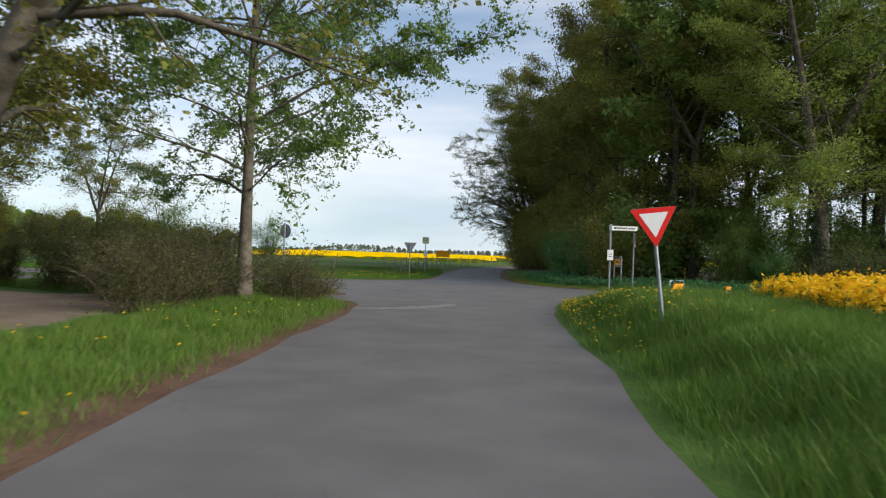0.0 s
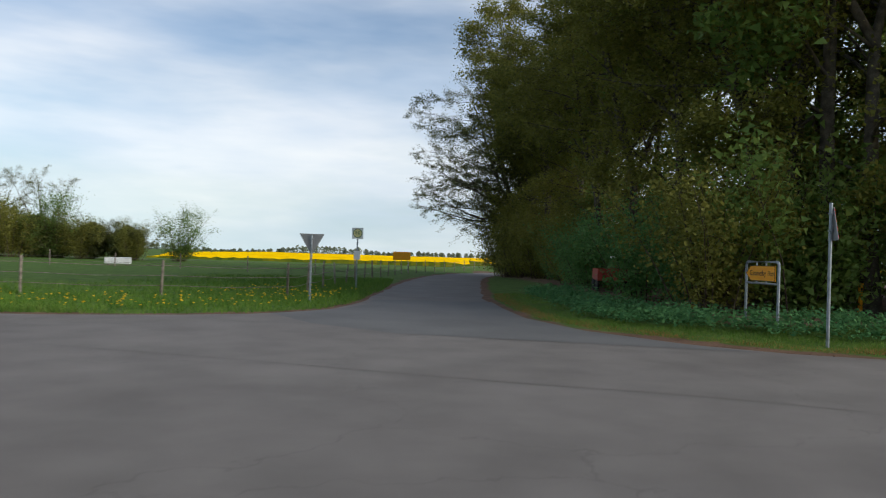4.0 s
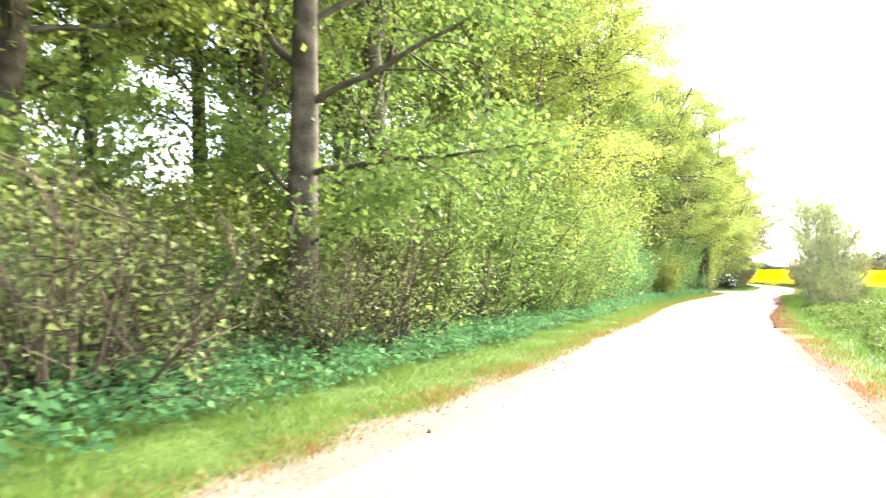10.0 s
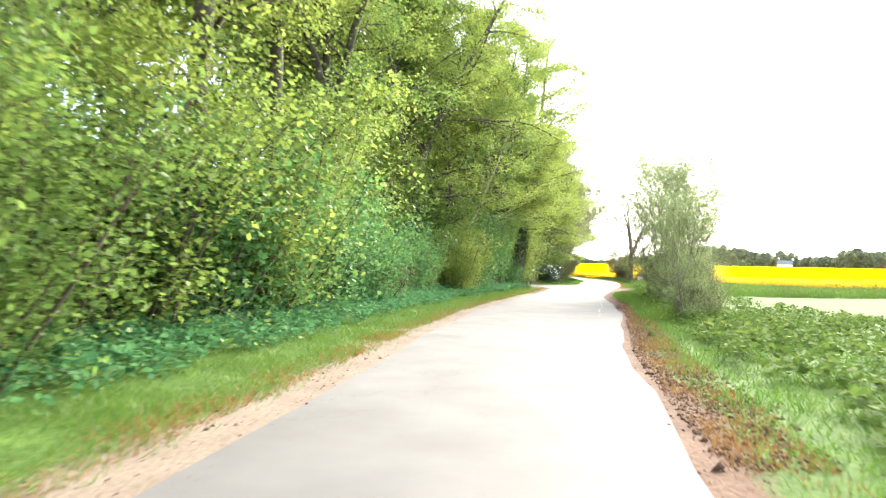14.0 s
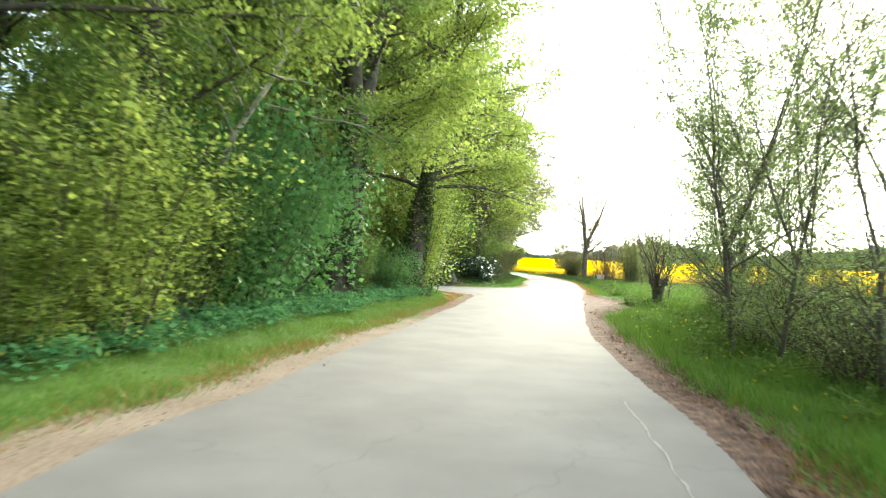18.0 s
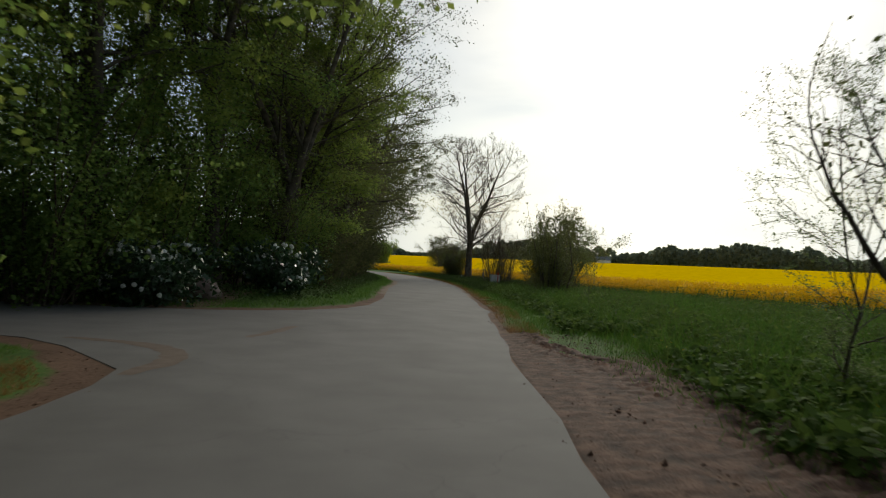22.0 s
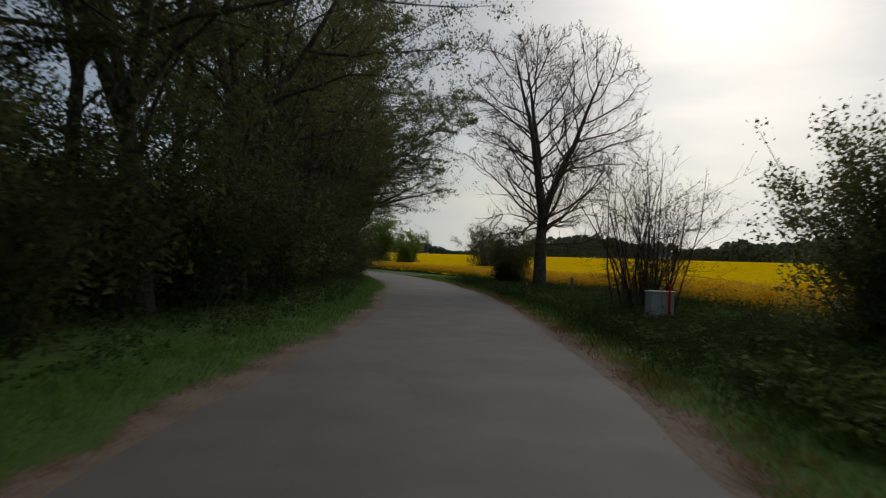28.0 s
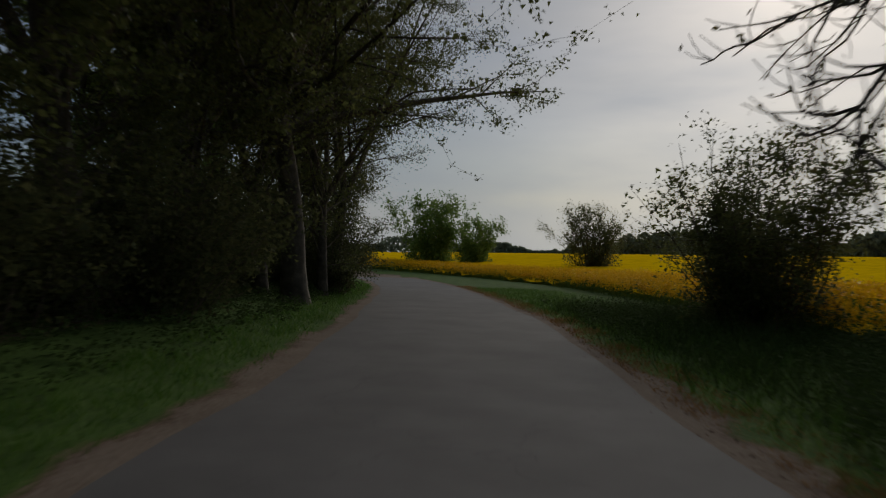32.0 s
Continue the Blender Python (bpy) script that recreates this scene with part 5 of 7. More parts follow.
def give_way(x, y, turn, top, low, tip_down, label, lean=0.0):
    """A triangular traffic sign on a steel pole; its face looks along -y before it is turned."""
    z = float(height(x, y))
    tall, low = top - z, low - z
    root = thing("traffic_sign", label, "road sign", (x, y, z), turn)
    root.matrix_basis = pose(x, y, z, 0, lean, turn)
    part("pole", pole_mesh(tall), ZINC, root)
    tri = triangle(0.9, tip_down, low)
    board = part("plate", plate(tri, 0.045, 0.012, -0.062), SIGN_BACK, root, "grey metal back plate")
    part("red_border", plate(shrunk(tri, 0.985), 0.04, 0.003, -0.066), RED, board, "red border")
    inner = shrunk(tri, 0.62)
    part("white_field", plate(inner, 0.02, 0.003, -0.070), WHITE, board, "white field")
    clamps(root, (low + 0.22, low + 0.6))
    return root


give_way(4.31, 13.93, -6, 2.74, 2.02, True, "red and white give way sign on a leaning steel pole", -6.8)
give_way(10.6, 39.9, 73, 3.26, 2.42, False, "triangular priority sign on a tall pole, seen from behind")
give_way(-2.31, 50.1, 180, 2.42, 1.68, True, "give way sign at the side road, grey back")
give_way(-11.1, 37.6, 115, 2.2, 1.42, True, "give way sign at the western road, grey back")


def round_sign(x, y, turn, tall):
    z = float(height(x, y))
    root = thing("traffic_sign", "round traffic sign on a steel pole, grey back", "road sign", (x, y, z), turn)
    part("pole", pole_mesh(tall), ZINC, root)
    disc = [(0.3 * math.cos(a), tall - 0.34 + 0.3 * math.sin(a)) for a in np.arange(28) * 2 * math.pi / 28]
    board = part("plate", plate(disc, 0, 0.012, -0.055), SIGN_BACK, root, "grey metal back plate")
    part("red_ring", plate(shrunk(disc, 0.98), 0, 0.003, -0.059), RED, board, "red rim")
    part("white_field", plate(shrunk(disc, 0.74), 0, 0.003, -0.063), WHITE, board, "white field")
    clamps(root, (tall - 0.5, tall - 0.2))


round_sign(-6.7, 30.2, 150, 2.8)


def lettering(text, size, material, parent, at, turn=0.0):
    """Raised letters, each a part of its own, set side by side about the middle."""
    row, x = [], 0.0
    for sign in text:
        if sign == " ":
            x += size * 0.22
            continue
        cu = bpy.data.curves.new("letter", "FONT")
        cu.body, cu.size, cu.extrude, cu.align_y = sign, size, 0.001, "CENTER"
        ob = bpy.data.objects.new("letter", cu)
        me = bpy.data.meshes.new_from_object(ob)
        bpy.data.objects.remove(ob)
        me.materials.append(material)
        lo, hi = min(v.co.x for v in me.vertices), max(v.co.x for v in me.vertices)
        row.append((me, x - lo))
        x += hi - lo + size * 0.09
    for me, move in row:
        part("letter", me, material, parent).matrix_basis = pose(at[0] + move - x / 2, at[1], at[2], 90, 0, turn)


def street_sign(x, y):
    z = float(height(x, y))
    root = thing("street_sign", "white street name blade on a grey steel post", "street sign", (x, y, z), 2)
    tall = 3.08 - z
    part("pole", pole_mesh(tall, 0.034), ZINC, root)
    part("bracket", block(0.1, 0.1, 0.27, 0, 0, tall - 0.13, 0.02), ZINC, root)
    blade = part("blade", plate([(0.05, tall - 0.21), (1.03, tall - 0.21), (1.03, tall - 0.04), (0.05, tall - 0.04)], 0.012, 0.02, -0.01), WHITE, root)
    for k, (a, b) in enumerate(((0.13, 0.2), (0.22, 0.27), (0.29, 0.35), (0.37, 0.41), (0.43, 0.49), (0.51, 0.56), (0.58, 0.62), (0.68, 0.74), (0.76, 0.8), (0.82, 0.86), (0.88, 0.94))):
        part("letter_bar", block(b - a, 0.003, 0.055 + 0.02 * (k % 3 == 0), (a + b) / 2, -0.012, tall - 0.125), BLACK, blade)
    board = part("notice_board", plate([(-0.115, 1.72 - z), (0.115, 1.72 - z), (0.115, 2.12 - z), (-0.115, 2.12 - z)], 0.03, 0.015, -0.06), WHITE, root, "small white notice with an arrow")
    part("arrow_shaft", block(0.09, 0.002, 0.014, 0.02, -0.062, 1.86 - z), BLACK, board)
    part("arrow_head", plate([(-0.065, 1.86 - z), (-0.02, 1.835 - z), (-0.02, 1.885 - z)], 0, 0.002, -0.063), BLACK, board)
    part("text_bar", block(0.12, 0.002, 0.02, 0, -0.062, 1.95 - z), BLACK, board)


street_sign(6.38, 27.4)


def direction_sign(x, y, turn, wide, base, top, text, label):
    """An arrow board in a bent steel tube frame; it faces -y before it is turned."""
    z = float(height(x, y))
    root = thing("direction_sign", label, "road sign", (x, y, z), turn)
    h, w, r = top - z, wide / 2, 0.1
    arc = [(-w + r - r * math.cos(a), 0, h - r + r * math.sin(a)) for a in np.linspace(0, math.pi / 2, 6)]
    line = [(-w, 0, -0.4)] + arc + [(-p[0], 0, p[2]) for p in reversed(arc)] + [(w, 0, -0.4)]
    part("tube_frame", tubes_mesh("tube_frame", [(np.array(line, float), np.full(len(line), 0.036), 10)], ZINC), ZINC, root)
    low = h - 0.56
    part("cross_bar", tubes_mesh("cross_bar", [(np.array([(-w, 0, low), (0, 0, low), (w, 0, low)], float), np.full(3, 0.03), 10)], ZINC), ZINC, root)
    a, b = low + 0.06, h - 0.1
    m = (a + b) / 2
    shape = [(-w + 0.07, m), (-w + 0.33, a), (w - 0.07, a), (w - 0.07, b), (-w + 0.33, b)]
    board = part("arrow_board", plate(shape, 0.015, 0.012, -0.05), YELLOW, root, "yellow arrow board")
    for i in range(5):
        p, q = shrunk(shape, 0.955)[i], shrunk(shape, 0.955)[(i + 1) % 5]
        line = np.array([(p[0], -0.0505, p[1]), ((p[0] + q[0]) / 2, -0.0505, (p[1] + q[1]) / 2), (q[0], -0.0505, q[1])])
        part("border_line", tubes_mesh("border_line", [(line, np.full(3, 0.007), 4)], BLACK), BLACK, board)
    if text:
        lettering(text, 0.2, BLACK, board, (0.1, -0.052, m))
    for s in (-0.25, 0.25):
        part("strap", block(0.03, 0.03, h - low, s, -0.015, (h + low) / 2), ZINC, root)


direction_sign(10.4, 42.58, -90, 1.72, 0.2, 1.92, "Gammelby  1 km", "yellow arrow direction sign in a steel tube frame")
direction_sign(8.8, 26.9, 45, 1.1, 0.4, 1.04, "", "low yellow arrow sign in a bent steel tube frame")


def marker_post(x, y, tall, wide, material, label):
    z = float(height(x, y))
    root = thing("marker_post", label, "post", (x, y, z), 10)
    part("post", block(wide, wide * 0.7, tall + 0.3, 0, 0, tall / 2 - 0.15, 0.012), material, root)
    part("cap", block(wide * 1.25, wide * 0.95, 0.05, 0, 0, tall + 0.02, 0.01), material, root)
    part("dark_label", block(wide * 0.6, 0.004, 0.09, 0, -wide * 0.35 - 0.002, tall * 0.85), BLACK, root)


marker_post(15.9, 47.05, 0.98, 0.12, ORANGE, "orange marker post at the wood's edge")
marker_post(11.0, 27.6, 0.75, 0.18, ORANGE, "short yellow marker post in the verge")
marker_post(196.1, -1.1, 0.55, 0.07, WHITE, "thin white marker post beside the bare tree")


def bus_stop(x, y):
    z = float(height(x, y))
    root = thing("bus_stop_sign", "bus stop sign with a green H on a pole", "bus stop sign", (x, y, z), 0)
    part("pole", pole_mesh(3.1 - z), ZINC, root)
    s = 0.28
    board = part("plate", plate([(-s, 2.55 - z), (s, 2.55 - z), (s, 3.1 - z), (-s, 3.1 - z)], 0.03, 0.012, -0.055), WHITE, root)
    disc = [(0.2 * math.cos(a), 2.83 - z + 0.2 * math.sin(a)) for a in np.arange(24) * 2 * math.pi / 24]
    part("green_ring", plate(shrunk(disc, 1.15), 0, 0.003, -0.059), GREEN_SHEET, board, "green ring")
    part("yellow_disc", plate(disc, 0, 0.003, -0.063), PALE_YELLOW, board, "faded yellow disc")
    lettering("H", 0.3, GREEN_SHEET, board, (0, -0.065, 2.83 - z))
    part("timetable", plate([(-0.15, 1.5 - z), (0.15, 1.5 - z), (0.15, 1.95 - z), (-0.15, 1.95 - z)], 0.01, 0.012, -0.055), WHITE, root)


PALE_YELLOW = surface("faded_yellow_sheeting", [(0.72, 0.66, 0.3), (0.8, 0.74, 0.38)], 5, 80, 0.45, 0.02)
GREEN_SHEET = surface("green_sheeting", [(0.01, 0.12, 0.05), (0.015, 0.16, 0.07)], 5, 80, 0.45, 0.02)
bus_stop(-1.48, 60.36)


def town_sign(x, y):
    z = float(height(x, y))
    root = thing("place_sign", "orange place sign on two posts beside the side road", "road sign", (x, y, z), 8)
    for s in (-0.75, 0.75):
        post = part("post", pole_mesh(2.2), ZINC, root)
        post.location.x = s
    part("board", plate([(-1.0, 1.2), (1.0, 1.2), (1.0, 2.15), (-1.0, 2.15)], 0.05, 0.015, -0.06), ORANGE, root)


town_sign(0.0, 107)


def fence(line, label, spacing=3.6, wires=3):
    pts = np.array(smooth_line(line, 0.5) + [line[-1]])
    run = np.concatenate([[0], np.cumsum(np.linalg.norm(np.diff(pts, axis=0), axis=1))])
    root = thing("fence", label, "fence")
    rng = np.random.default_rng(9)
    spots = []
    for s in np.arange(0, run[-1], spacing):
        x, y = np.interp(s, run, pts[:, 0]), np.interp(s, run, pts[:, 1])
        z = float(height(x, y))
        tall = 1.25 + rng.uniform(-0.12, 0.12)
        foot, head = np.array([x, y, z - 0.3]), np.array([x + rng.normal(0, 0.05), y + rng.normal(0, 0.05), z + tall])
        part("post", tubes_mesh("post", [(np.array([foot, (foot + head) / 2, head, head + [0, 0, 0.01]]), np.array([0.055, 0.05, 0.047, 0.002]), 7)], OLDWOOD), OLDWOOD, root)
        spots.append((foot * 0.2 + head * 0.8, z, head))
    for k in range(wires):
        wire = []
        for (a, za, ha), (b, zb, hb) in zip(spots, spots[1:]):
            f = 0.35 + 0.3 * k
            p, q = np.array([ha[0], ha[1], za + f * 1.2]), np.array([hb[0], hb[1], zb + f * 1.2])
            wire += [p, (p + q) / 2 - [0, 0, 0.05]]
        part("wire", tubes_mesh("wire", [(np.array(wire), np.full(len(wire), 0.012), 4)], OLDWOOD), OLDWOOD, root)


fence([(-3.5, 52.4), (-3.0, 60), (-2.2, 72), (-0.4, 87), (2, 100), (8, 116), (19, 137)], "wire fence with weathered wooden posts along the pasture")
fence([(-3.5, 52.4), (-9, 50.2), (-18, 49.5), (-30, 51), (-50, 54)], "wire fence with weathered wooden posts beside the western road", 4.6)
fence([(-60, 92), (-30, 88), (-8, 84), (-1.5, 80)], "distant pasture fence with wooden posts", 6.0, 2)


def trough(x, y, turn):
    z = float(height(x, y))
    root = thing("water_trough", "pale metal water trough on the pasture", "trough", (x, y, z), turn)
    part("tub", block(2.2, 0.9, 0.6, 0, 0, 0.45, 0.08), WHITE, root)
    for s in (-0.8, 0.8):
        part("leg", block(0.1, 0.8, 0.3, s, 0, 0.05, 0.01), OLDWOOD, root)


trough(-26, 92, 10)


def pasture_hut(x, y, turn):
    """A low boarded hut with a flat roof beside the pasture."""
    root = thing("field_hut", "low dark boarded hut with a grey flat roof", "hut", (x, y, float(height(x, y))), turn)
    part("body", block(4.4, 2.6, 2.2, 0, 0, 0.95, 0.02), HUT_DARK, root)
    for k in range(11):
        part("board", block(0.37, 0.025, 1.9, -2.0 + 0.4 * k, -1.312, 1.05, 0.006), HUT_DARK, root)
    part("roof", block(4.9, 3.1, 0.12, 0, 0, 2.12, 0.03), CABINET_GREY, root, "grey flat roof")
    door = part("door", block(1.3, 0.05, 1.8, 1.3, -1.34, 0.92, 0.01), OLDWOOD, root, "weathered grey door")
    part("notice", block(0.6, 0.02, 0.45, 1.35, -1.375, 1.25, 0.005), WHITE, door, "white notice")


HUT_DARK = surface("dark_stained_boards", [(0.02, 0.019, 0.018), (0.045, 0.042, 0.038)], 3, 40, 0.8, 0.3)
pasture_hut(-30.6, 63.4, 28)


def power_cabinet(x, y, turn):
    z = float(height(x, y))
    root = thing("service_cabinet", "grey service cabinet on the verge with a red stripe", "cabinet", (x, y, z), turn)
    part("plinth", block(0.92, 0.36, 0.7, 0, 0, 0.1, 0.01), STONE, root)
    part("housing", block(0.86, 0.34, 0.74, 0, 0, 0.77, 0.02), CABINET_GREY, root)
    part("lid", block(0.92, 0.4, 0.06, 0, 0, 1.16, 0.02), CABINET_GREY, root)
    part("door_gap", block(0.008, 0.004, 0.66, -0.05, -0.172, 0.77), BLACK, root)
    part("red_stake", block(0.07, 0.05, 1.6, 0.22, -0.2, 0.6, 0.01), RED, root, "red painted marker stake")
    part("lock", block(0.03, 0.02, 0.09, 0.0, -0.178, 0.7, 0.005), BLACK, root)


power_cabinet(164.7, 3.1, -78)


def wood_post(x, y, tall, turn=0):
    z = float(height(x, y))
    root = thing("fence_post", "single weathered wooden fence post in the grass", "post", (x, y, z), turn)
    part("shaft", tubes_mesh("shaft", [(np.array([(0, 0, -0.3), (0.01, 0, 0.5), (0.0, 0.02, tall - 0.05), (0, 0.02, tall), (0, 0.02, tall + 0.01)], float), np.array([0.11, 0.105, 0.1, 0.08, 0.01]), 9)], OLDWOOD), OLDWOOD, root)
    part("knot", block(0.05, 0.02, 0.06, 0, -0.1, tall * 0.6, 0.01), BARK, root)


wood_post(189.1, -2.3, 1.15)


def boulder(x, y, size, seed, label):
    bm = bmesh.new()
    bmesh.ops.create_icosphere(bm, subdivisions=3, radius=1.0)
    for v in bm.verts:
        v.co *= 1 + 0.22 * noise.noise(v.co * 1.3 + Vector((seed, 0, 0))) + 0.07 * noise.noise(v.co * 4 + Vector((0, seed, 0)))
        v.co.z = max(v.co.z, -0.5)
    bmesh.ops.scale(bm, vec=size, verts=bm.verts)
    me = bpy.data.meshes.new("boulder")
    bm.to_mesh(me)
    bm.free()
    me.materials.append(BOULDER)
    me.polygons.foreach_set("use_smooth", np.ones(len(me.polygons), bool))
    ob = tagged(new("boulder", me), label, "stone")
    ob.matrix_basis = pose(x, y, float(height(x, y)) + size[2] * 0.35, 0, 0, seed * 40)


boulder(126.9, 24.9, (0.85, 0.6, 0.5), 1, "large pinkish field boulder between the rhododendrons")
boulder(10.0, 29.8, (0.22, 0.2, 0.28), 2, "small pale kerb stone in the verge grass")


def farm_wagon(x, y, turn):
    """Red tipping wagon half hidden under the trees."""
    root = thing("farm_wagon", "old red farm wagon parked under the trees", "wagon", (x, y, float(height(x, y))), turn)
    part("bed", block(3.4, 1.7, 0.12, 0, 0, 0.62, 0.02), RUST_RED, root)
    for s in (-0.82, 0.82):
        part("side_board", block(3.4, 0.05, 0.45, 0, s, 0.9, 0.01), RUST_RED, root)
    for s in (-1.67, 1.67):
        part("end_board", block(0.05, 1.6, 0.45, s, 0, 0.9, 0.01), RUST_RED, root)
    part("drawbar", block(1.4, 0.09, 0.09, 2.3, 0, 0.45, 0.01), RUST_RED, root)
    for a in (-1.1, 1.1):
        for b in (-0.8, 0.8):
            ring = [(a + 0.26 * math.cos(q), b, 0.32 + 0.26 * math.sin(q)) for q in np.linspace(0, 2 * math.pi, 17)]
            wheel = part("wheel", tubes_mesh("wheel", [(np.array(ring), np.full(17, 0.085), 8)], BLACK), BLACK, root, "black tyre")
            part("rim", block(0.3, 0.06, 0.3, a, b, 0.32, 0.02), CABINET_GREY, wheel)
    part("tarpaulin_roll", block(0.9, 0.4, 0.18, -1.2, 0, 1.75, 0.06), WHITE, root, "pale rolled cover")
    for s in (-1.5, -0.9):
        part("rack_post", block(0.05, 0.05, 0.9, s, 0, 1.3), RUST_RED, root)


farm_wagon(11.4, 60.2, 80)


def parked_car(x, y, turn):
    """A dark saloon standing in the yard behind the wood."""
    root = thing("parked_car", "dark blue car parked in the yard behind the trees", "car", (x, y, float(height(x, y))), turn)
    part("body", block(4.2, 1.7, 0.62, 0, 0, 0.62, 0.16), CAR_PAINT, root)
    bm = block(2.3, 1.5, 0.6, -0.2, 0, 1.18, 0.0)
    for v in bm.verts:
        if v.co.z > 1.2:
            v.co.x, v.co.y = -0.25 + (v.co.x + 0.2) * 0.66, v.co.y * 0.82
    bmesh.ops.bevel(bm, geom=bm.edges[:], offset=0.07, segments=2, affect="EDGES")
    cabin = part("cabin", bm, GLASS_DARK, root, "dark glazed cabin")
    part("roof", block(1.5, 1.2, 0.05, -0.25, 0, 1.49, 0.02), CAR_PAINT, cabin)
    for a in (-1.3, 1.3):
        for b in (-0.78, 0.78):
            ring = [(a + 0.22 * math.cos(q), b, 0.31 + 0.22 * math.sin(q)) for q in np.linspace(0, 2 * math.pi, 17)]
            wheel = part("wheel", tubes_mesh("wheel", [(np.array(ring), np.full(17, 0.09), 8)], BLACK), BLACK, root, "black tyre")
            part("rim", block(0.3, 0.08, 0.3, a, b, 0.31, 0.03), ZINC, wheel)
    for b in (-0.6, 0.6):
        part("headlight", block(0.05, 0.28, 0.12, 2.08, b, 0.72, 0.02), WHITE, root)
    part("bumper", block(0.12, 1.66, 0.16, 2.06, 0, 0.42, 0.04), BLACK, root)


parked_car(105.8, 33.1, 200)


def farmhouse(x, y, turn):
    z = float(height(x, y))
    root = thing("farmhouse", "distant white farmhouse with a grey-blue roof", "house", (x, y, z), turn)
    part("wall", block(16, 9, 5, 0, 0, 2.5), WHITE, root)
    bm = bmesh.new()
    c = [bm.verts.new(p) for p in ((-8.6, -5.1, 4.8), (8.6, -5.1, 4.8), (8.6, 5.1, 4.8), (-8.6, 5.1, 4.8), (-8.6, 0, 9.6), (8.6, 0, 9.6))]
    for f in ((0, 1, 5, 4), (2, 3, 4, 5), (0, 4, 3), (1, 2, 5), (3, 2, 1, 0)):
        bm.faces.new([c[i] for i in f])
    part("roof", bm, SLATE, root)
    part("chimney", block(0.9, 0.9, 2, 3, 0, 9.6), STONE, root)
    for k in range(5):
        w = part("window", block(1.2, 0.1, 1.3, -6 + 3 * k, -4.52, 2.6), BLACK, root)
        part("window_sill", block(1.4, 0.2, 0.12, -6 + 3 * k, -4.6, 1.9), WHITE, w)
    return root


SLATE = surface("slate_roof", [(0.12, 0.14, 0.18), (0.2, 0.23, 0.28)], 1, 20, 0.6, 0.2)
farmhouse(588, -200, 60).scale = (0.62, 0.62, 0.62)


# ---- single trees ----
def bare_ash(x, y):
    """Three leaders from a stout trunk, with arching limbs and fine twigs, still without leaves."""
    tubes, tips = grow(52, 18.4, 0.56, 56, 0.75, 6.6, 54, 13, 7, lean=0.012, droop=0.6, wobble=0.17, fork=3, prong=0.6, split=0.33, spread=0.24, fine=0.012, stout=0.011,
                       shape=lambda z: max(1.12 - 0.75 * abs(z - 0.42), 0.4))
    rng = np.random.default_rng(5)
    low = [tips]
    for turn, z, long, up in ((0.46, 5.0, 5.4, 0.15), (-0.1, 5.4, 5.6, 0.15), (1.25, 5.0, 6.4, 0.2), (2.3, 5.2, 6.2, 0.3), (4.3, 3.4, 5.6, 0.3), (3.3, 4.4, 5.2, 0.35)):
        limb, lr = branch(rng, (0, 0, z), (math.cos(turn), math.sin(turn), up + 0.12), long, 0.065, 0.016, 9, 0.26, 0.1)
        tubes.append((limb, lr, 6))
        for q in range(20):
            i = rng.integers(2, 10)
            shoot, sr = branch(rng, limb[i], side_way(rng, limb[i] - limb[i - 1], radians(rng.uniform(30, 65)), rng.uniform(0, 6.28)), rng.uniform(0.8, 2.2), 0.026, 0.011, 5, 0.2, 0.5)
            tubes.append((shoot, sr, 3))
            low.append(shoot[2:])
            for _ in range(4):
                twig, gr = branch(rng, shoot[rng.integers(1, 6)], side_way(rng, shoot[2] - shoot[1], radians(rng.uniform(25, 60)), rng.uniform(0, 6.28)), rng.uniform(0.3, 0.8), 0.012, 0.007, 3, 0.2, 0.5)
                tubes.append((twig, gr, 3))
                low.append(twig)
    tips = np.concatenate(low)
    root = thing("ash_tree", "large ash still bare of leaves with brown buds", "tree", (x, y, float(height(x, y)) - 0.1), 25)
    part("trunk", tubes_mesh("trunk", tubes, BARK), BARK, root)
    c = tips[rng.integers(0, len(tips), 9000)] + rng.normal(0, 0.05, (9000, 3))
    v, f = leaf_arrays(rng, c, 0.09, flat=0.0)
    part("crown", mesh_of("crown", v, f, LEAF_BUD), LEAF_BUD, root)


bare_ash(195.5, -1.9)


def young_beech(x, y):
    tubes, tips = grow(57, 16, 0.2, 48, 0.2, 6.7, 66, 13, 3, lean=0.015, droop=-0.2, fine=0.006, stout=0.005, shape=lambda z: 1.1 - 0.75 * max(z - 0.3, 0))
    rng = np.random.default_rng(6)
    root = thing("beech_tree", "slim young beech with fresh hanging leaves", "tree", (x, y, float(height(x, y)) - 0.1), 70)
    part("trunk", tubes_mesh("trunk", tubes, BARK_GREY), BARK_GREY, root)
    n = 115000
    c = tips[rng.integers(0, len(tips), n)] + rng.normal(0, 0.1, (n, 3)) * np.array([1, 1, 0.6]) - np.array([0, 0, 0.05])
    v, f = leaf_arrays(rng, c, 0.1, flat=0.25, aspect=0.6, slim=True)
    part("crown", mesh_of("crown", v, f, LEAF_GREEN), LEAF_GREEN, root)


young_beech(-5.8, 21.0)


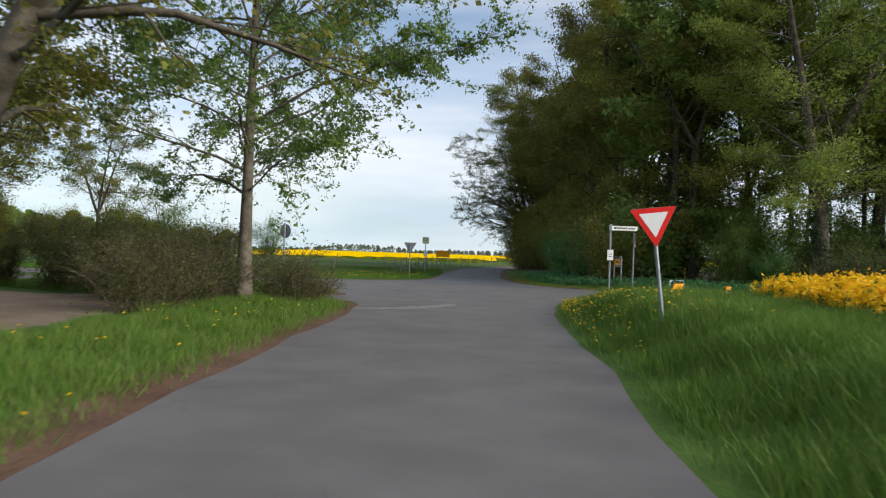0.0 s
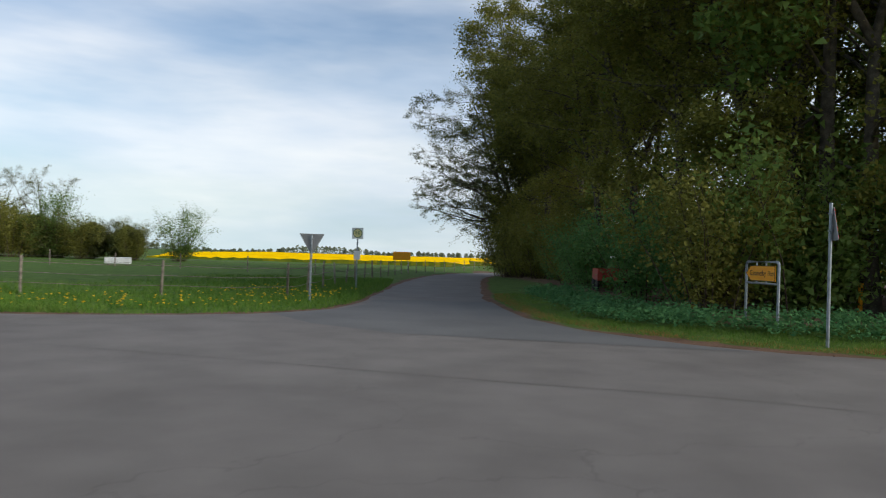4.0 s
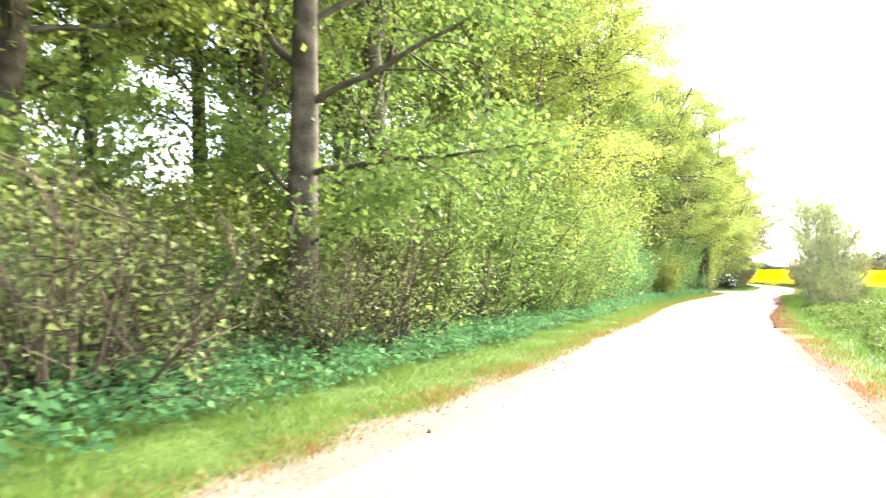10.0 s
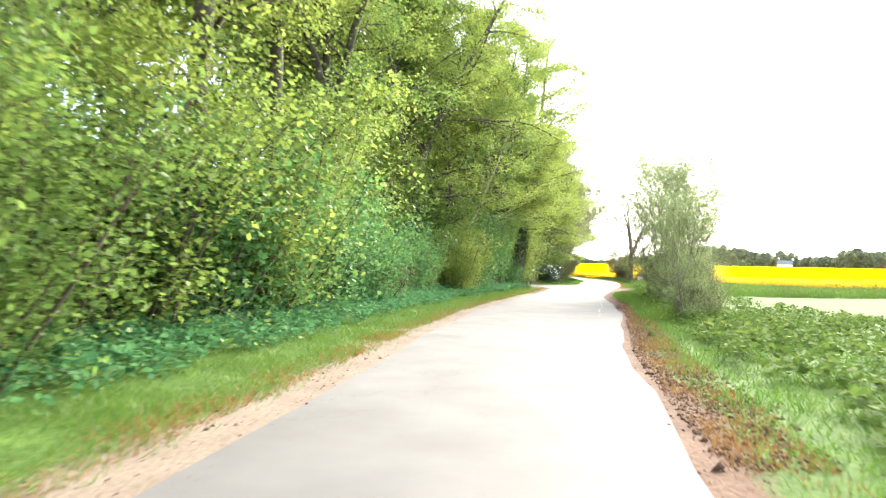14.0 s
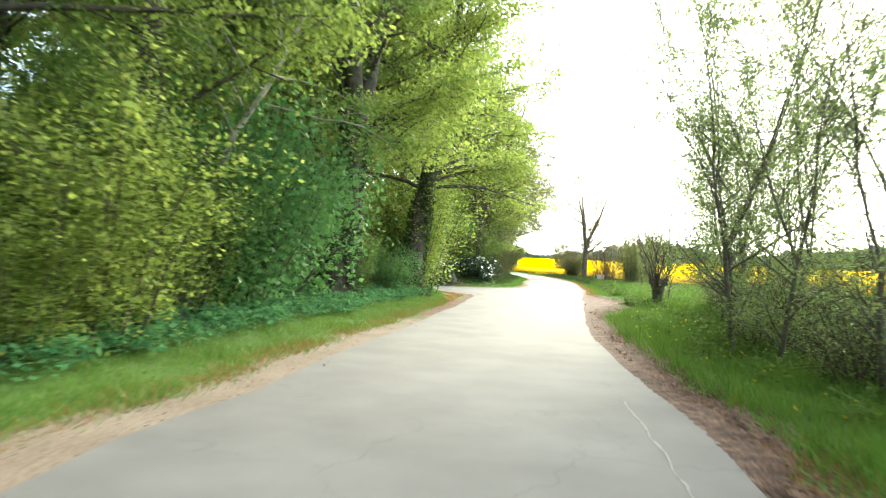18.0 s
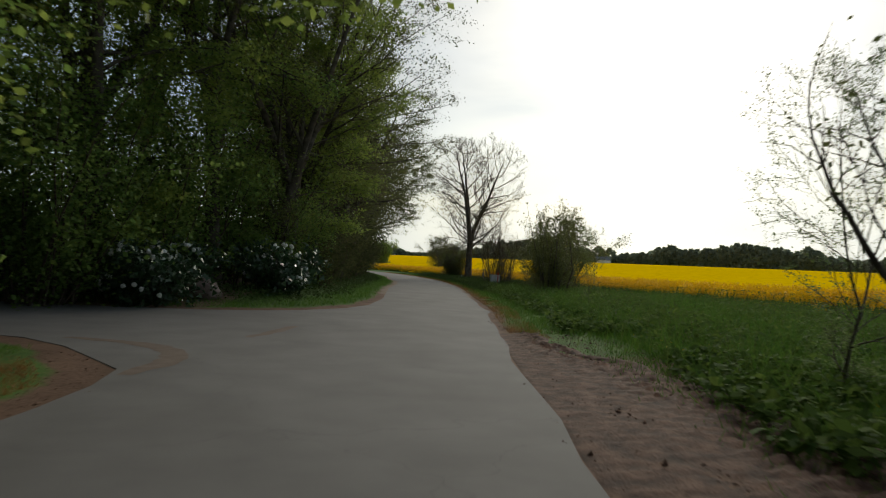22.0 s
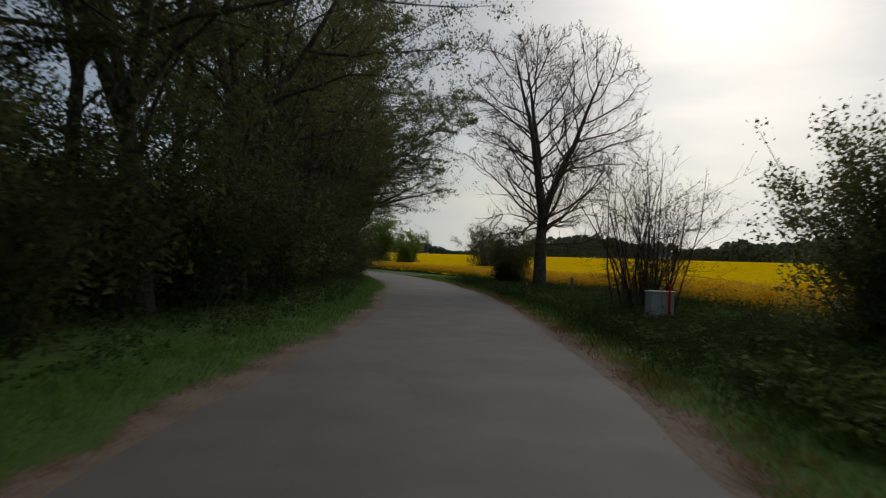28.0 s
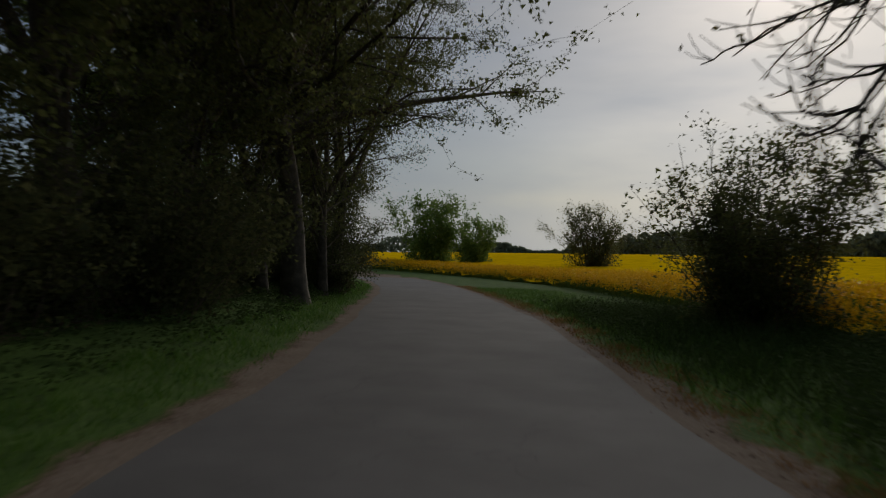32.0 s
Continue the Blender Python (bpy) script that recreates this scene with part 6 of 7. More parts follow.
def pollard(x, y):
    rng = np.random.default_rng(8)
    root = thing("pollard_willow", "old pollard willow with a knobbly head and bare shoots", "tree", (x, y, float(height(x, y)) - 0.05), 0)
    trunk = np.array([(0, 0, -0.3), (0, 0, 0.1), (0.03, 0.02, 0.6), (0.05, 0, 1.0), (0.03, 0.03, 1.35), (0.05, 0, 1.6), (0.05, 0, 1.72)])
    part("trunk", tubes_mesh("trunk", [(trunk, np.array([0.36, 0.3, 0.29, 0.33, 0.44, 0.38, 0.05]), 14)], BARK), BARK, root)
    for a in np.arange(7) * 0.9:
        knob = np.array([(0.05, 0, 1.25), (0.05 + 0.45 * math.cos(a), 0.45 * math.sin(a), 1.45), (0.05 + 0.55 * math.cos(a), 0.55 * math.sin(a), 1.7)])
        part("burr", tubes_mesh("burr", [(knob, np.array([0.16, 0.15, 0.03]), 8)], BARK), BARK, root)
    tubes, tips = [], []
    for k in range(26):
        a = rng.uniform(0, 6.28)
        thick = k < 7
        start = np.array([0.05 + 0.4 * math.cos(a), 0.4 * math.sin(a), 1.55])
        out = rng.uniform(0.5, 1.1) if thick else rng.uniform(0.1, 0.6)
        shoot, r = branch(rng, start, (math.cos(a) * out, math.sin(a) * out - 0.1, 1), rng.uniform(3.4, 5.6) if thick else rng.uniform(1.5, 3.2),
                          0.055 if thick else 0.022, 0.008, 9, 0.13, 0.7)
        tubes.append((shoot, r, 6))
        for _ in range(9 if thick else 4):
            i = rng.integers(2, 9)
            tw, tr = branch(rng, shoot[i], side_way(rng, shoot[i] - shoot[i - 1], radians(rng.uniform(20, 55)), rng.uniform(0, 6.28)), rng.uniform(0.5, 1.4), 0.014, 0.004, 4, 0.15, 0.4)
            tubes.append((tw, tr, 3))
            tips.append(tw)
    for shoot in [q for q in tubes if q[2] == 6]:
        part("shoot", tubes_mesh("shoot", [shoot], BARK), BARK, root)
    tagged(part("twigwork", tubes_mesh("twigwork", [q for q in tubes if q[2] == 3], BARK), BARK, root), kind="stuff")
    tips = np.concatenate(tips)
    c = tips[rng.integers(0, len(tips), 700)] + rng.normal(0, 0.06, (700, 3))
    v, f = leaf_arrays(rng, c, 0.08)
    part("foliage", mesh_of("foliage", v, f, LEAF_OLIVE), LEAF_OLIVE, root)
    root.scale = (0.84, 0.84, 0.9)


pollard(105.1, 15.55)

# trees and thicket west of the first road
LEANER = tree_kind("old_tree", "thick-trunked old tree leaning towards the road", BARK, LEAF_BRONZE, 61, 16000, 0.1, pointed=True, fuzz=0.16,
                   tall=15, girth=0.36, limbs=26, low=0.55, reach=5.0, rise=55, shoots=8, twigs=1, fork=3, split=0.42, spread=0.5, stout=0.02)
plant(LEANER, -8.9, 11.2, 200, 1.0)
LEANER.matrix_basis = pose(-8.9, 11.2, float(height(-8.9, 11.2)) - 0.1, 0, 25, 0) @ pose(0, 0, 0, 0, 0, 200)
plant(WESTS[1], -13.8, 20.5, 30, 0.36, group="trees beyond the sandy field")
plant(WESTS[0], -17.5, 24, 10, 0.36, group="trees beyond the sandy field")
plant(WESTS[0], -11.2, 15.4, 15, 0.82, label="thick-trunked old tree at the sandy field's edge")
for x, y, turn, size in ((-32, 44, 0, 0.7), (-36, 52, 120, 0.7), (-28, 58, 60, 0.6), (-42, 46, 200, 0.75), (-22, 34, 300, 0.55)):
    plant(WESTS[0], x, y, turn, size, group="trees beyond the sandy field")
TWIGGY = shrub_kind("thicket_bush", "ragged dark thicket of bare twigs and small leaves", LEAF_OLIVE, 56, 2.6, 2.9, 26, 6500, 0.05, twiggy=8, fork_twigs=2, shoots=8, fuzz=0.12)
for x, y, turn, size in ((-6.6, 18.4, 0, 0.85), (-6.6, 16.2, 60, 0.8), (-4.5, 22.6, 50, 0.75), (-5.3, 23.4, 250, 0.7), (-6.9, 20.6, 10, 0.95), (-7.2, 23.2, 220, 0.8), (-8.6, 19.6, 130, 0.8), (-4.3, 24.4, 20, 0.5)):
    plant(TWIGGY, x, y, turn, size, group="thicket by the first road")
for x, y, turn, size in ((-8.2, 21.8, 90, 0.5), (-9.6, 22.8, 140, 0.6), (-11.4, 24.0, 10, 0.65), (-13.5, 25.5, 60, 0.65), (-9.5, 25.0, 200, 0.5), (-16.5, 26.5, 60, 0.6), (-20, 28, 60, 0.65)):
    plant(THORN, x, y, turn, size, group="thorns by the first road")
for k, (x, y, size) in enumerate(((-50, 118, 1.25), (-46, 121, 1.4), (-42, 119, 1.0), (-38, 122, 1.3), (-34.5, 118, 0.9), (-30, 121, 1.15), (-54, 120, 1.45), (-58, 116, 1.2), (-64, 118, 1.3), (-70, 116, 1.1), (-76, 114, 1.2))):
    plant((BRONZE, ELDERS[1], BRONZE, THORN)[k % 4], x, y, x * 7, size, group="clump of bushes beyond the pasture")
plant(ASHES[0], -49, 124, 30, 0.62, group="thin trees behind the clump")
plant(ASHES[0], -56, 123, 130, 0.6, group="thin trees behind the clump")


# ---- far woods ----
def far_woods(name, line, tall, seed, label, leaf, count, size):
    """A distant belt of trees: trunks and clumped crowns of many leaves, with an uneven top."""
    rng = np.random.default_rng(seed)
    pts = np.array(smooth_line(line, 4.0))
    cs = []
    for x, y in pts:
        swell = 0.5 + 0.5 * math.sin(x * 0.031 + y * 0.023 + seed) * math.sin(x * 0.011 - y * 0.017 + 2 * seed)
        h = tall * (0.22 + 0.75 * swell ** 1.3 + rng.uniform(-0.14, 0.22) * (0.5 + 0.5 * math.sin(x * 0.11 + y * 0.07)))
        n = int(count / len(pts))
        u = rng.uniform(0, 1, n) ** 0.7
        r = (0.12 * tall + 0.26 * h) * np.sqrt(np.maximum(1 - (2 * u - 0.9) ** 2, 0.05)) * np.sqrt(rng.uniform(0, 1, n))
        a = rng.uniform(0, 6.28, n)
        cs.append(np.column_stack([x + r * np.cos(a) + rng.normal(0, 1.2), y + r * np.sin(a), float(height(x, y)) + u * h]))
    c = np.concatenate(cs)
    v, f = leaf_arrays(rng, c, size, flat=0.2, aspect=0.8)
    tagged(new(name, mesh_of(name, v, f, leaf)), label, "woodland", kind="stuff")


# belts in LEAF_HAZE carry painted distance haze, not a paler kind of leaf
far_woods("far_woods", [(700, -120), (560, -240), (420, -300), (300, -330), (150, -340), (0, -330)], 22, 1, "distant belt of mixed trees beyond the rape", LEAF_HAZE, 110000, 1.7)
far_woods("field_copse", [(-78, 112), (-62, 117), (-46, 121), (-34, 120), (-28, 119)], 9, 6, "dense copse of bushes and trees beyond the pasture", LEAF_OLIVE, 22000, 0.5)
far_woods("copper_tree", [(535, -300), (543, -305), (548, -308)], 15, 8, "dark red leaved tree at the field's far end", LEAF_RED, 2500, 1.1)
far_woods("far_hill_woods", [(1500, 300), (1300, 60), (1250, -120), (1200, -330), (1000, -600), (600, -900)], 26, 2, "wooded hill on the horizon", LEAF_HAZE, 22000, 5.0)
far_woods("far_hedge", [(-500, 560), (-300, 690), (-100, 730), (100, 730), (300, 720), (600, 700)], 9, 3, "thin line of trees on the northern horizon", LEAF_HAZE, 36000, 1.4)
far_woods("far_hedge_west", [(-90, 75), (-100, 110), (-90, 150), (-70, 190)], 9, 4, "hedge and trees west of the pasture", LEAF_GREEN, 12000, 1.0)


# ---- grass, herbs and flowers ----
def spots(rng, count, box, keep):
    """Places in the box x0, y0, x1, y1 taken with the chance that keep gives."""
    out, have = [], 0
    while have < count:
        x, y = rng.uniform(box[0], box[2], count), rng.uniform(box[1], box[3], count)
        d = road_gap(x, y)
        ok = rng.uniform(0, 1, count) < keep(x, y, d)
        out.append(np.column_stack([x[ok], y[ok], d[ok]]))
        have += int(ok.sum())
        if len(out) > 60:
            break
    return np.concatenate(out)[:count]


def blades(name, label, seed, count, box, keep, low, high, width, material):
    rng = np.random.default_rng(seed)
    p = spots(rng, count, box, keep)
    n = len(p)
    z = height(p[:, 0], p[:, 1], p[:, 2]) - 0.02
    a = rng.uniform(0, 6.28, n)
    tall = rng.uniform(low, high, n) * (0.6 + 0.4 * np.sin(p[:, 0] * 1.7) * np.sin(p[:, 1] * 2.1) + 0.25)
    u = np.stack([np.cos(a), np.sin(a), np.zeros(n)], 1) * (width * rng.uniform(0.6, 1.3, n))[:, None]
    base = np.column_stack([p[:, :2], z])
    tip = base + np.column_stack([rng.normal(0, 0.5, n) * tall, rng.normal(0, 0.5, n) * tall, tall])
    v = np.stack([base - u, base + u, tip], 1).reshape(-1, 3)
    tagged(new(name, mesh_of(name, v, np.arange(n * 3).reshape(-1, 3), material)), label, "grass", kind="stuff")


def herbs(name, label, seed, count, box, keep, tall, size, material, aspect=0.6):
    """Low leafy plants, grown in clumps."""
    rng = np.random.default_rng(seed)
    p = spots(rng, count // 14, box, keep)
    p = np.repeat(p, 14, 0)
    n = len(p)
    who = np.repeat(rng.uniform(0.45, 1.0, n // 14), 14)
    z = height(p[:, 0], p[:, 1], p[:, 2])
    up = rng.uniform(0.12, 1.0, n) ** 0.6
    c = np.column_stack([p[:, 0] + rng.normal(0, 0.11, n), p[:, 1] + rng.normal(0, 0.11, n), z + up * who * tall])
    v, f = leaf_arrays(rng, c, size, aspect=aspect, flat=0.75)
    tagged(new(name, mesh_of(name, v, f, material)), label, "herbs", kind="stuff")


def north_verge(lo, hi):
    return lambda x, y, d: ((d > lo) & (d < hi) & (y > north_y(x) - 0.2) & ((x > 9) | (y > 39))) * (1 - 0.3 * np.sin(x * 2.3) * np.sin(y * 1.9))


blades("verge_grass", "short mown grass along the wood side verge", 1, 120000, (4, 26, 113, 60),
       lambda x, y, d: north_verge(0.35, 2.6)(x, y, d) * ease(d, 0.3, 1.0) * (1 - 0.7 * (y > 46)), 0.06, 0.16, 0.009, GRASS)
blades("verge_grass_east", "grass along the shaded eastern verge", 2, 45000, (122, 6, 240, 40), lambda x, y, d: north_verge(0.3, 2.6)(x, y, d) * ease(d, 0.3, 1.2), 0.08, 0.22, 0.011, GRASS)
blades("field_verge_grass", "rough grass along the field side of the road", 3, 120000, (20, -8, 235, 33),
       lambda x, y, d: ((d > 0.3) & (d < 7) & (y < south_y(x))) * ease(d, 0.3, 1.3) * (1 - ease(d, 2.5, 7)) * np.where((x > 80) & (x < 118), ease(d, 1.2, 3.2), 1.0), 0.08, 0.27, 0.01, GRASS)
blades("bank_grass", "long lush grass on the bank by the first road", 4, 120000, (1.5, 1, 16, 32), lambda x, y, d: ((d > 0.03) & (d < 6)) * ease(d, 0.0, 0.8) * (1 - 0.6 * ease(d, 3, 6)), 0.12, 0.4, 0.009, GRASS)
blades("corner_grass", "uneven grass on the western verge and island", 5, 90000, (-17, 1, -2, 44), lambda x, y, d: ((d > 0.05) & (d < 5)) * ease(d, 0.0, 1.1) * (y < 45) * ((x > -6.4) | (y > 23) | (y < 10.5)), 0.1, 0.36, 0.009, GRASS)
blades("pasture_grass", "grass of the pasture beyond the crossing", 6, 60000, (-30, 41, 0, 75), lambda x, y, d: ((d > 0.2) & (d < 14)) * (1 - 0.85 * ease(d, 3, 14)), 0.1, 0.3, 0.014, GRASS)

blades("dry_edge_grass", "withered orange-brown grass along the road edge", 8, 160000, (5, 2, 240, 60),
       lambda x, y, d: (((d > 0.55) & (d < 1.5) & (y > north_y(x) - 1) & (x < 112)) * (1 - ease(d, 0.9, 1.5)) + 0.6 * ((d > 0.25) & (d < 1.2) & (y < south_y(x) + 1) & (x > 20) & ((x < 80) | (x > 117))))
       * (0.45 + 0.55 * (np.sin(x * 0.7) + np.sin(x * 1.9) > 0.0)), 0.04, 0.12, 0.01, DRY_GRASS)
blades("ditch_grass", "lush bright grass tufts between road and ditch", 9, 75000, (66, 10, 118, 28),
       lambda x, y, d: ((d > 0.5) & (d < 5.5) & (y < south_y(x))) * ease(d, 0.4 + 2.4 * ease(x, 95, 107), 1.2 + 2.6 * ease(x, 95, 107)), 0.12, 0.42, 0.01, GRASS)
herbs("nettles", "belt of blue-green nettles before the wood", 11, 95000, (5, 26, 113, 62),
      lambda x, y, d: ((d > 1.9) & (d < 5.2) & (y > north_y(x)) & ((x > 8) | (y > 42))) * ease(d, 1.8, 2.6) * (1 - 0.75 * ease(d, 3.6, 5.2)) * (1 - 0.6 * (y > 48)), 0.5, 0.11, NETTLE)
PATCHES = lambda x, y: 0.15 + 0.85 * (np.sin(x * 0.55 + 1.7 * np.sin(y * 0.5)) + np.sin(y * 0.8 + 0.3 * x) > 0.1)
herbs("rough_herbs", "rough mid-green herbage between road and rape", 14, 72000, (100, -14, 160, 18),
      lambda x, y, d: ((d > 1.2) & (d < 26) & (y < south_y(x))) * ease(d, 2.6 - 1.4 * ease(x, 130, 140), 7 - 4 * ease(x, 130, 140)) * (1 - 0.6 * ease(d, 12, 26)) * (1 - ease(x, 146, 160)) * PATCHES(x, y), 0.8, 0.12, WEED, 0.5)
# leaf colour darkened here to stand for a verge seen against the light
herbs("rank_herbs", "rank herbage between road and rape, leaf colour darkened as if backlit", 17, 130000, (142, -16, 216, 12),
      lambda x, y, d: ((d > 0.5) & (d < 22) & (y < south_y(x))) * ease(d, 0.4, 1.7) * (1 - 0.7 * ease(d, 8, 22)) * ease(x, 144, 160) * PATCHES(x, y), 0.6, 0.075, RANK_DIMMED, 0.5)
blades("rough_grass", "tall rough grass between road and rape", 7, 60000, (100, -14, 152, 18),
       lambda x, y, d: ((d > 2.2) & (d < 25) & (y < south_y(x))) * ease(d, 2.0, 4.5), 0.4, 1.0, 0.012, GRASS)
# blades take the same backlit dimness from their colour
blades("rank_grass", "tall rank grass before the rape, coloured dim as if backlit", 18, 80000, (150, -16, 215, 12),
       lambda x, y, d: ((d > 0.6) & (d < 22) & (y < south_y(x))) * ease(d, 0.5, 2.0), 0.3, 0.8, 0.012, RANK_DIMMED)
blades("dead_stalks", "brown dead stalks standing in the rank herbage", 10, 16000, (100, -16, 200, 18),
       lambda x, y, d: ((d > 3.5) & (d < 25) & (y < south_y(x))) * (np.sin(x * 0.4 + y * 0.9) > -0.2) * ease(d, 3, 6), 0.5, 1.1, 0.008, DEAD_STALK)
herbs("pale_weeds", "bright clumps of broad weeds on the field verge", 15, 30000, (104, -4, 168, 17),
      lambda x, y, d: ((d > 1.6) & (d < 9) & (y < south_y(x))) * (np.sin(x * 0.6 + 2 * np.sin(y * 0.8)) > 0.2) * ease(d, 1.4, 2.6), 0.42, 0.17, WEED, 0.6)
# the eastern trees' shade is put into the colour of these herbs
herbs("shade_herbs", "low herbs under the eastern trees, tree shade put into their colour", 12, 60000, (124, 5, 238, 32), lambda x, y, d: ((d > 1.3) & (d < 5.5) & (y > north_y(x))) * ease(d, 1.2, 2.6), 0.4, 0.08, RANK_DIMMED)
herbs("field_weeds", "bright green weeds on the field verge", 13, 76000, (24, -4, 190, 31),
      lambda x, y, d: ((d > 1.8) & (d < 9) & (y < south_y(x))) * (0.35 + 0.65 * (np.sin(x * 0.8 + y) > 0.1)) * np.where(x < 75, 1.0, np.where(x < 98, 0.35, 0.8)) * np.where((x > 90) & (x < 118), ease(d, 2.6, 4.0), 1.0), 0.45, 0.13, WEED, 0.7)


herbs("bright_weeds", "fresh green broad-leaved weeds between road and ditch", 16, 15000, (56, 11, 104, 30),
      lambda x, y, d: ((d > 1.3) & (d < 4.5) & (y < south_y(x))) * (np.sin(x * 0.9 + 1.6 * np.sin(y * 0.9)) > -0.1) * ease(d, 1.2 + 1.4 * ease(x, 95, 107), 2.0 + 1.4 * ease(x, 95, 107)), 0.3, 0.085, WEED, 0.7)


def dandelions(name, label, seed, count, box, keep, material, size=0.032, tall=0.2):
    """Small round flower heads on thin stalks."""
    rng = np.random.default_rng(seed)
    p = spots(rng, count, box, keep)
    n = len(p)
    top = np.column_stack([p[:, :2], height(p[:, 0], p[:, 1], p[:, 2]) + tall * rng.uniform(0.5, 1.3, n)])
    a = np.arange(7) * 2 * math.pi / 7
    rim = np.stack([np.cos(a), np.sin(a), 0.25 * np.ones(7)], 1) * size
    tilt = rng.normal(0, 0.35, (n, 1, 2))
    ring = top[:, None, :] + rim[None] + np.concatenate([np.zeros((n, 7, 2)), (rim[None, :, :2] * tilt).sum(-1, keepdims=True)], -1)
    v = np.concatenate([top[:, None, :] + [0, 0, size * 0.5], ring, top[:, None, :] - [0, 0, size * 0.5]], 1)
    tri = np.array([(0, 1 + k, 1 + (k + 1) % 7) for k in range(7)] + [(8, 1 + (k + 1) % 7, 1 + k) for k in range(7)])
    f = (np.arange(n)[:, None, None] * 9 + tri[None]).reshape(-1, 3)
    tagged(new(name, mesh_of(name, v.reshape(-1, 3), f, material)), label, "flowers", kind="stuff")


dandelions("dandelions", "yellow dandelions in the corner verge", 21, 650, (2, 12, 9, 31), lambda x, y, d: ((d > 0.25) & (d < 3.2)) * (0.05 + 0.95 * np.exp(-((x - 4.9) ** 2 + (y - 25.2) ** 2) / 7)), PETAL_DANDELION)
dandelions("edge_dandelions", "bright dandelions along the grass edge of the first road", 25, 260, (2.4, 14, 8, 25), lambda x, y, d: ((d > 0.2) & (d < 2.6)) * ease(y, 13, 20), PETAL_DANDELION, 0.036)
dandelions("pasture_dandelions", "yellow dandelions along the pasture edge", 22, 380, (-26, 42, 2, 58), lambda x, y, d: ((d > 0.8) & (d < 6)) * 1.0, PETAL_DANDELION, 0.035)
dandelions("verge_dandelions", "scattered dandelions on the western verge", 23, 60, (-8, 4, -3, 26), lambda x, y, d: ((d > 0.5) & (d < 4)) * 1.0, PETAL_DANDELION)
dandelions("roadside_dandelions", "scattered dandelions on the field verge", 24, 260, (60, 8, 118, 29), lambda x, y, d: ((d > 1.2 + 2.2 * ease(x, 93, 106)) & (d < 4 + 1.5 * ease(x, 93, 106)) & (y < south_y(x))) * 1.0, PETAL_DANDELION)


def rhododendron_flowers():
    """Round white flower heads, parts of each rhododendron."""
    rng = np.random.default_rng(31)
    for ob in [o for o in scene.objects if o.name.startswith("rhododendron")]:
        for k in range(46):
            a, u = rng.uniform(0, 6.28), rng.uniform(0.12, 1.0)
            r = 1.3 * math.sqrt(max(1 - (u - 0.15) ** 2, 0.1))
            c = np.array([r * math.cos(a), r * math.sin(a), 0.2 + 1.95 * u])
            bm = bmesh.new()
            bmesh.ops.create_icosphere(bm, subdivisions=2, radius=0.085)
            for q in bm.verts:
                q.co = q.co * rng.uniform(0.68, 1.22) + Vector(c)
            part("flower_head", bm, PETAL_WHITE, ob, "white flower head" if k == 0 else "")


rhododendron_flowers()


# ---- marks on the road ----
def road_mark(name, label, line, width, material, seed, lift=0.004):
    """A thin ragged strip on the asphalt."""
    rng = np.random.default_rng(seed)
    p = np.array(smooth_line(line, 0.25) + [line[-1]], float)
    d = np.gradient(p, axis=0)
    nrm = np.stack([-d[:, 1], d[:, 0]], 1) / (np.linalg.norm(d, axis=1)[:, None] + 1e-9)
    fade = np.sin(np.linspace(0.08, math.pi - 0.08, len(p)))
    w = width * (0.4 + 0.6 * fade) * (rng.uniform(0.45, 1.5, len(p)) if width < 0.2 else rng.uniform(0.85, 1.1, len(p)))
    p = p + nrm * rng.normal(0, min(width * 0.35, 0.03), len(p))[:, None]
    v = np.concatenate([np.column_stack([p + nrm * w[:, None] / 2, np.full(len(p), lift)]), np.column_stack([p - nrm * w[:, None] / 2, np.full(len(p), lift)])])
    n = len(p)
    f = np.array([(i, i + n, i + n + 1, i + 1) for i in range(n - 1)])
    tagged(new(name, mesh_of(name, v, f, material)), label, "road mark", kind="structure")


TAR = surface("dark_joint", [(0.07, 0.068, 0.065), (0.13, 0.125, 0.12)], 6, 60, 0.8, 0.2)
CHALK = surface("chalky_dust", [(0.15, 0.145, 0.135), (0.22, 0.21, 0.195), (0.34, 0.325, 0.3)], 9, 60, 0.95, 0.2)
DUST_FAINT = surface("faint_dust", [(0.17, 0.163, 0.155), (0.25, 0.24, 0.225)], 3, 40, 0.95, 0.2)
LITTER = surface("leaf_litter", [(0.06, 0.035, 0.022), (0.13, 0.075, 0.045), (0.24, 0.13, 0.07)], 6, 50, 0.95, 0.4)
MUD = surface("reddish_mud", [(0.115, 0.083, 0.066), (0.165, 0.122, 0.098)], 4, 40, 0.95, 0.5)
road_mark("road_joint", "dark seam across the asphalt", [(-6, 37.6), (-2.2, 36.4), (0.1, 35.6), (2.9, 34.6), (5.3, 33.9), (7.1, 33.1)], 0.03, TAR, 1)
road_mark("road_seam", "straight seam between old and new asphalt", [(0.5, 40.8), (3.5, 40.1), (6.8, 39.35), (8.9, 38.85)], 0.03, TAR, 2)
road_mark("dust_streak", "pale dust drift on the asphalt", [(-2.7, 22.0), (-1.9, 22.2), (-0.9, 22.9), (0.0, 24.1), (0.4, 25.0)], 0.75, DUST_FAINT, 3)
road_mark("chalk_streak", "whitish trickle along the road edge", [(66.8, 26.85), (68.4, 26.5), (70.2, 26.2)], 0.03, CHALK, 4)
road_mark("chalk_streak", "broad end of the whitish trickle", [(70.4, 26.18), (72.0, 25.95), (73.6, 25.6)], 0.075, CHALK, 7)
road_mark("chalk_streak", "whitish trickle along the road edge", [(73.9, 25.5), (76, 25.1), (80, 24.5)], 0.035, CHALK, 8)
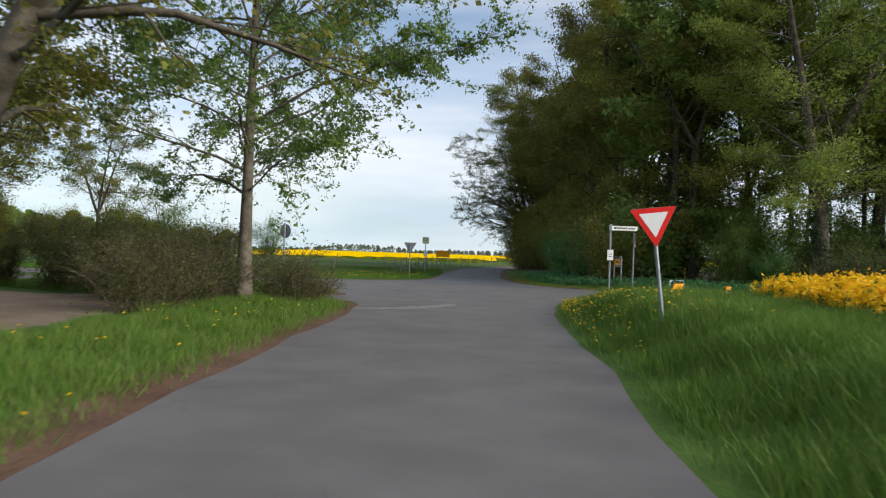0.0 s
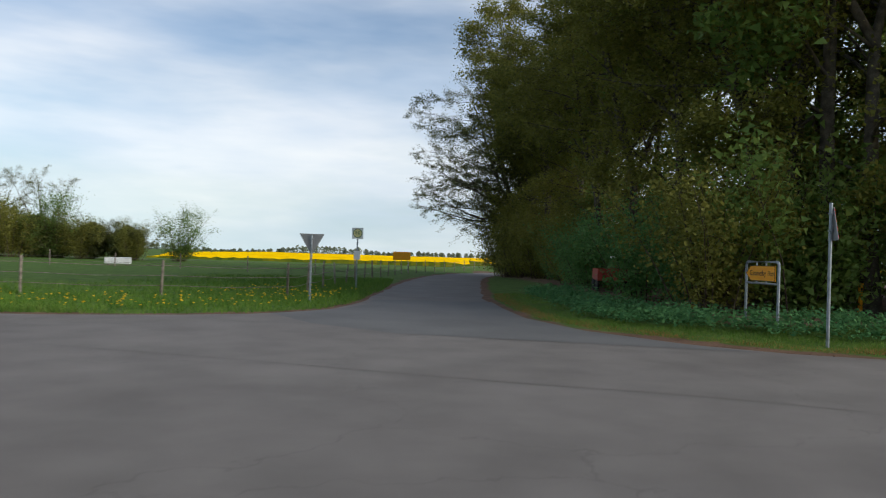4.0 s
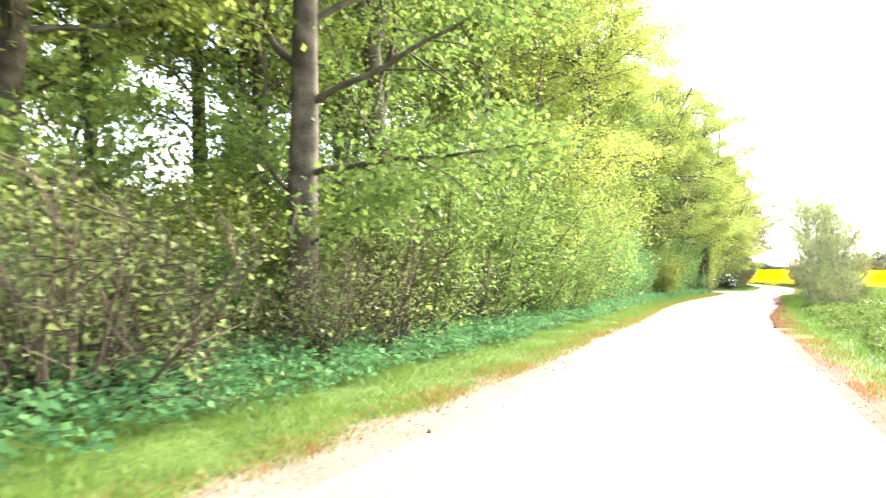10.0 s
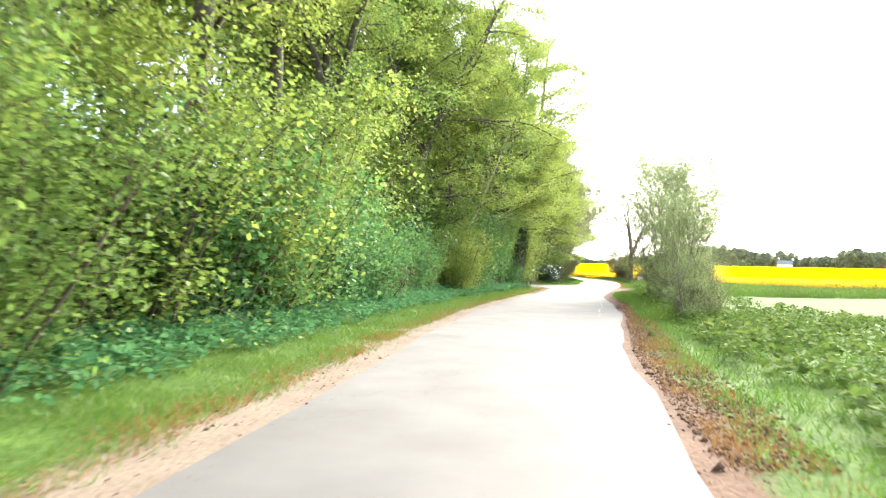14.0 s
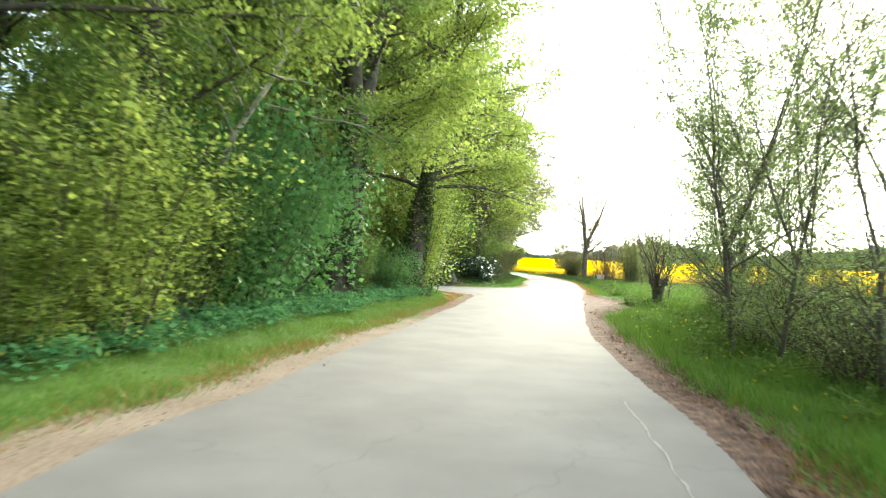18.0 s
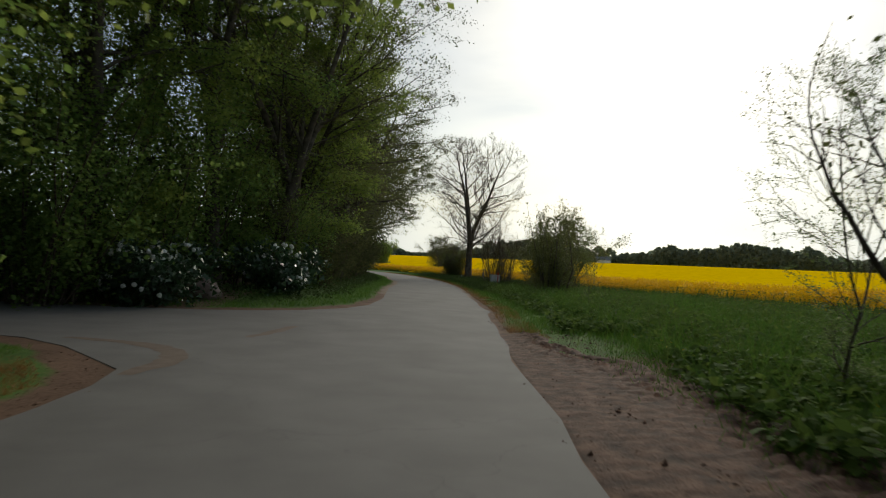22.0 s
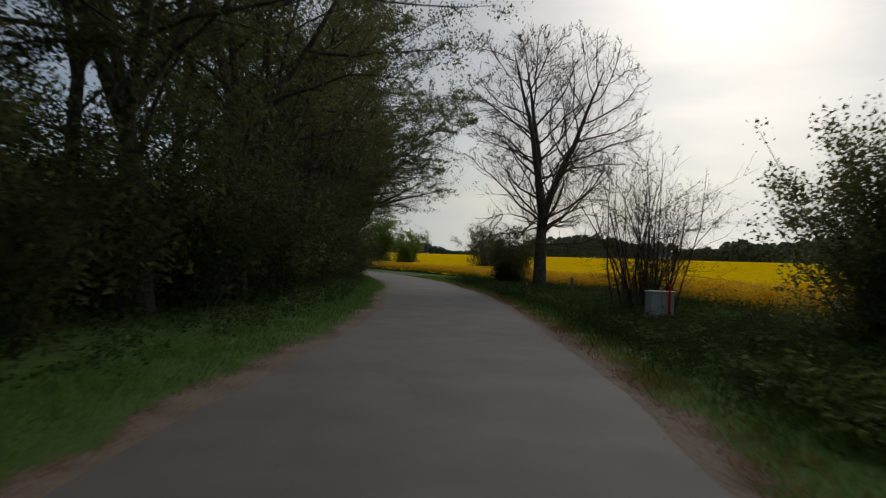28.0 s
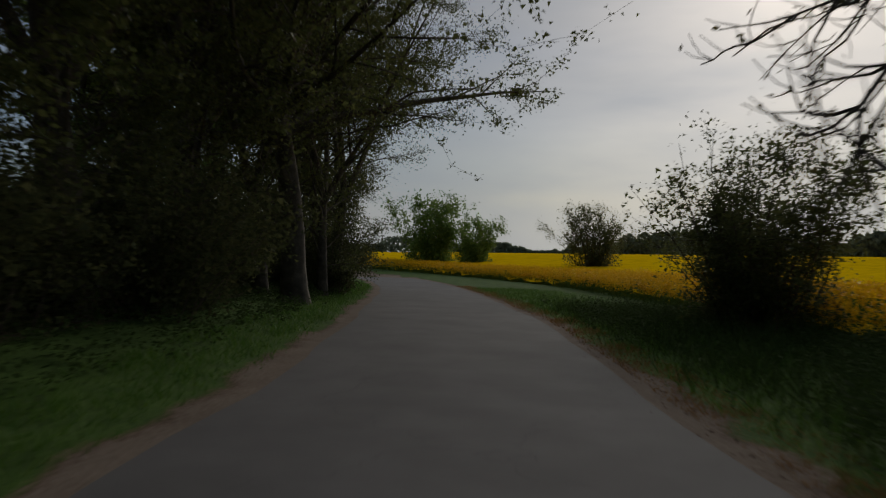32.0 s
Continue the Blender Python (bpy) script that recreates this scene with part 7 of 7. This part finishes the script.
road_mark("mud_patch", "brown mud trodden onto the asphalt", [(115.8, 22.6), (117.2, 22.1), (118.8, 21.6)], 0.35, MUD, 5)
road_mark("mud_drift", "reddish mud washed over the drive", [(110.5, 24.0), (112.5, 23.6), (114, 24.3), (115, 26)], 0.5, MUD, 6)


def clods(name, label, seed, count, box, keep, size, material):
    """Crumbs of earth and gravel."""
    rng = np.random.default_rng(seed)
    p = spots(rng, count, box, keep)
    n = len(p)
    c = np.column_stack([p[:, :2], height(p[:, 0], p[:, 1], p[:, 2]) + 0.004])
    s = size * rng.lognormal(0, 0.5, n)
    corner = np.array([(1, 0, -0.3), (-0.5, 0.85, -0.3), (-0.5, -0.85, -0.3), (0.1, 0.1, 0.8)])
    v = c[:, None, :] + (corner[None] + rng.normal(0, 0.22, (n, 4, 3))) * s[:, None, None]
    f = (np.arange(n)[:, None, None] * 4 + np.array([(0, 1, 3), (1, 2, 3), (2, 0, 3), (0, 2, 1)])[None]).reshape(-1, 3)
    tagged(new(name, mesh_of(name, v.reshape(-1, 3), f, material)), label, "earth", kind="stuff")


clods("earth_clods", "crumbled brown clods on the driven verge", 41, 16000, (80, 10, 120, 26), lambda x, y, d: ((d > 0.1) & (d < 3.6) & (y < south_y(x))) * 1.0, 0.011, EARTH)
clods("edge_gravel", "loose gravel along the wood side edge", 42, 5000, (8, 22, 113, 40), lambda x, y, d: ((d > -0.25) & (d < 0.9) & (y > north_y(x) - 0.6)) * 1.0, 0.009, EARTH)
clods("south_gravel", "loose gravel along the field side edge", 43, 4000, (20, 2, 215, 33), lambda x, y, d: ((d > -0.2) & (d < 0.5) & (y < south_y(x) + 0.5)) * 1.0, 0.01, EARTH)


def road_patch():
    bm = bmesh.new()
    bm.faces.new([bm.verts.new((x, y, 0.004)) for x, y in ((1.0, 40.75), (4.0, 40.05), (8.6, 39.0), (7.4, 40.3), (5.8, 42.6), (4.8, 46), (4.6, 50), (4.6, 53.5), (-0.2, 53), (-0.3, 50), (-1.0, 47.6), (-2.7, 45.2), (-1.2, 42.6))])
    bmesh.ops.triangulate(bm, faces=bm.faces[:])
    ob = part("road_patch", bm, PATCH)
    tagged(ob, "newer dark asphalt where the side road begins", "road", kind="structure")


road_patch()
clods("fallen_leaves", "brown fallen leaves and crumbs along the verge", 44, 16000, (46, 12, 100, 32), lambda x, y, d: ((d > 0.15) & (d < 1.5) & (y < south_y(x))) * (1 - ease(d, 0.7, 1.5)), 0.02, LITTER)
